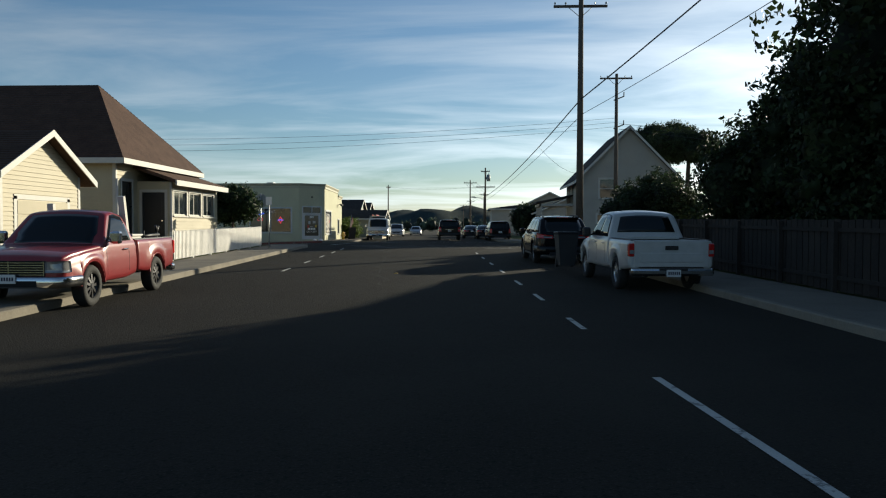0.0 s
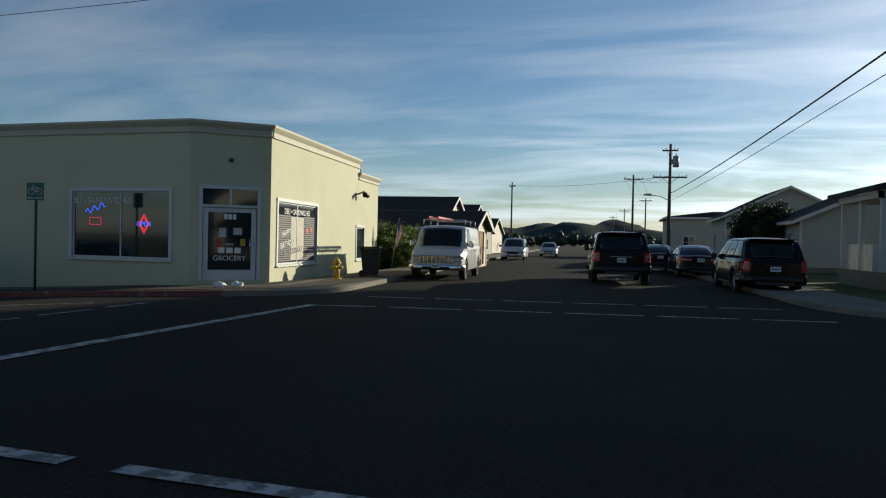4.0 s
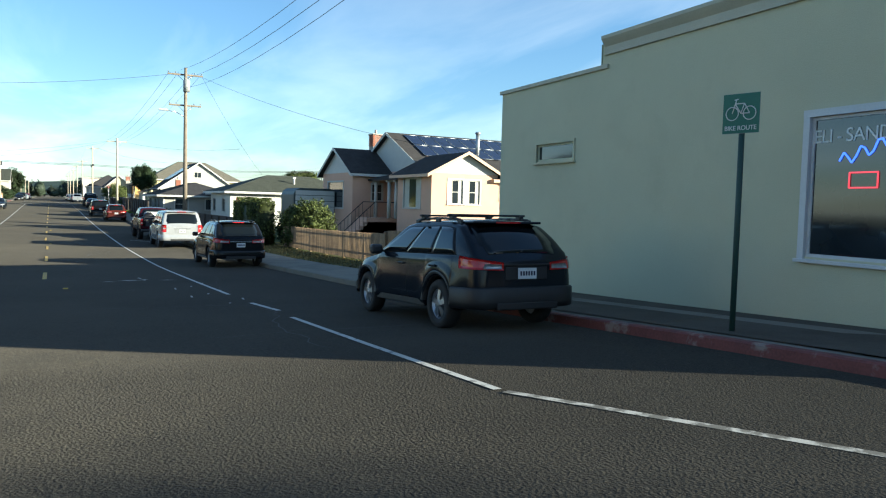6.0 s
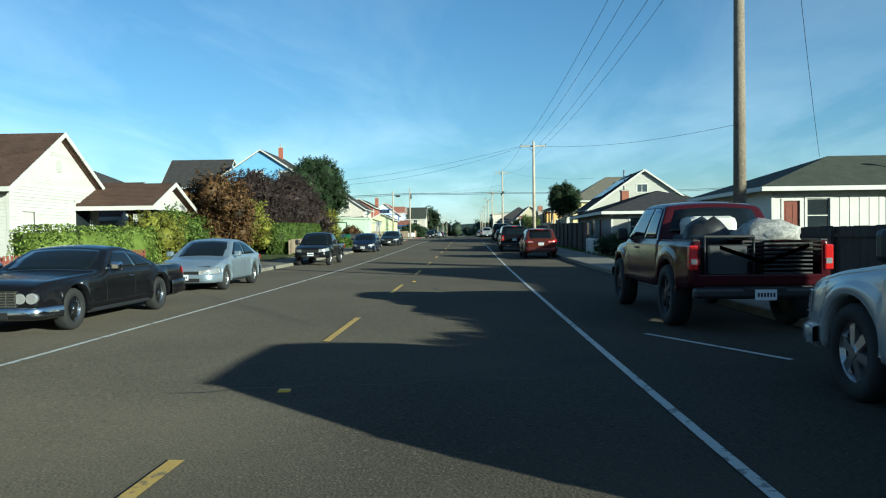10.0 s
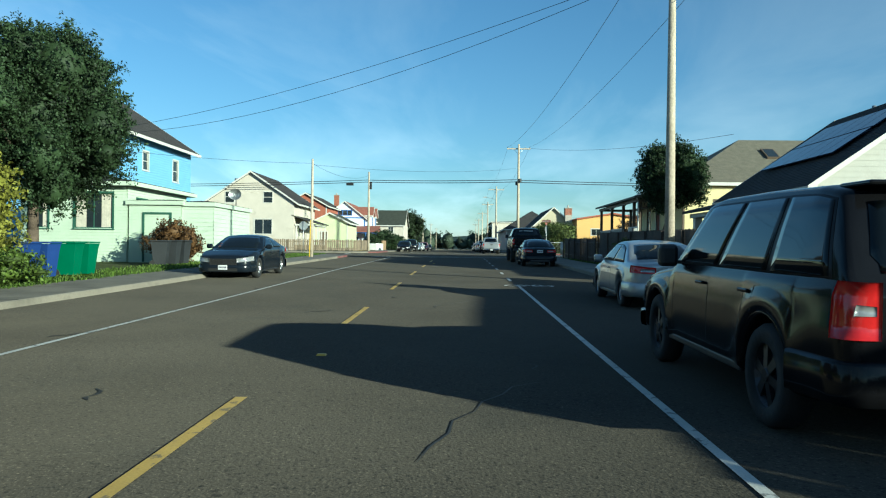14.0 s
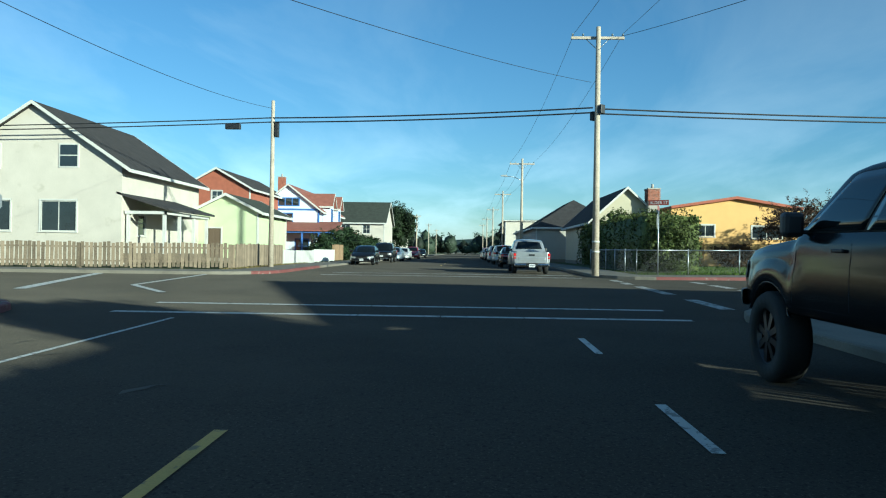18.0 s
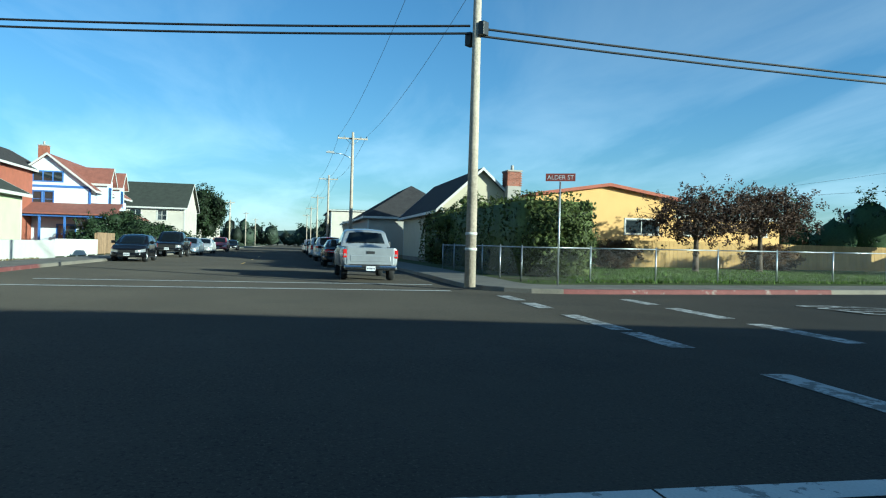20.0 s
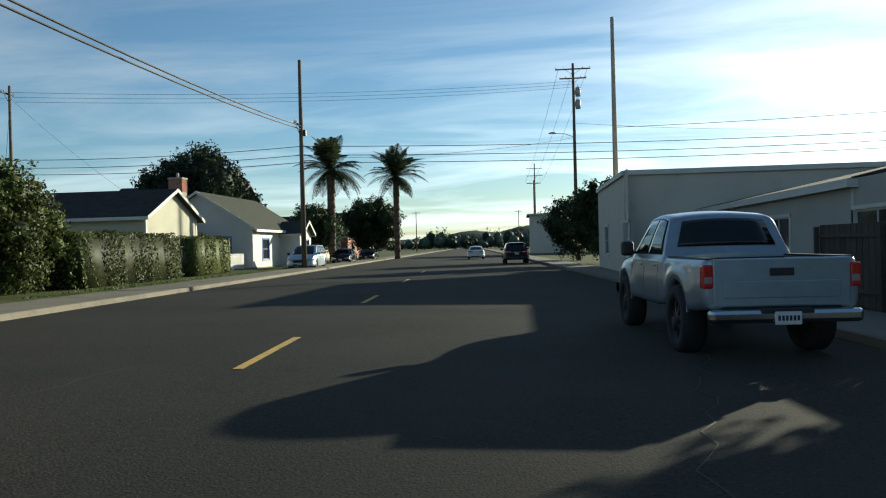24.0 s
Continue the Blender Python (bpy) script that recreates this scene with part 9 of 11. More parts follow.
tree(-207.0, 74.0, 5.4, 2.6, LEAF_DEEP, "thin grey-green tree behind a fence", 1500, 0.13, 2.2, 12, 67, 0.13, core=False, loose=0.3)
tree(-209.0, 82.0, 6.2, 3.2, LEAF_DEEP, "thin tree behind a fence", 3200, 0.13, 2.2, 12, 68, 0.13, core=False, loose=0.3)
tree(-202.0, 99.0, 9.2, 5.0, LEAF, "rounded leafy tree behind a garage", 7000, 0.17, 2.4, 14, 69, 0.18)
bush(-182.6, 89.2, 4.4, 1.9, LEAF, "tall ivy mass beside a garage", 9000, 0.1, 70)
hedge(-181.6, 91.0, -182.5, 100.9, 1.5, 2.0, LEAF, "dense clipped hedge along the pavement", 11000, 0.08, 71, rough=0.1)
hedge(-182.7, 102.9, -183.5, 109.5, 1.5, 2.0, LEAF, "dense clipped hedge beside a garden gate", 8000, 0.08, 72, rough=0.1)
tree(-194.6, 131.0, 10.6, 5.2, LEAF_DARK, "huge dome-shaped dark evergreen", 14000, 0.22, 5.0, 18, 73, 0.4)
bush(-187.5, 113.0, 3.0, 2.0, LEAF_DEEP, "dark green garden bush", 4500, 0.12, 74)
tree(-186.5, 141.0, 6.0, 3.0, LEAF_DEEP, "dark tree below a palm", 6000, 0.16, 2.6, 13, 75, 0.18)
tree(-184.0, 158.0, 8.0, 3.6, LEAF_DARK, "dark tree beyond the palms", 6000, 0.2, 3.6, 13, 76, 0.2)
tree(-159.5, 119.0, 6.0, 2.6, LEAF_DARK, "dark tree beside the third street", 6000, 0.15, 2.8, 13, 77, 0.2)
tree(-160.5, 131.0, 5.6, 2.8, LEAF_DARK, "dark bushy tree in shade", 6000, 0.16, 2.5, 13, 78, 0.2)
tree(-155.3, 79.0, 5.2, 2.4, LEAF_DEEP, "leafy tree behind a dark fence", 6000, 0.13, 2.2, 12, 90, 0.14, loose=0.28)
bush(-159.5, 111.5, 2.6, 1.6, LEAF_DARK, "dark bush before a white building", 4000, 0.1, 79)
# further along the second street
tree(-262.0, 31.2, 8.4, 3.0, LEAF_DARK, "dark conifer far along the street", 5000, 0.22, 3.6, 12, 80, 0.25)
tree(-300.0, 53.0, 7.0, 3.6, LEAF_DARK, "dark tree far along the street", 4000, 0.25, 3.0, 12, 81, 0.25)
bush(-211.0, 29.6, 1.7, 2.0, LEAF_DEEP, "dark green garden bush beyond a white fence", 4500, 0.12, 84)
bush(-216.5, 30.0, 3.3, 2.8, LEAF_DEEP, "large dark green bush beyond a board fence", 5500, 0.12, 85)
bush(-226.0, 31.0, 2.6, 2.4, LEAF_DEEP, "green garden bush far along the street", 3000, 0.14, 82)
bush(-236.0, 30.6, 2.2, 3.0, LEAF_DEEP, "dark hedge bush far along the street", 3000, 0.14, 83)

# palms
FROND = leafy("palm_fronds", (0.035, 0.048, 0.02), 0.25)


def frond_mesh(length, seed):
    rng = random.Random(seed)
    vs, fs = [], []
    for i in range(26):
        t = (i + 1) / 26
        x, z = length * (t - 0.12 * t * t), length * (0.45 * t - 0.55 * t * t)
        for s in (-1, 1):
            l = (0.85 * math.sin(math.pi * min(t * 0.9 + 0.08, 1)) + 0.06) * rng.uniform(0.85, 1.1)
            b = len(vs)
            vs += [(x, 0, z), (x + 0.09, 0, z), (x + 0.3 * l + 0.06, s * l, z - 0.25 * l), (x + 0.3 * l, s * l, z - 0.25 * l)]
            fs.append((b, b + 1, b + 2, b + 3))
    for i in range(8):
        b = len(vs)
        for t in (i / 8, (i + 1) / 8):
            x, z = length * (t - 0.12 * t * t), length * (0.45 * t - 0.55 * t * t)
            vs += [(x, -0.03, z), (x, 0.03, z)]
        fs.append((b, b + 1, b + 3, b + 2))
    return quick("frond", vs, fs, FROND)


FRONDS = [frond_mesh(4.3, 1), frond_mesh(3.6, 2)]


def palm(x, y, h, seed):
    rng = random.Random(seed)
    root = thing("palm_tree", (x, y, gz(x, y) - 0.03), "tall palm with a thick trunk and arching fronds", "palm", "palms along the third street")
    bm = B()
    for k in range(12):
        tube(bm, (0, 0, k * h / 12), (0, 0, (k + 1) * h / 12 + 0.04), 0.36 + 0.05 * (k % 2), 0.33, 9)
    part("trunk", bm, BARK, root)
    for k in range(52):
        ob = part("frond", FRONDS[k % 2], None, root)
        up = rng.uniform(-50, 75)
        ob.matrix_local = Matrix.Translation((0, 0, h)) @ Matrix.Rotation(radians(k * 137.5), 4, "Z") @ Matrix.Rotation(radians(-up), 4, "Y")


palm(-184.4, 140.0, 9.3, 1)
palm(-179.6, 151.0, 9.6, 2)

# grass and weeds
grass(-197, -179, 53.5, 80, 46000, 0.07, BLADES, "short bright green grass on the open lot", 1, keep=lambda x, y: x < -178.2 - SKEW * (y - 51))
grass(-158, -138, 29.2, 31.9, 12000, 0.08, BLADES, "green grass verge beside the pavement", 2)
grass(-179.5, -176.2, 51, 76, 5000, 0.1, BLADES, "tufts of grass along a fence", 3, keep=lambda x, y: -177.9 - SKEW * (y - 51) > x > -178.5 - SKEW * (y - 51))
grass(-100, -49, 31.9, 32.3, 5000, 0.08, BLADES_DRY, "dry weeds along the pavement edge", 4, patch=-0.2)
grass(-136, -100, 29.8, 32.2, 12000, 0.1, BLADES, "weedy green verge beside the pavement", 5, patch=0.2)
grass(-56, -28, 49.7, 52, 7000, 0.08, BLADES_DRY, "dry grass strip before a fence", 6)
grass(-184.5, -179.5, 86, 128, 7000, 0.08, BLADES, "grass strip along a hedge", 7, keep=lambda x, y: kerb_c_west(y) - 3.2 < x < kerb_c_west(y) - 2.0)
grass(-192, -176, 31.0, 31.9, 2500, 0.08, BLADES_DRY, "weeds below an old fence", 8)
grass(-150, -100, 49.7, 50.4, 5000, 0.09, BLADES, "weeds along a fence in shade", 9)

# distant woods and hills
rng_far = np.random.default_rng(9)


LEAF_FAR = leafy("distant_grey_green_leaves", (0.062, 0.085, 0.055))


def far_woods(name, pts, label, leaves, size, seed, material=LEAF_FAR):
    blobs = []
    for i, (x, y, h, r) in enumerate(pts):
        for j in range(4):
            w = 2.4 * j + 1.7 * i
            k = 0.62 + 0.14 * ((3 * i + 2 * j) % 4)
            blobs.append(((x + 0.75 * r * math.cos(w), y + 0.75 * r * math.sin(w), g(x, y) + h * 0.46 * k), (r * 0.62, r * 0.62, h * 0.54 * k)))
    tagged(new(name, crown_from(blobs, leaves, size, material, seed, 0.12, True, name)), label, "woods", kind="stuff")


far_woods("distant_trees", [(-430 - 25 * rng_far.random(), y, 7 + 6 * rng_far.random(), 5 + 3 * rng_far.random()) for y in range(-60, 150, 7)], "far row of dark trees at the street's end", 9800, 0.5, 1)
far_woods("distant_trees", [(x, 420 + 25 * rng_far.random(), 6 + 5 * rng_far.random(), 5 + 3 * rng_far.random()) for x in range(-120, 60, 8)], "far row of dark trees beyond the first street", 7000, 0.5, 2)
far_woods("distant_trees", [(x, 460 + 25 * rng_far.random(), 6 + 6 * rng_far.random(), 5 + 3 * rng_far.random()) for x in range(-270, -120, 8)], "far row of dark trees beyond the third street", 7000, 0.5, 3)
far_woods("distant_trees", [(x, 205 + 30 * rng_far.random(), 4 + 4 * rng_far.random(), 3 + 3 * rng_far.random()) for x in list(range(-158, -40, 9)) + list(range(20, 90, 9)) + list(range(-280, -205, 9))], "belt of dark trees behind the houses", 8400, 0.35, 4)
far_woods("distant_trees", [(-214 - 40 * rng_far.random(), y, 5.2 + 2.2 * rng_far.random(), 4.0 + 2 * rng_far.random()) for y in list(range(58, 118, 5))], "trees behind the yards", 11200, 0.22, 5, LEAF_DEEP)
HILL = mat("wooded_hill", (0.035, 0.05, 0.05), 0.95, var=0.3, scale=0.03, fine=0.3, bump=0.0, spec=0.05)


def hill(name, cx, cy, w, d, h, label):
    vs, fs, n, m = [], [], 60, 10
    for j in range(m):
        for i in range(n):
            u, v = i / (n - 1) * 2 - 1, j / (m - 1) * 2 - 1
            e = max(0, 1 - u * u) * (1 - v * v)
            vs.append((cx + u * w, cy + v * d, h * e * (0.75 + 0.5 * noise.noise((u * 5 + cx, v * 2, 1.0))) + 4 * e * noise.noise((u * 40, v * 10, 2.0)) - 2))
    fs = [(j * n + i, j * n + i + 1, (j + 1) * n + i + 1, (j + 1) * n + i) for j in range(m - 1) for i in range(n - 1)]
    tagged(new(name, quick(name, vs, fs, HILL, True)), label, "hill", kind="structure")


hill("backdrop_hill", -60, 1500, 420, 160, 52, "low wooded hill beyond the first street")
hill("backdrop_hill", -1700, 30, 160, 600, 34, "low wooded rise beyond the second street")
hill("backdrop_hill", -300, 1700, 260, 160, 36, "low wooded hill beyond the third street")


# ---- poles and cables ----
GLASSY = mat("insulator", (0.18, 0.2, 0.2), 0.3, bump=0)
TANK = mat("grey_tank_paint", (0.3, 0.31, 0.31), 0.5, var=0.08, bump=0.05)


def pole(x, y, top, arms=(), material=None, r=0.17, lamp=None, tanks=(), bands=(), label="weathered wooden utility pole", lean=0.0, boxes=()):
    """arms: (height, half length, angle in degrees); lamp: (height, angle, reach); heights are over the world's zero."""
    material = material or POLE_WOOD
    z0 = gz(x, y) - 0.05
    root = thing("utility_pole", (x, y, z0), label, "utility pole", "utility poles")
    top -= z0
    bm = B()
    tube(bm, (0, 0, 0), (lean, 0, top), r, r * 0.6, 12)
    part("shaft", bm, material, root)
    for z, half, ang in arms:
        z -= z0
        off = lean * z / top
        q = Matrix.Translation((off, 0, z)) @ Matrix.Rotation(radians(ang), 4, "Z")
        bm = B()
        box(bm, -half, r * 0.75, -0.06, half, r * 0.75 + 0.1, 0.06, 0.008)
        arm = part("crossarm", bm, material, root)
        arm.matrix_local = q
        for s in (-1, 1):
            bm = B()
            tube(bm, (s * half * 0.45, r * 0.75 + 0.11, -0.02), (0, r * 0.75 + 0.02, -0.55), 0.018, n=5)
            part("brace", bm, STEEL, arm)
            for k in (0.95, 0.55):
                bm = B()
                tube(bm, (s * half * k, r * 0.75 + 0.05, 0.05), (s * half * k, r * 0.75 + 0.05, 0.13), 0.015, n=6)
                tube(bm, (s * half * k, r * 0.75 + 0.05, 0.12), (s * half * k, r * 0.75 + 0.05, 0.2), 0.05, 0.035, 8)
                part("insulator", bm, GLASSY, arm)
    for z in tanks:
        z -= z0
        bm = B()
        tube(bm, (0.42, 0, z - 0.42), (0.42, 0, z + 0.42), 0.24, n=14)
        tube(bm, (0.42, 0, z + 0.42), (0.42, 0, z + 0.47), 0.2, 0.16, 14)
        box(bm, 0.1, -0.06, z - 0.2, 0.22, 0.06, z + 0.2)
        tk = part("transformer", bm, TANK, root, "grey cylindrical transformer")
        for a in (-0.1, 0.1):
            bm = B()
            tube(bm, (0.42, a, z + 0.46), (0.42, a, z + 0.66), 0.035, 0.025, 7)
            part("bushing", bm, GLASSY, tk)
    for z, w in bands:
        z -= z0
        bm = B()
        tube(bm, (0, 0, z - w / 2), (0, 0, z + w / 2), r * (1 - 0.4 * z / top) + 0.012, n=14)
        part("band", bm, WHITE, root, "white painted band")
    for z, ang in boxes:
        z -= z0
        bm = B()
        box(bm, r * 0.8, -0.13, z - 0.2, r * 0.8 + 0.2, 0.13, z + 0.2, 0.02)
        ob = part("junction_box", bm, BLACK, root)
        ob.matrix_local = Matrix.Rotation(radians(ang), 4, "Z")
    if lamp:
        z, ang, reach = lamp[0] - z0, lamp[1], lamp[2]
        bm = B()
        tube(bm, (0, 0, z - 0.35), (reach * 0.5, 0, z), 0.03, n=7)
        tube(bm, (reach * 0.5, 0, z), (reach, 0, z + 0.08), 0.03, n=7)
        arm = part("lamp_arm", bm, STEEL, root)
        arm.matrix_local = Matrix.Rotation(radians(ang), 4, "Z")
        bm = B()
        slab(bm, [(reach - 0.1, z + 0.02), (reach + 0.55, z + 0.06), (reach + 0.6, z + 0.12), (reach + 0.4, z + 0.2), (reach, z + 0.2)], -0.12, 0.12, 1)
        part("lamp_head", bm, TANK, arm)
    return root


def cable(a, b, sag=0.6, r=0.012, label="thin black overhead cable"):
    """A hanging cable between two points."""
    a, b = Vector(a), Vector(b)
    n, vs, fs = 16, [], []
    side = Vector((-(b - a).y, (b - a).x, 0)).normalized()
    for i in range(n + 1):
        t = i / n
        p = a.lerp(b, t) - Vector((0, 0, 4 * sag * t * (1 - t)))
        for k in range(4):
            w = math.pi / 2 * k + 0.4
            q = p + side * r * math.cos(w) + Vector((0, 0, r * math.sin(w)))
            vs.append(tuple(q))
        if i:
            o = 4 * (i - 1)
            fs += [(o + k, o + (k + 1) % 4, o + 4 + (k + 1) % 4, o + 4 + k) for k in range(4)]
    return tagged(new("overhead_cable", quick("overhead_cable", vs, fs, WIRE)), label, "cable", "overhead cables")


def lines(a, b, za, zb, offs, sag=0.6, r=0.01, way="x"):
    """Parallel lines between two crossarms; offs across the run."""
    for o in offs:
        d = (0, o) if way == "x" else (o, 0)
        cable((a[0] + d[0], a[1] + d[1], za), (b[0] + d[0], b[1] + d[1], zb), sag, r)


# first street
pole(4.1, 27.4, 12.9, [(12.45, 1.3, 0)], POLE_DARK, 0.19, label="tall dark wooden utility pole with crossarms")
far_pole = pole(9.5, 47.1, 13.2, [(12.9, 1.2, 0)], POLE_DARK, 0.18, label="dark utility pole with one crossarm")
for z in (8.6, 10.7):
    # short slanting brackets
    bm = B()
    tube(bm, (-0.2, 0, z - 0.12), (0.55, 0, z + 0.18), 0.05, n=6)
    tube(bm, (0.55, 0, z + 0.15), (0.55, 0, z + 0.5), 0.04, n=6)
    part("bracket", bm, POLE_DARK, far_pole)
for k, (px, py) in enumerate(((0.3, 92), (-2.0, 122), (0.9, 167), (-2.5, 210), (-5.5, 255))):
    pole(px, py, 9.9 if k == 0 else 10.2, [(7.3, 1.3, 0), (9.4, 0.6, 0)] if k == 0 else [(9.7, 1.1, 0)], POLE_DARK, 0.16, (5.8, 180, 1.4) if k == 0 else None, (8.5,) if k == 0 else (), label="dark utility pole along the first street")
pole(-17.0, 126.0, 9.6, [(9.1, 0.4, 0)], POLE_DARK, 0.14, label="slim dark utility pole")
cable((4.1, 27.4, 7.9), (9.5, 8.5, 11.5), 0.1, 0.03, "thick black overhead cable along the street")
cable((4.1, 27.4, 7.9), (0.3, 92.0, 6.0), 0.5, 0.03, "thick black overhead cable along the street")
cable((4.1, 27.4, 7.15), (9.2, -2.0, 8.5), 0.2, 0.012)
cable((4.1, 27.4, 7.1), (0.3, 92.0, 5.4), 0.3, 0.014)
cable((3.3, 42.0, 7.25), (7.9, 53.2, 6.2), 0.5, 0.01)
for (ax, ay), (bx, by) in (((0.3, 92), (-2.0, 122)), ((-2.0, 122), (0.9, 167)), ((0.9, 167), (-2.5, 210)), ((-2.5, 210), (-5.5, 255))):
    lines((ax, ay), (bx, by), 7.4 if ay == 92 else 9.9, 9.9, (-1.0, 0.0, 1.0), 0.6, 0.014, "y")
cable((9.7, 47.1, 9.5), (60, 52, 8.2), 0.8, 0.014)
cable((9.7, 47.1, 9.1), (60, 53, 6.6), 0.8, 0.018)
cable((-17.0, 126, 9.2), (0.3, 92, 7.4), 0.4, 0.014)
for k in range(3):
    cable((9.4, 47.0 - 0.2 * k, 9.9 - 0.35 * k), (-70.5, 49.4 + 0.3 * k, 11.3 - 0.6 * k), 2.0, 0.011)
# second street, north side
pole(-70.5, 49.8, 11.5, [(11.0, 1.25, 90), (8.75, 1.15, 90)], POLE_MID, 0.18, lamp=(8.2, -90, 1.3), tanks=(10.1,), label="weathered grey utility pole with crossarms and a street lamp")
pole(-122.1, 48.9, 9.7, [(9.25, 1.25, 90)], None, 0.17, label="pale weathered utility pole with one crossarm")
pole(-175.6, 48.3, 11.7, [(11.25, 1.2, 90)], None, 0.17, bands=((2.0, 0.08), (1.55, 0.08)), boxes=((7.95, 40), (7.7, 220)), label="pale weathered utility pole at the corner with white bands")
for px in (-214, -252, -292, -335, -380):
    pole(px, 47.8, 10.6, [(10.1, 1.2, 90)], None, 0.16, label="utility pole far along the street", lamp=(8.8, -90, 1.5) if px == -214 else None)
for px in (-292, -340, -390):
    pole(px, 32.4, 9.0, [(8.6, 0.8, 90)], None, 0.15, label="utility pole far along the south side")
lines((-70.5, 49.8), (-122.1, 48.9), 11.15, 9.4, (-1.15, -0.5, 0.5, 1.15), 0.7, 0.01)
lines((-122.1, 48.9), (-175.6, 48.3), 9.4, 11.4, (-1.1, 1.1), 0.8, 0.009)
lines((-175.6, 48.3), (-214, 47.8), 11.4, 10.3, (-1.1, 1.1), 0.7, 0.009)
for ax, bx in ((-214, -252), (-252, -292), (-292, -335), (-335, -380)):
    lines((ax, 47.8), (bx, 47.8), 10.3, 10.3, (-1.1, 0.0, 1.1), 0.6, 0.012)
# service drops
cable((-122.1, 47.7, 9.25), (-139.6, 23.6, 7.3), 0.55, 0.012)
cable((-122.1, 47.9, 9.2), (-139.6, 23.6, 7.0), 1.0, 0.012)
cable((-122.1, 50.0, 9.2), (-98.0, 60.0, 7.6), 0.5, 0.011)
cable((-70.5, 51.0, 10.9), (-48.0, 58.5, 5.0), 0.4, 0.011)
cable((-70.5, 51.0, 10.9), (-88.0, 60.0, 4.4), 0.4, 0.011)
cable((-70.5, 48.6, 10.9), (-58.0, 22.0, 7.2), 0.9, 0.012)
cable((-175.6, 49.4, 11.3), (-142.0, 58.0, 7.6), 0.5, 0.011)
cable((-147.9, 32.65, 6.3), (-175.6, 48.0, 9.2), 0.4, 0.009)
pole(-147.9, 32.65, 6.7, (), None, 0.12, label="short leaning wooden service pole", lean=-0.1)
pole(-180.3, 32.3, 9.2, (), None, 0.15, boxes=((7.5, 90), (7.9, 90)), label="plain weathered utility pole beside a fence")
for px in (-147.9,):
    cable((px, 32.65, 6.4), (-180.3, 32.3, 8.8), 0.6, 0.009)
    cable((px, 32.65, 6.4), (-128.0, 22.0, 5.4), 0.3, 0.01)
# twin trunk cable over the junction
for k, dz in enumerate((0.0, -0.22)):
    lab = "thick black bundled cable over the junction"
    cable((-180.3, 32.1, 8.3 + dz), (-175.6, 48.1, 8.05 + dz), 0.1, 0.035, lab)
    cable((-175.6, 48.4, 8.0 + dz), (-180.2, 116.0, 10.4 + dz), 0.95, 0.035, lab)
    cable((-180.3, 32.1, 8.3 + dz), (-181.0, -30.0, 8.0 + dz), 0.6, 0.035, lab)
splice = thing("cable_splice_box", (-180.32, 30.2, 7.83), "black box hanging on the bundled cable", "cable box")
bm = B()
box(bm, -0.1, -0.4, -0.14, 0.1, 0.4, 0.14, 0.03)
part("box_case", bm, BLACK, splice, "black splice case")
# third street
pole(-203.4, 118.6, 14.8, [(14.2, 0.7, 90)], POLE_DARK, 0.16, label="slim dark utility pole behind the houses")
pole(-180.2, 116.0, 14.9, [(10.5, 0.9, 90)], POLE_DARK, 0.19, boxes=((9.9, 0),), label="tall dark creosoted utility pole")
pole(-160.0, 139.5, 19.4, [(18.9, 1.7, 0), (18.0, 1.3, 0)], POLE_DARK, 0.2, lamp=(12.6, 180, 1.9), tanks=(16.6, 15.4), label="tall dark utility pole with transformers and a street lamp")
pole(-159.5, 113.2, 15.8, (), None, 0.19, label="tall plain pale wooden pole")
pole(-161.7, 251.0, 22.0, [(20.8, 2.0, 0), (19.0, 2.0, 0)], POLE_DARK, 0.22, label="tall utility pole far along the third street")
for k, (px, py, top) in enumerate(((-163.0, 195, 13), (-193.5, 205, 12), (-166, 320, 14), (-190, 160, 11.5), (-197, 290, 13))):
    pole(px, py, top, [(top - 0.5, 1.2, 0)], POLE_DARK, 0.17, label="dark utility pole along the third street")
pole(-224.0, 112.0, 10.2, [(9.7, 1.3, 45), (9.0, 1.1, 45)], POLE_DARK, 0.16, label="dark utility pole behind the yards")
for k, z in enumerate((14.3, 14.0, 13.7)):
    cable((-203.4, 118.6 + 0.3 * k, z), (-160.0, 139.5, z + 3.4), 0.6, 0.012)
for k, z in enumerate((9.2, 8.6, 8.1)):
    cable((-203.4, 118.6, z), (-180.2, 116.0, z - 0.2), 0.25, 0.022)
    cable((-180.2, 116.0, z - 0.2), (-120.0, 122.0, z + 0.6), 0.6, 0.022)
cable((-203.4, 118.6, 13.9), (-260, 100, 10), 0.6, 0.014)
cable((-203.4, 118.6, 13.9), (-188, 97, 5.2), 0.4, 0.012)
cable((-203.4, 118.6, 13.9), (-194, 122, 5.2), 0.4, 0.012)
cable((-224, 112, 9.6), (-203.4, 118.6, 9.2), 0.4, 0.016)
cable((-224, 112, 9.6), (-300, 70, 9.6), 0.6, 0.016)
lines((-160, 139.5), (-163, 195), 18.9, 12.8, (-1.4, 0, 1.4), 0.8, 0.014, "y")
lines((-163, 195), (-161.7, 251), 12.8, 20.4, (-1.2, 1.2), 0.8, 0.018, "y")
cable((-160, 139.5, 12.2), (-180.2, 116, 8.2), 0.5, 0.014)
cable((-160, 139.5, 13.6), (-120, 150, 13.6), 0.6, 0.014)
cable((-159.5, 113.2, 9.0), (-120, 100, 9.0), 0.5, 0.016)


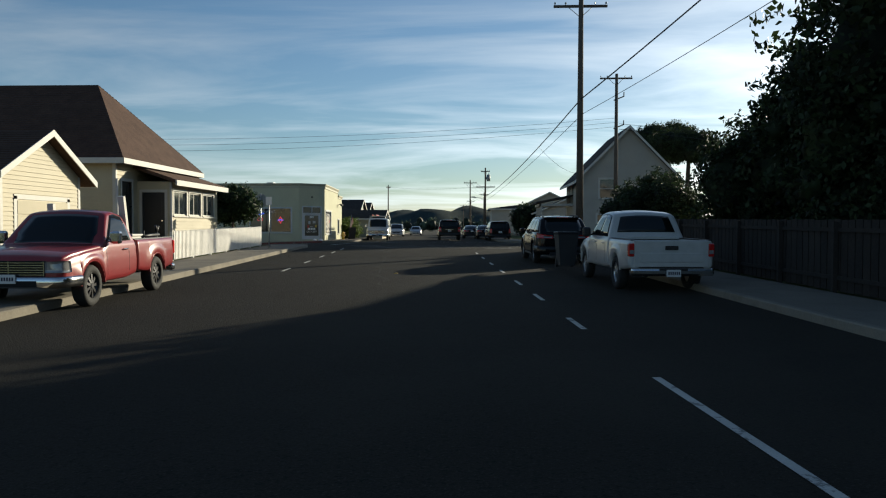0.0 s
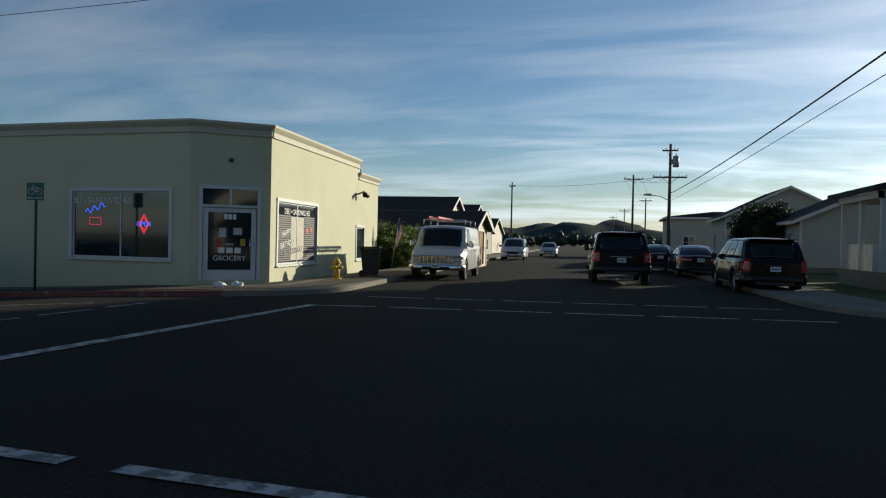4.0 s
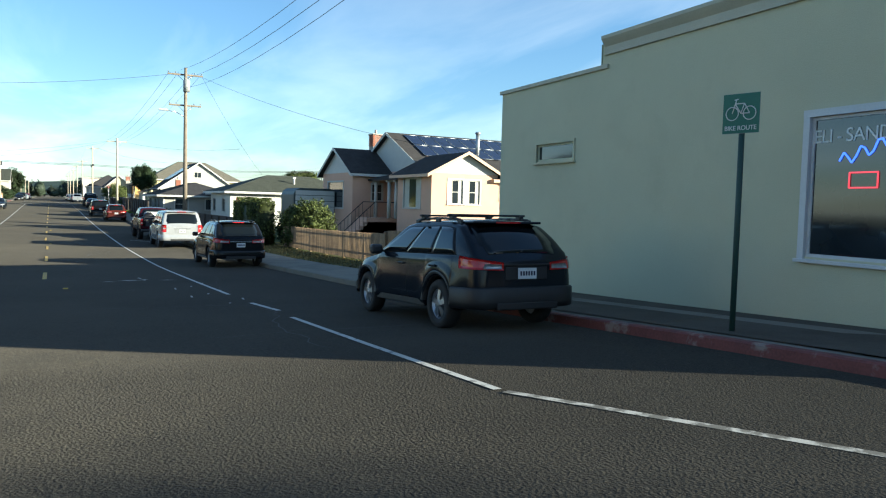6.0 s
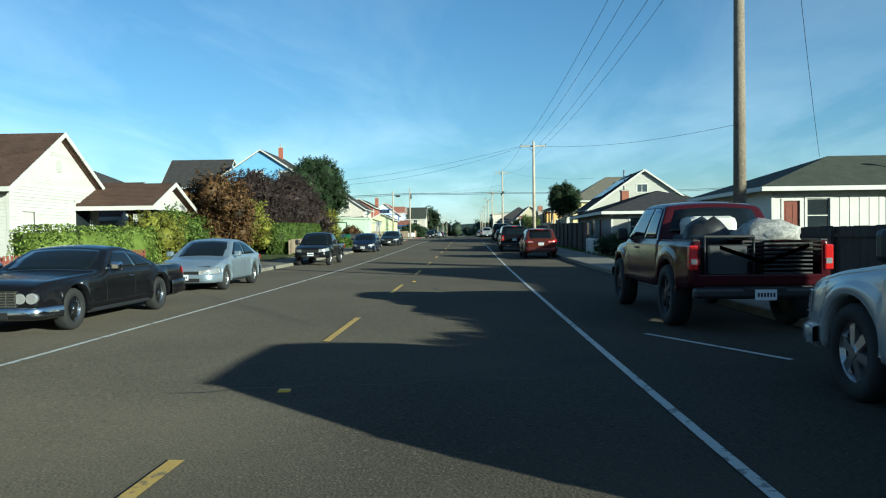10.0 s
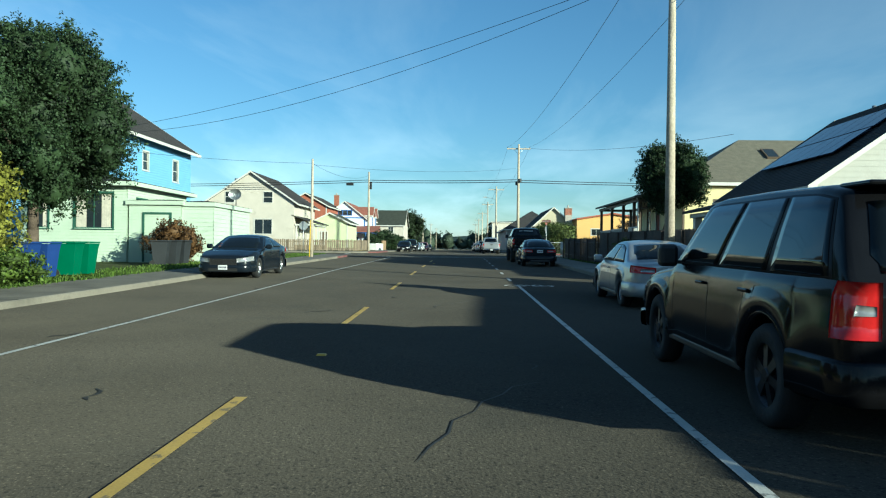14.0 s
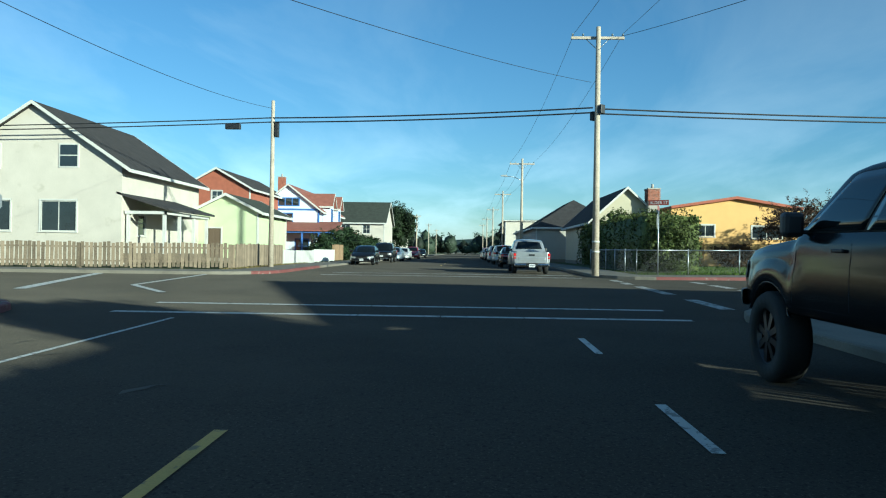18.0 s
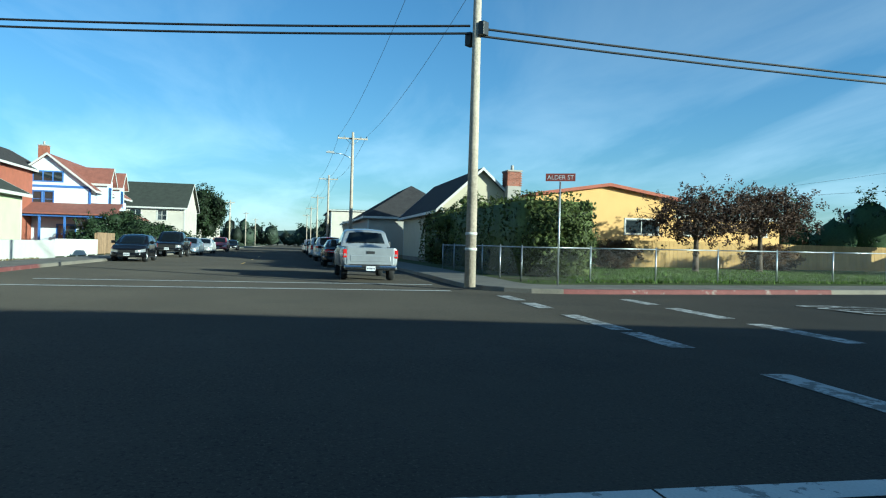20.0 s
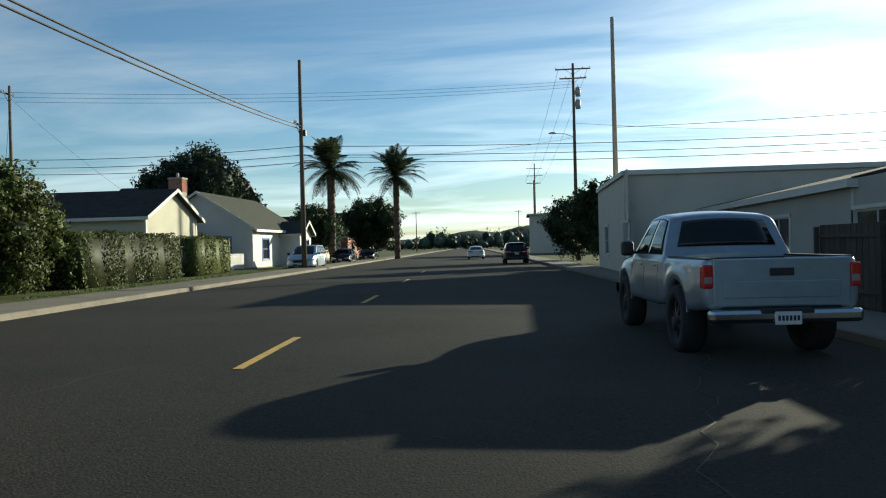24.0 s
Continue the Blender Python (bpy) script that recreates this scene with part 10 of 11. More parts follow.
# ---- fences ----
def fence_run(pts, h, material, label, pitch=0.14, w=0.1, thick=0.018, top="flat", post=2.4, name="fence", rails=(0.25, 0.8), rag=0.0, group="", seed=1, gap=0.05, faces=1):
    """A fence of separate upright boards on rails between posts, along a bent line."""
    root = thing(name, (pts[0][0], pts[0][1], gz(*pts[0])), label, "fence", group)
    o = root.matrix_world.translation
    rng = random.Random(seed)
    bm = B()
    hh = h - gap
    if top == "point":
        prof = [(-w / 2, 0), (w / 2, 0), (w / 2, hh - w * 0.6), (0, hh), (-w / 2, hh - w * 0.6)]
    elif top == "round":
        prof = [(-w / 2, 0), (w / 2, 0), (w / 2, hh - w * 0.4), (w * 0.25, hh), (-w * 0.25, hh), (-w / 2, hh - w * 0.4)]
    else:
        prof = [(-w / 2, 0), (w / 2, 0), (w / 2, hh), (-w / 2, hh)]
    slab(bm, prof, -thick / 2, thick / 2, 1)
    picket = mesh_of(bm, "picket", material)
    for a, b in zip(pts, pts[1:]):
        a, b = Vector(a), Vector(b)
        d = b - a
        ang = math.atan2(d.y, d.x)
        n = max(1, int(d.length / pitch))
        side = Vector((-d.y, d.x)).normalized()
        for k in range(n):
            p = a.lerp(b, (k + 0.5) / n)
            ob = part("picket", picket, None, root)
            ob.matrix_local = Matrix.Translation((p.x - o.x, p.y - o.y, gz(p.x, p.y) + gap - 0.02 + rng.uniform(-rag, rag) - o.z)) @ Matrix.Rotation(ang, 4, "Z") @ Matrix.Rotation(rng.uniform(-rag, rag) * 0.5, 4, "Y")
        m = max(1, round(d.length / post))
        for k in range(m + 1):
            p = a.lerp(b, k / m) + side * 0.075 * faces
            bm = B()
            box(bm, p.x - o.x - 0.045, p.y - o.y - 0.045, gz(p.x, p.y) - 0.15 - o.z, p.x - o.x + 0.045, p.y - o.y + 0.045, gz(p.x, p.y) + h - 0.06 - o.z)
            part("post", bm, material, root)
            if k:
                q0, q1 = a.lerp(b, (k - 1) / m) + side * 0.03 * faces, a.lerp(b, k / m) + side * 0.03 * faces
                for z in rails:
                    bm = B()
                    v = []
                    for q in (q0, q1):
                        for s in (-1, 1):
                            for t in (-1, 1):
                                v.append(bm.verts.new((q.x + side.x * 0.018 * s - o.x, q.y + side.y * 0.018 * s - o.y, gz(q.x, q.y) + z * h + 0.04 * t - o.z)))
                    for f in ((0, 1, 3, 2), (4, 6, 7, 5), (0, 4, 5, 1), (2, 3, 7, 6), (0, 2, 6, 4), (1, 5, 7, 3)):
                        bm.faces.new([v[i] for i in f])
                    part("rail", bm, material, root)
    return root


WOOD_PALE = mat("pale_weathered_fence", (0.36, 0.32, 0.25), 0.9, var=0.2, scale=3, fine=18, bump=0.3, rand=0.35)
WHITE_FENCE = mat("white_fence_paint", (0.68, 0.66, 0.62), 0.7, var=0.1, scale=3, fine=20, bump=0.15, rand=0.2)
WOOD_DARK = mat("dark_fence_wood", (0.06, 0.045, 0.035), 0.9, var=0.25, scale=2.5, fine=18, bump=0.4, rand=0.5)
# dark wood taken down to near black: deep tree shade in the colour
WOOD_SHADED = mat("tree_shaded_fence_wood", (0.022, 0.018, 0.015), 0.95, var=0.3, scale=2.5, fine=18, bump=0.4, rand=0.5)
WOOD_YELLOW = mat("new_yellow_fence_wood", (0.42, 0.27, 0.09), 0.85, var=0.15, scale=2, fine=18, bump=0.3, rand=0.3)
fence_run([(-11.3, 16.0), (-12.3, 29.8)], 1.05, WHITE_FENCE, "low white picket fence beside a yellow house", 0.15, 0.09, top="point", seed=2)
fence_run([(6.9, -8.0), (5.3, 22.0)], 1.45, WOOD_SHADED, "dark board fence below evergreen trees, blackened for their shade", 0.25, 0.22, rails=(0.2, 0.85), seed=3, rag=0.01)
fence_run([(-14.5, 71.0), (-15.6, 84.0)], 1.7, WOOD_FENCE, "brown board fence behind a parked van", 0.2, 0.18, rails=(0.2, 0.85), seed=4)
fence_run([(-28.0, 51.8), (-37.5, 51.9)], 1.25, WOOD_FENCE, "weathered brown board fence behind the shop", 0.17, 0.155, rails=(0.2, 0.85), seed=5, rag=0.012)
fence_run([(-37.5, 51.9), (-52.4, 52.2)], 1.15, WOOD_FENCE, "brown board fence before a peach house", 0.145, 0.12, top="round", seed=6, rag=0.01, faces=-1)
fence_run([(-48.6, 30.7), (-58.5, 30.7)], 0.98, WOOD_PALE, "weathered pale picket fence", 0.14, 0.085, top="flat", seed=7, rag=0.015)
fence_run([(-58.75, 30.7), (-76.5, 31.2)], 0.95, WOOD_RED, "red-stained slatted fence along the pavement", 0.16, 0.075, top="flat", seed=8, rag=0.006)
bm = B()
box(bm, -58.72, 30.55, gz(-58.6, 30.7) - 0.2, -58.52, 30.75, gz(-58.6, 30.7) + 1.2, 0.01)
part("gate_post", bm, WOOD_PALE, thing("fence_post", (0, 0, 0), "thick weathered post between two fences", "post"))
fence_run([(-99.6, 30.75), (-115.0, 30.75)], 1.0, WOOD_GREY, "weathered pale board fence under a hedge", 0.15, 0.14, seed=9, rag=0.03)
# brown boards given the dark wood, so the colour carries their shade
fence_run([(-123.4, 50.5), (-141.2, 50.3)], 1.72, WOOD_DARK, "weathered board fence before a porch, darkened for shade", 0.15, 0.14, top="round", seed=10, rag=0.012, rails=(0.2, 0.8))
fence_run([(-58.2, 50.9), (-72.0, 50.7)], 1.45, WOOD_DARK, "dark board fence in the shade of the houses", 0.28, 0.262, rails=(0.2, 0.85), seed=31, rag=0.01)
# east end and height added to throw shade on the road and black SUV
fence_run([(-98.9, 50.4), (-121.4, 50.4)], 1.9, WOOD_DARK, "dark board fence before a white gabled house", 0.28, 0.262, rails=(0.2, 0.85), seed=32, rag=0.015)
fence_run([(-95.0, 50.3), (-98.7, 50.3)], 0.9, WHITE_FENCE, "low white picket fence in shade", 0.15, 0.08, top="point", seed=11)
fence_run([(-174.6, 8.0), (-177.0, 31.3)], 1.2, WOOD_GREY, "old weathered picket fence round a white house", 0.2, 0.15, top="flat", seed=12, rag=0.04)
fence_run([(-177.2, 31.4), (-186.0, 31.5)], 1.2, WOOD_GREY, "old weathered board fence along the pavement", 0.19, 0.165, seed=13, rag=0.04)
fence_run([(-195.5, 31.4), (-204.0, 31.4)], 0.95, WHITE_FENCE, "low white board fence before a house", 0.2, 0.185, seed=14)
fence_run([(-204.2, 31.3), (-209.0, 31.3)], 1.4, WOOD_FENCE, "brown board gate and fence", 0.17, 0.16, seed=15)
fence_run([(-197.2, 60.0), (-198.8, 84.5)], 1.7, WOOD_YELLOW, "new yellow board fence behind the lot", 0.3, 0.285, rails=(0.2, 0.85), seed=16)
fence_run([(-186.0, 84.9), (-198.8, 85.2)], 1.5, WOOD_FENCE, "dark brown board fence beside a garage", 0.3, 0.285, rails=(0.2, 0.85), seed=17)
fence_run([(-184.4, 112.0), (-184.9, 121.0)], 1.1, WHITE_FENCE, "white picket fence before a cottage", 0.17, 0.09, top="point", seed=18)
fence_run([(-185.2, 124.0), (-187.6, 150.0)], 1.2, WHITE_FENCE, "white board fence along the third street", 0.3, 0.29, seed=19)
fence_run([(-141.5, 50.2), (-154.5, 50.2)], 1.45, WOOD_DARK, "dark ragged grape-stake fence", 0.13, 0.075, rails=(0.2, 0.8), rag=0.06, seed=20)

fence_run([(-158.0, 70.8), (-158.9, 83.6)], 1.7, WOOD_DARK, "dark board fence beside the third street", 0.22, 0.2, rails=(0.2, 0.85), seed=21)

# chain-link fence round the lot
link = thing("chain_link_fence", (0, 0, 0), "galvanised chain-link fence with round posts", "fence")
link_run = [(-191.5, 50.75), (-178.7, 50.85), (-180.4, 76.5)]
FENCE_H = 1.15
wire_v, wire_f = [], []


def link_wire(p, q, r=0.0017):
    p, q = Vector(p), Vector(q)
    d = (q - p).normalized()
    u = d.orthogonal().normalized()
    v = d.cross(u)
    b = len(wire_v)
    for e in (p, q):
        for k in range(3):
            w = 2.094 * k
            wire_v.append(tuple(e + u * r * math.cos(w) + v * r * math.sin(w)))
    wire_f.extend([(b + k, b + (k + 1) % 3, b + 3 + (k + 1) % 3, b + 3 + k) for k in range(3)])


for a, b in zip(link_run, link_run[1:]):
    a, b = Vector(a), Vector(b)
    d = b - a
    u = d.normalized()
    n = round(d.length / 2.55)
    for k in range(n + 1):
        p = a.lerp(b, k / n)
        z = gz(p.x, p.y)
        bm = B()
        tube(bm, (p.x, p.y, z - 0.1), (p.x, p.y, z + FENCE_H + 0.03), 0.03, n=8)
        tube(bm, (p.x, p.y, z + FENCE_H + 0.03), (p.x, p.y, z + FENCE_H + 0.07), 0.036, 0.015, 8)
        part("post", bm, STEEL, link)
        if k:
            q = a.lerp(b, (k - 1) / n)
            bm = B()
            tube(bm, (q.x, q.y, gz(q.x, q.y) + FENCE_H), (p.x, p.y, z + FENCE_H), 0.021, n=7)
            part("top_rail", bm, STEEL, link)
    step, tall = 0.085, FENCE_H - 0.06
    for k in range(int(d.length / step)):
        for s in (0, 1):
            s0, s1 = k * step, k * step + (tall if not s else -tall)
            t0, t1 = 0.0, 1.0
            if s1 > d.length:
                t1 = (d.length - s0) / tall
            if s1 < 0:
                t1 = s0 / tall
            e0, e1 = a + u * s0, a + u * (s0 + (s1 - s0) * t1)
            link_wire((e0.x, e0.y, gz(e0.x, e0.y) + 0.04), (e1.x, e1.y, gz(e1.x, e1.y) + 0.04 + tall * t1))
ZINC = mat("dull_zinc_wire", (0.2, 0.2, 0.2), 0.6, 0.3, var=0.1, bump=0)
netting = part("wire_mesh", quick("wire_mesh", wire_v, wire_f, ZINC), None, link)
tagged(netting, kind="stuff")


# low white wall and garden gates
def gate(x, y, ang, w, h, material, label, bars=9):
    root = thing("garden_gate", Matrix.Translation((x, y, gz(x, y))) @ Matrix.Rotation(radians(ang), 4, "Z"), label, "gate")
    for nm, a, b in (("post", (-w / 2, 0, -0.1), (-w / 2, 0, h + 0.1)), ("post", (w / 2, 0, -0.1), (w / 2, 0, h + 0.1)), ("rail", (-w / 2, 0, h), (w / 2, 0, h)), ("rail", (-w / 2, 0, 0.12), (w / 2, 0, 0.12))):
        bm = B()
        tube(bm, a, b, 0.03, n=7)
        part(nm, bm, material, root)
    for k in range(bars):
        bm = B()
        x0 = -w / 2 + w * (k + 1) / (bars + 1)
        tube(bm, (x0, 0, 0.12), (x0, 0, h), 0.012, n=6)
        part("bar", bm, material, root)


gate(-182.4, 101.9, 94, 1.4, 1.5, BLACK, "dark iron garden gate between hedges", 7)
gate(-156.0, 50.2, 0, 1.3, 1.1, STEEL, "tubular metal gate before a house", 6)
bm = B()
box(bm, -195.3, 31.2, 0.3, -186.4, 31.5, gz(-190, 31.4) + 0.85, 0.03)
low_wall = thing("low_wall", (0, 0, 0), "low white rendered garden wall", "wall")
part("wall_body", bm, WHITE, low_wall)

# ---- signs, street furniture and small things ----
SIGN_GREEN = mat("green_sign_sheet", (0.01, 0.12, 0.08), 0.5, var=0.08, bump=0)
SIGN_RED = mat("red_sign_sheet", (0.4, 0.015, 0.02), 0.5, var=0.08, bump=0)
SIGN_BROWN = mat("red_brown_sign_sheet", (0.26, 0.06, 0.04), 0.5, var=0.08, bump=0)
SIGN_BACK = mat("grey_sign_back", (0.33, 0.34, 0.34), 0.5, 0.4, var=0.1, bump=0.05)
SIGN_WHITE = mat("white_sign_ink", (0.68, 0.68, 0.66), 0.5, var=0.04, bump=0)
POST_GREEN = mat("dark_green_post", (0.02, 0.05, 0.04), 0.6, var=0.1)
YELLOW = mat("yellow_enamel", (0.55, 0.36, 0.03), 0.5, var=0.1, scale=4, bump=0.05)
PLASTIC_BLUE = mat("blue_bin_plastic", (0.015, 0.04, 0.17), 0.5, var=0.1, scale=3)
PLASTIC_GREEN = mat("green_bin_plastic", (0.012, 0.11, 0.05), 0.5, var=0.1, scale=3)
PLASTIC_GREY = mat("dark_grey_bin_plastic", (0.025, 0.027, 0.03), 0.55, var=0.1, scale=3)
CLOTH = stained(mat("patterned_grey_cloth", (0.35, 0.34, 0.32), 0.9, var=0.2, scale=9, fine=40, bump=0.3), (0.16, 0.15, 0.14), 14.0, 0.48, 0.55, 0.7)
STRAP = mat("yellow_strap_webbing", (0.6, 0.5, 0.02), 0.7, var=0.1, bump=0.1)
TAR = mat("black_tar_seam", (0.03, 0.028, 0.024), 0.75, var=0.15, bump=0.2)
STAIN = stained(mat("oil_stained_asphalt", (0.045, 0.043, 0.038), 0.8, var=0.2, scale=1.5, fine=50, bump=0.4, spec=0.2), (0.08, 0.075, 0.06), 1.5, 0.5, 0.6, 0.9)


def sign_post(x, y, h, label, name="sign_post", material=STEEL, r=0.03, category="street sign"):
    root = thing(name, (x, y, gz(x, y) - 0.03), label, category)
    bm = B()
    tube(bm, (0, 0, -0.1), (0, 0, h), r, n=8)
    tube(bm, (0, 0, h), (0, 0, h + 0.02), r * 1.1, r * 0.6, 8)
    part("post", bm, material, root)
    return root


def plate_part(root, pts, turn, z, front, back=SIGN_BACK, name="sign_face", off=0.04):
    """A sheet of the outline pts (across, up) facing along turn, at height z on the post."""
    bm = B()
    slab(bm, pts, 0.0, 0.003, 1)
    ob = part(name, bm, back, root)
    ob.matrix_local = Matrix.Translation((0, 0, z)) @ Matrix.Rotation(radians(turn), 4, "Z") @ Matrix.Translation((0, -off, 0))
    bm = B()
    slab(bm, [(p[0] * 0.985, p[1] * 0.985) for p in pts], -0.003, 0.0, 1)
    part("sheeting", bm, front, ob)
    return ob


def octagon(r):
    return [(r * math.cos(math.pi / 8 + math.pi / 4 * k), r * math.sin(math.pi / 8 + math.pi / 4 * k)) for k in range(8)]


UPRIGHT = Matrix.Rotation(radians(90), 4, "X")


def stop_sign(x, y, h, turn, label):
    root = sign_post(x, y, h, label, "stop_sign")
    face = plate_part(root, octagon(0.4), turn, h - 0.4, SIGN_RED)
    lettering("STOP", 0.3, Matrix.Translation((0, -0.004, -0.1)) @ UPRIGHT, SIGN_WHITE, face)
    return root


stop_sign(-13.0, 32.1, 2.9, 180, "stop sign on a steel post, seen edge-on and from behind")
back_post = sign_post(-10.9, 26.3, 2.4, "small pale sign on a thin post beside a fence", "small_sign")
plate_part(back_post, [(-0.15, -0.2), (0.15, -0.2), (0.15, 0.2), (-0.15, 0.2)], 0, 2.3, SIGN_WHITE)
stop_sign(-162.5, 28.96, 2.72, -90, "stop sign on a white post, its grey back showing")
alder = sign_post(-176.4, 51.3, 3.25, "street name sign and stop sign on one slim post", "street_name_sign")
blade = plate_part(alder, [(-0.46, -0.12), (0.46, -0.12), (0.46, 0.12), (-0.46, 0.12)], 62, 3.38, SIGN_BROWN, SIGN_BROWN, "name_blade", 0.0)
lettering("ALDER ST", 0.19, Matrix.Translation((0, -0.005, -0.065)) @ UPRIGHT, SIGN_WHITE, blade)
blade2 = plate_part(alder, [(-0.42, -0.1), (0.42, -0.1), (0.42, 0.1), (-0.42, 0.1)], -20, 3.12, SIGN_BROWN, SIGN_BROWN, "name_blade", 0.0)
plate_part(alder, octagon(0.37), 340, 2.5, SIGN_RED, SIGN_BACK, "stop_plate")
bike = sign_post(-18.7, 48.3, 2.88, "green bicycle route sign on a dark green post", "bike_route_sign", POST_GREEN, 0.035)
face = plate_part(bike, [(-0.235, -0.24), (0.235, -0.24), (0.235, 0.24), (-0.235, 0.24)], 12, 2.69, SIGN_GREEN)
for wx in (-0.11, 0.11):
    bm = B()
    for k in range(14):
        a, b = 2 * math.pi * k / 14, 2 * math.pi * (k + 1) / 14
        tube(bm, (wx + 0.08 * math.cos(a), -0.007, 0.0 + 0.08 * math.sin(a)), (wx + 0.08 * math.cos(b), -0.007, 0.0 + 0.08 * math.sin(b)), 0.007, n=4)
    part("wheel_symbol", bm, SIGN_WHITE, face)
bm = B()
for a, b in (((-0.13, 0.04), (-0.05, 0.17)), ((-0.05, 0.17), (0.09, 0.17)), ((0.13, 0.04), (0.07, 0.22)), ((-0.05, 0.17), (0.0, 0.04)), ((0.0, 0.04), (0.09, 0.17)), ((-0.13, 0.04), (0.0, 0.04)), ((0.04, 0.23), (0.1, 0.22))):
    tube(bm, (-0.85 * a[0], -0.007, a[1] * 0.9 - 0.036), (-0.85 * b[0], -0.007, b[1] * 0.9 - 0.036), 0.007, n=4)
part("bicycle_symbol", bm, SIGN_WHITE, face)
lettering("BIKE ROUTE", 0.078, Matrix.Translation((0, -0.005, -0.2)) @ UPRIGHT, SIGN_WHITE, face, 0.95)

# hydrant
hyd = thing("fire_hydrant", (-12.3, 54.0, gz(-12.3, 54.0) - 0.02), "yellow cast-iron fire hydrant at the kerb", "hydrant")
bm = B()
for z0, z1, r0, r1 in ((0.0, 0.05, 0.17, 0.17), (0.05, 0.52, 0.1, 0.1), (0.52, 0.57, 0.14, 0.14), (0.57, 0.68, 0.12, 0.07), (0.68, 0.73, 0.035, 0.03)):
    tube(bm, (0, 0, z0), (0, 0, z1), r0, r1, 14)
part("barrel", bm, YELLOW, hyd)
for d in ((1, 0), (-1, 0), (0, -1)):
    bm = B()
    tube(bm, (d[0] * 0.08, d[1] * 0.08, 0.4), (d[0] * 0.19, d[1] * 0.19, 0.4), 0.055, 0.055, 10)
    tube(bm, (d[0] * 0.19, d[1] * 0.19, 0.4), (d[0] * 0.22, d[1] * 0.22, 0.4), 0.03, 0.03, 6)
    part("outlet", bm, YELLOW, hyd)


PLASTIC_BLACK = mat("black_bin_plastic", (0.012, 0.012, 0.013), 0.6, var=0.15, scale=4, fine=40, bump=0.1)


def wheeled_bin(x, y, turn, material, label, h=1.08):
    root = thing("wheeled_bin", Matrix.Translation((x, y, gz(x, y) - 0.01)) @ Matrix.Rotation(radians(turn), 4, "Z"), label, "bin", "wheeled bins")
    bm = B()
    rr = []
    for z, w, d in ((0.06, 0.22, 0.24), (0.8, 0.28, 0.31), (0.97 * h / 1.08, 0.3, 0.34), (1.0 * h / 1.08, 0.31, 0.35)):
        rr.append([bm.verts.new(q) for q in ((-w, -d, z), (w, -d, z), (w, d, z), (-w, d, z))])
    for a, b in zip(rr, rr[1:]):
        for k in range(4):
            bm.faces.new((a[k], a[(k + 1) % 4], b[(k + 1) % 4], b[k]))
    bm.faces.new(rr[0][::-1])
    bm.faces.new(rr[-1])
    part("bin_body", bm, material, root)
    bm = B()
    box(bm, -0.32, -0.37, h - 0.07, 0.32, 0.38, h - 0.02, 0.02)
    part("lid", bm, material, root)
    bm = B()
    tube(bm, (-0.26, 0.42, h - 0.08), (0.26, 0.42, h - 0.08), 0.018, n=7)
    part("handle", bm, BLACK, root)
    for s in (-1, 1):
        bm = B()
        tube(bm, (s * 0.2, 0.27, 0.12), (s * 0.26, 0.27, 0.12), 0.12, n=12)
        part("bin_wheel", bm, RUBBER, root)
    return root


wheeled_bin(-11.9, 56.2, 100, PLASTIC_BLACK, "large black wheeled bin beside the shop")
wheeled_bin(1.75, 13.2, 5, PLASTIC_GREY, "dark wheeled bin beside a white pickup truck")
wheeled_bin(-119.6, 30.4, 185, PLASTIC_BLUE, "blue recycling bin on the verge")
wheeled_bin(-120.4, 30.5, 175, PLASTIC_BLUE, "blue recycling bin on the verge")
wheeled_bin(-121.4, 30.7, 182, PLASTIC_GREEN, "green wheeled bin on the verge")
wheeled_bin(-122.2, 30.75, 178, PLASTIC_GREEN, "green wheeled bin on the verge")
wheeled_bin(-130.6, 30.2, 180, PLASTIC_GREY, "dark wheeled bin before a green wall")
wheeled_bin(-131.4, 30.3, 172, PLASTIC_GREY, "dark wheeled bin before a green wall")
wheeled_bin(-129.7, 30.1, 190, PLASTIC_GREY, "grey wheeled bin beside a bush")

# striped flag by the shop
flag = thing("flag", Matrix.Translation((-13.6, 64.0, gz(-13.6, 64.0))) @ Matrix.Rotation(radians(14), 4, "Z") @ Matrix.Scale(0.85, 4), "red and white striped flag hanging from a leaning pole", "flag")
bm = B()
tube(bm, (0, 0, -0.1), (0.4, 0, 2.75), 0.016, n=7)
part("pole", bm, STEEL, flag)
FLAG_RED, FLAG_BLUE = mat("flag_red", (0.35, 0.02, 0.03), 0.8, bump=0.1), mat("flag_blue", (0.02, 0.03, 0.14), 0.8, bump=0.1)


def cloth(u, v):
    """A point on the limp cloth: u along the hoist from the top, v along the fly, which hangs down in folds."""
    hx, hz = 0.39 - 0.13 * u, 2.68 - 0.95 * u
    return (hx + 0.22 * v * (1 - 0.5 * u) - 0.16 * u * v, -0.05 * math.sin(7 * v + 3 * u) * v - 0.02, hz - 0.75 * v * (0.6 + 0.4 * v))


for k in range(13):
    bm = B()
    v0 = 0.4 if k < 7 else 0.0
    rows_ = [[bm.verts.new(cloth((k + e) / 13, v0 + (1 - v0) * i / 8)) for e in (0, 1)] for i in range(9)]
    for p, q in zip(rows_, rows_[1:]):
        bm.faces.new((p[0], p[1], q[1], q[0]))
    part("stripe", bm, (FLAG_RED, SIGN_WHITE)[k % 2], flag)
bm = B()
rows_ = [[bm.verts.new(cloth(7 / 13 * e / 4, 0.4 * i / 4)) for e in range(5)] for i in range(5)]
for p, q in zip(rows_, rows_[1:]):
    for e in range(4):
        bm.faces.new((p[e], p[e + 1], q[e + 1], q[e]))
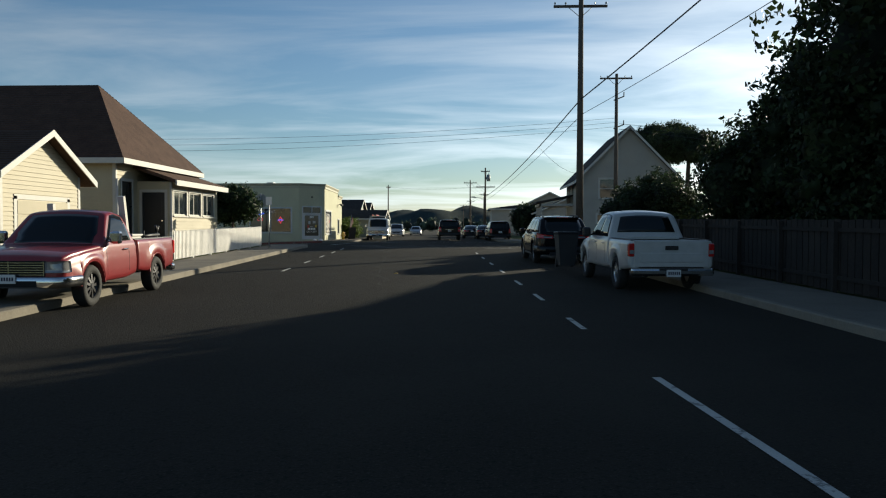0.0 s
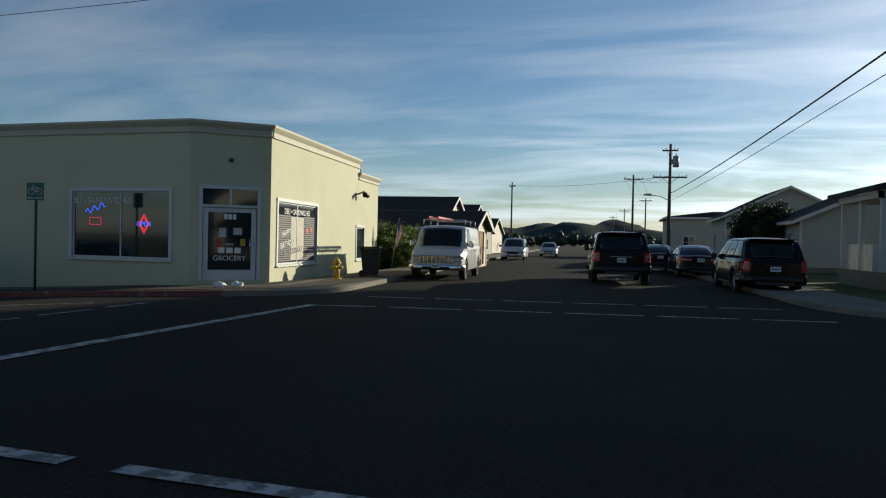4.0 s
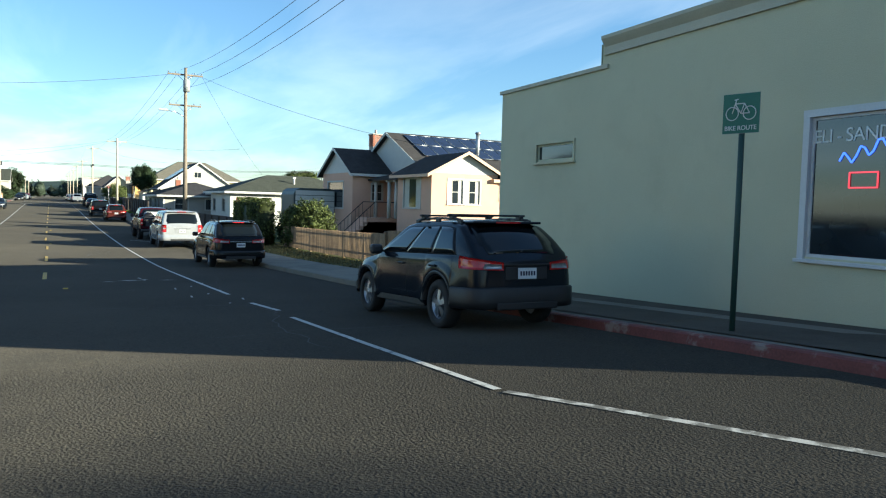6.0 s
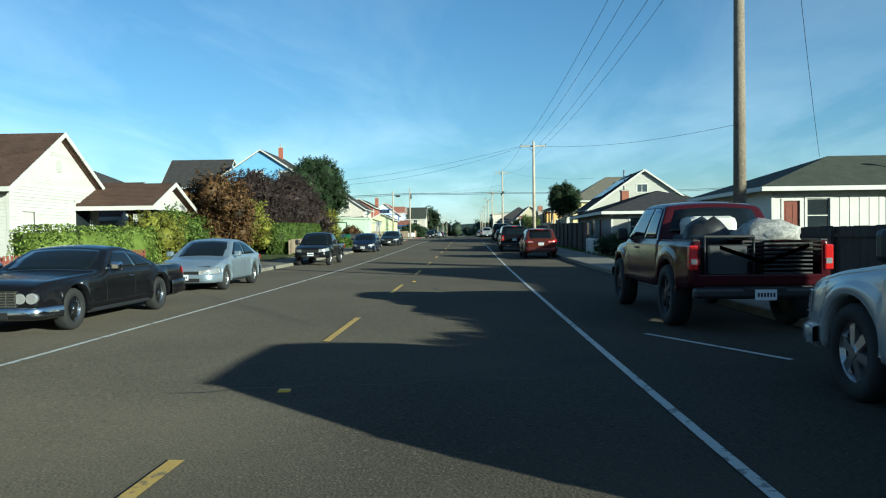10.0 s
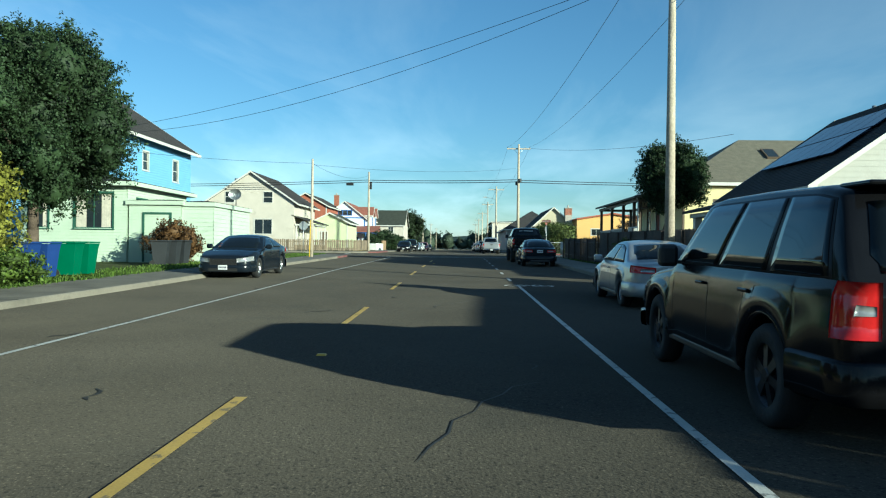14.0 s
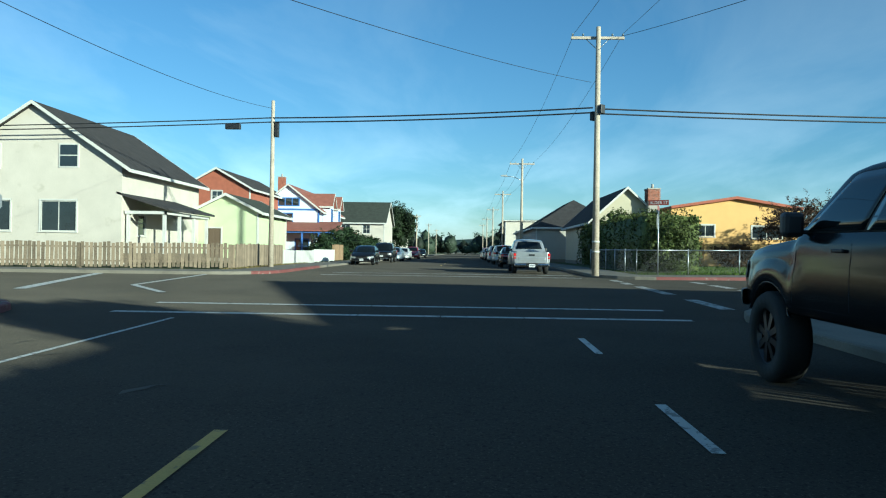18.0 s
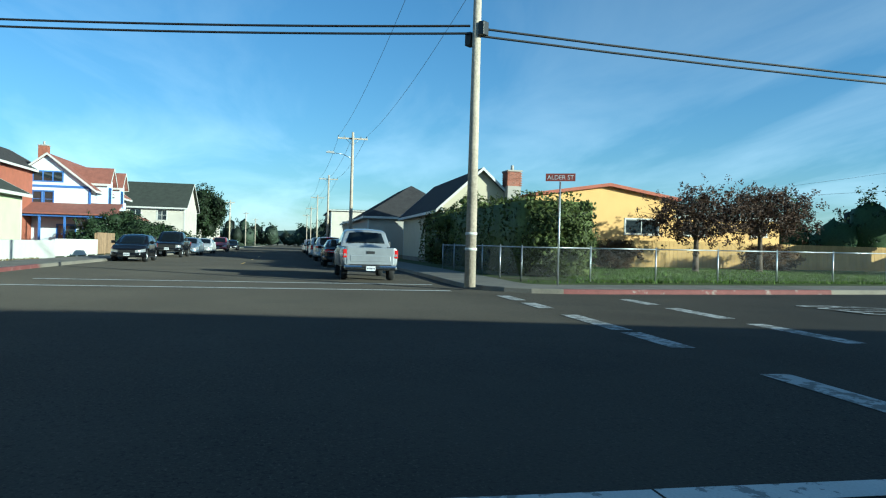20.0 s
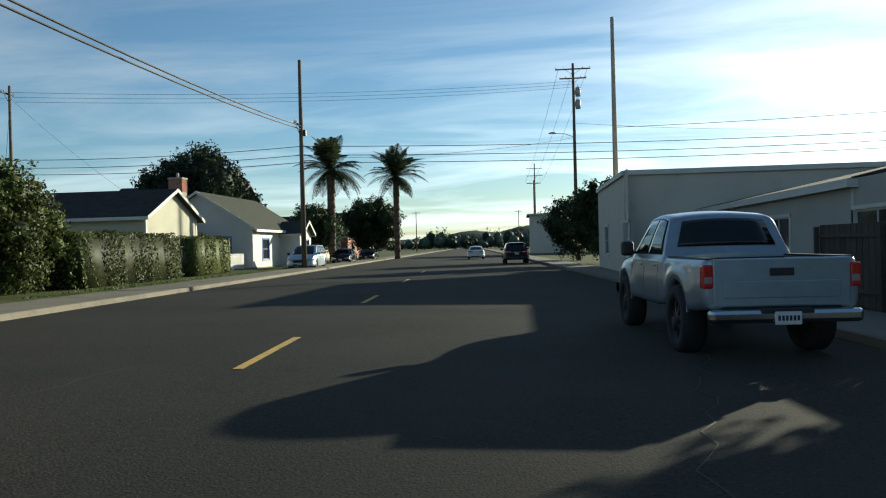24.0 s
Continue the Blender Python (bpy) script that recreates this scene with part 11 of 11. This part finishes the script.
part("canton", bm, FLAG_BLUE, flag)

# crumpled bags by the shop door
for k, (px, py) in enumerate(((-13.7, 49.2), (-13.3, 49.35))):
    bag = thing("crumpled_bag", (px, py, gz(px, py) + 0.0), "crumpled pale plastic bag on the pavement", "litter")
    bm = B()
    bmesh.ops.create_icosphere(bm, subdivisions=2, radius=0.14)
    for v in bm.verts:
        v.co = Vector((v.co.x * 1.3, v.co.y, max(0, v.co.z * 0.7 + 0.05))) * (1 + 0.35 * noise.noise(v.co * 9 + Vector((k, 0, 0))))
    part("bag_skin", bm, SIGN_WHITE, bag)

# load on the maroon pickup's bed
bed_x, bed_y = -61.8, 46.8
bz = g(bed_x, bed_y) + 0.78
load = thing("generator_frame", (bed_x, 46.4, bz), "black tubular generator frame on a pickup bed", "generator")
for a in ((-0.3, -0.35), (0.3, -0.35), (-0.3, 0.35), (0.3, 0.35)):
    bm = B()
    tube(bm, (a[0], a[1], 0), (a[0], a[1], 0.62), 0.018, n=7)
    part("frame_tube", bm, BLACK, load)
bm = B()
box(bm, -0.26, -0.3, 0.04, 0.26, 0.3, 0.5, 0.04)
part("engine_block", bm, PLASTIC_GREY, load)
bm = B()
box(bm, -0.32, -0.37, 0.6, 0.32, 0.37, 0.64, 0.012)
part("top_frame", bm, BLACK, load)
crate = thing("wire_crate", (bed_x, 47.2, bz), "black slatted crate on a pickup bed", "crate")
for k in range(9):
    bm = B()
    box(bm, -0.4, -0.34, 0.06 * k + 0.02, 0.4, 0.34, 0.06 * k + 0.045, 0.004)
    part("slat", bm, BLACK, crate)
bundle = thing("covered_bundle", (bed_x - 0.25, 47.15, bz + 0.56), "bundle under a patterned grey cloth on a pickup bed", "bundle")
bm = B()
bmesh.ops.create_icosphere(bm, subdivisions=3, radius=0.5)
for v in bm.verts:
    v.co = Vector((v.co.x * 1.0, v.co.y * 0.95, max(0.0, v.co.z * 0.6 + 0.02))) * (1 + 0.25 * noise.noise(v.co * 4))
for f in bm.faces:
    f.smooth = True
part("cover", bm, CLOTH, bundle)
dark_bags = thing("dark_bag", (bed_x - 0.75, 46.45, bz), "heap of black bags on a pickup bed", "bag")
bm = B()
bmesh.ops.create_icosphere(bm, subdivisions=3, radius=0.45)
for v in bm.verts:
    v.co = Vector((v.co.x * 0.8, v.co.y * 1.1, max(0.0, v.co.z + 0.42))) * (1 + 0.3 * noise.noise(v.co * 4))
for f in bm.faces:
    f.smooth = True
part("bag_skin", bm, BLACK, dark_bags)
white_box = thing("white_appliance", (bed_x - 1.3, 46.6, bz), "rounded white appliance standing on a pickup bed", "appliance")
bm = B()
box(bm, -0.35, -0.4, 0, 0.35, 0.4, 0.95, 0.12)
part("casing", bm, WHITE, white_box)
strap = thing("strap", (bed_x + 0.56, 46.8, bz + 0.12), "bright yellow webbing strap holding a load", "strap")
bm = B()
vs = [bm.verts.new(p) for p in ((0, -0.62, 0.32), (0, -0.62, 0.38), (0, 0.0, 0.16), (0, 0.0, 0.1), (0, 0.62, 0.4), (0, 0.62, 0.34))]
bm.faces.new((vs[0], vs[1], vs[2], vs[3]))
bm.faces.new((vs[3], vs[2], vs[4], vs[5]))
bmesh.ops.solidify(bm, geom=bm.faces[:], thickness=0.006)
part("webbing", bm, STRAP, strap)

# lumber rack over the dark blue pickup
rack = thing("lumber_rack", (-41.0, 34.9, g(-41.0, 34.9)), "white steel lumber rack over a pickup", "lumber rack")
for s in (-0.86, 0.86):
    bm = B()
    tube(bm, (-0.6, s, 2.12), (-4.6, s, 2.12), 0.025, n=7)
    part("side_rail", bm, WHITE, rack)
    for px, lean in ((-1.1, 0.15), (-3.1, 0.0), (-4.6, -0.2)):
        bm = B()
        tube(bm, (px + lean, s * 1.08, 1.24), (px, s, 2.12), 0.025, n=7)
        part("leg", bm, WHITE, rack)
for px in (-0.7, -1.7, -3.1, -4.5):
    bm = B()
    tube(bm, (px, -0.86, 2.12), (px, 0.86, 2.12), 0.022, n=7)
    part("crossbar", bm, WHITE, rack)

# ladder on the white van's roof
# load in the red pickup's bed
load = pose(-8.7, 3.85, g(-8.7, 3.85), 0, 0, SOUTH - 1)
post = thing("bed_board", load @ pose(-2.05, 0.75, 0.72), "pale board standing up behind a pickup's cab", "board")
bm = B()
slab(bm, [(0.0, 0.0), (0.1, 0.0), (0.42, 1.3), (0.32, 1.32)], -0.06, 0.06, 1)
part("plank", bm, WHITE, post)
post = thing("bed_board", load @ pose(-1.98, -0.75, 0.72), "pale board standing up behind a pickup's cab", "board")
bm = B()
slab(bm, [(0.0, 0.0), (0.1, 0.0), (0.16, 1.16), (0.06, 1.17)], -0.06, 0.06, 1)
part("plank", bm, WHITE, post)
crate = thing("tool_box", load @ pose(-2.5, 0.4, 0.72), "white tool box in a pickup's bed", "box")
bm = B()
box(bm, -0.32, -0.3, 0.0, 0.2, 0.3, 0.5, 0.02)
part("box_body", bm, WHITE, crate)
bm = B()
box(bm, -0.34, -0.32, 0.5, 0.22, 0.32, 0.55, 0.015)
part("lid", bm, WHITE, crate)
rack_ = thing("bed_rack", load @ pose(-2.9, 0.7, 0.72), "black steel rack in a pickup's bed", "rack")
for x in (0.0, -0.75):
    bm = B()
    tube(bm, (x, 0, 0), (x, 0, 0.62), 0.025, n=7)
    part("upright", bm, BLACK, rack_)
bm = B()
tube(bm, (0.1, 0, 0.5), (-0.85, 0, 0.53), 0.035, n=7)
part("rail", bm, BLACK, rack_)
bm = B()
tube(bm, (-0.75, 0, 0.6), (-0.68, 0, 0.74), 0.03, n=7)
tube(bm, (-0.75, 0, 0.6), (-0.84, 0, 0.72), 0.03, n=7)
part("hook", bm, BLACK, rack_)
ladder = thing("ladder", pose(-9.85, 58.0, g(-9.85, 58.0) + 2.2, 0, 0, SOUTH), "red and silver ladder lying on a van's roof rack", "ladder")
for s in (-0.55, -0.2):
    bm = B()
    box(bm, -4.2, s - 0.02, 0.06, -0.6, s + 0.02, 0.14, 0.006)
    part("stile", bm, SIGN_RED, ladder)
for k in range(11):
    bm = B()
    tube(bm, (-4.1 + 0.33 * k, -0.55, 0.1), (-4.1 + 0.33 * k, -0.2, 0.1), 0.016, n=6)
    part("rung", bm, STEEL, ladder)
vrack = thing("roof_rack", pose(-9.85, 58.0, g(-9.85, 58.0) + 2.08, 0, 0, SOUTH), "steel roof rack across a van", "roof rack")
for px in (-0.9, -2.4, -3.9):
    bm = B()
    tube(bm, (px, -0.82, 0.14), (px, 0.82, 0.14), 0.02, n=6)
    for s in (-0.8, 0.8):
        tube(bm, (px, s, -0.05), (px, s, 0.14), 0.02, n=6)
    part("crossbar", bm, STEEL, vrack)

# banner on the black lifted pickup's rear glass, as plain bars
ban = thing("window_banner", (-150.0 + 3.0, 46.7, g(-147, 46.7) + 1.97), "strip of pale lettering on a dark rear window", "banner")
for k in range(13):
    if k == 3:
        continue
    bm = B()
    box(bm, -0.012, -0.44 + 0.068 * k, 0.0, -0.006, -0.395 + 0.068 * k, 0.055)
    part("bar", bm, SIGN_WHITE, ban)
ban.location.x += 0.02

# bucket on the lot, guy wire with its yellow guard
bucket = thing("bucket", (-183.6, 78.6, gz(-183.6, 78.6) - 0.02), "white plastic bucket standing on the grass", "bucket")
bm = B()
tube(bm, (0, 0, 0), (0, 0, 0.36), 0.13, 0.155, 14)
tube(bm, (0, 0, 0.33), (0, 0, 0.37), 0.165, 0.165, 14)
part("pail", bm, WHITE, bucket)
guy = thing("guy_wire", (-145.6, 33.0, gz(-145.6, 33.0)), "steel guy wire with a yellow plastic guard", "guy wire")
bm = B()
tube(bm, (0, 0, 0), (-2.25, -0.35, 5.9), 0.008, n=5)
part("wire", bm, STEEL, guy)
bm = B()
tube(bm, (0, 0, 0.05), (-0.92, -0.14, 2.4), 0.035, n=8)
part("guard", bm, YELLOW, guy)

# reflectors on the road
for k, (px, py) in enumerate(((-57.6, 40.9), (-31.5, 41.2), (-108.2, 40.9), (-141.2, 41.0), (-168.1, 61.9), (-74.0, 40.9), (-3.2, 12.0))):
    rf = thing("road_reflector", (px, py, g(px, py) + 0.002), "small yellow road reflector glued to the asphalt", "reflector", "road reflectors")
    bm = B()
    rr = [[bm.verts.new((s * w, t * d, z)) for s, t in ((-1, -1), (1, -1), (1, 1), (-1, 1))] for z, w, d in ((0.0, 0.055, 0.055), (0.018, 0.03, 0.05))]
    for i in range(4):
        bm.faces.new((rr[0][i], rr[0][(i + 1) % 4], rr[1][(i + 1) % 4], rr[1][i]))
    bm.faces.new(rr[1])
    part("lens", bm, YELLOW, rf)

# word on the road before the stop line of the north arm
word = thing("road_lettering", (-169.75, 57.6, g(-169.7, 56.5) + 0.011), "worn white word painted on the asphalt", "road marking", kind="structure")
lettering("STOP", 1.0, Matrix.Rotation(radians(184), 4, "Z") @ Matrix.Diagonal((1.05, 3.2, 1, 1)), LINE_WORN, word, extrude=0.0)

# cracks, seams and stains of the asphalt
rng_c = random.Random(5)


def crack(x, y, ang, length, width, material, name="crack", wander=0.5):
    """A thin wandering line lying on the asphalt."""
    n = max(4, int(length / 0.35))
    vs, fs, px, py, a = [], [], x, y, radians(ang)
    base = a
    for i in range(n + 1):
        w = width * rng_c.uniform(0.2, 0.65) * (0.3 if i in (0, n) else 1.0)
        vs += [(px - math.sin(a) * w, py + math.cos(a) * w, g(px, py) + 0.006), (px + math.sin(a) * w, py - math.cos(a) * w, g(px, py) + 0.006)]
        a = base + rng_c.uniform(-wander, wander)
        px, py = px + math.cos(a) * length / n, py + math.sin(a) * length / n
        if i:
            fs.append((2 * i - 2, 2 * i - 1, 2 * i + 1, 2 * i))
    part(name, quick(name, vs, fs, material), None, cracks)


cracks = thing("road_cracks", (0, 0, 0), "tar seams, cracks and oil stains in the asphalt", "road surface", kind="structure")
for x, y, ang, length, w in ((-129.5, 36.2, 92, 8.4, 0.035), (-47.0, 42.2, 170, 7.0, 0.018), (-48.5, 43.0, 178, 5.0, 0.015), (-57.5, 39.8, 100, 4.0, 0.02), (-90.6, 43.1, 60, 2.6, 0.02), (-92.0, 42.0, 20, 1.2, 0.02), (-104.0, 42.3, 150, 3.0, 0.018), (-36.0, 40.6, 175, 14.0, 0.018), (-22.0, 42.6, 95, 7.0, 0.015), (-26.5, 41.2, 80, 6.0, 0.015), (-30.2, 44.6, 178, 16.0, 0.016), (-114.2, 41.8, 165, 3.0, 0.02), (-62.0, 44.9, 172, 6.0, 0.015), (-166.4, 57.4, 70, 9.0, 0.02), (-165.2, 66.0, 85, 12.0, 0.02), (-170.6, 62.0, 88, 14.0, 0.02), (-18.4, 38.6, 30, 5.0, 0.015), (-20.4, 43.8, 175, 6.0, 0.02), (-3.0, 8.0, 95, 14.0, 0.015), (0.8, 14.0, 92, 16.0, 0.015), (-77.0, 43.4, 176, 8.0, 0.015), (-124.0, 42.6, 110, 4.0, 0.016)):
    crack(x, y, ang, length, w, TAR)
for k in range(46):
    x, y = (-30.0 - 122 * rng_c.random(), 35.2 + 9.6 * rng_c.random()) if k < 38 else (-167 + 6 * rng_c.random(), 58 + 30 * rng_c.random())
    crack(x, y, rng_c.uniform(150, 210), rng_c.uniform(0.3, 0.9), rng_c.uniform(0.03, 0.1), STAIN, "stain", 0.8)

# joints between the pavement slabs
vs, fs = [], []


def joint(a, b, w=0.012):
    n = 4
    d = (Vector(b) - Vector(a)).normalized()
    s = Vector((-d.y, d.x)) * w
    for i in range(n):
        o = len(vs)
        for t in (i / n, (i + 1) / n):
            p = Vector(a).lerp(Vector(b), t)
            for q in (p - s, p + s):
                vs.append((q.x, q.y, g(q.x, q.y) + TOP + 0.004 + 0.02 * min(1, max(0, t))))
        fs.append((o, o + 1, o + 3, o + 2))


for k in range(78):
    x = -20.0 - 1.7 * k
    joint((x, KERB_N + 0.02), (x, KERB_N + WALK_W - 0.02))
    if x < -34:
        joint((x, KERB_S - 0.02), (x, KERB_S - WALK_W + 0.02))
for k in range(30):
    y = 54.0 + 1.7 * k
    joint((kerb_c_west(y) - 0.02, y), (kerb_c_west(y) - WALK_W + 0.02, y))
tagged(new("pavement_joints", quick("pavement_joints", vs, fs, TAR)), "dark joints between the concrete pavement slabs", "pavement joint", kind="stuff")
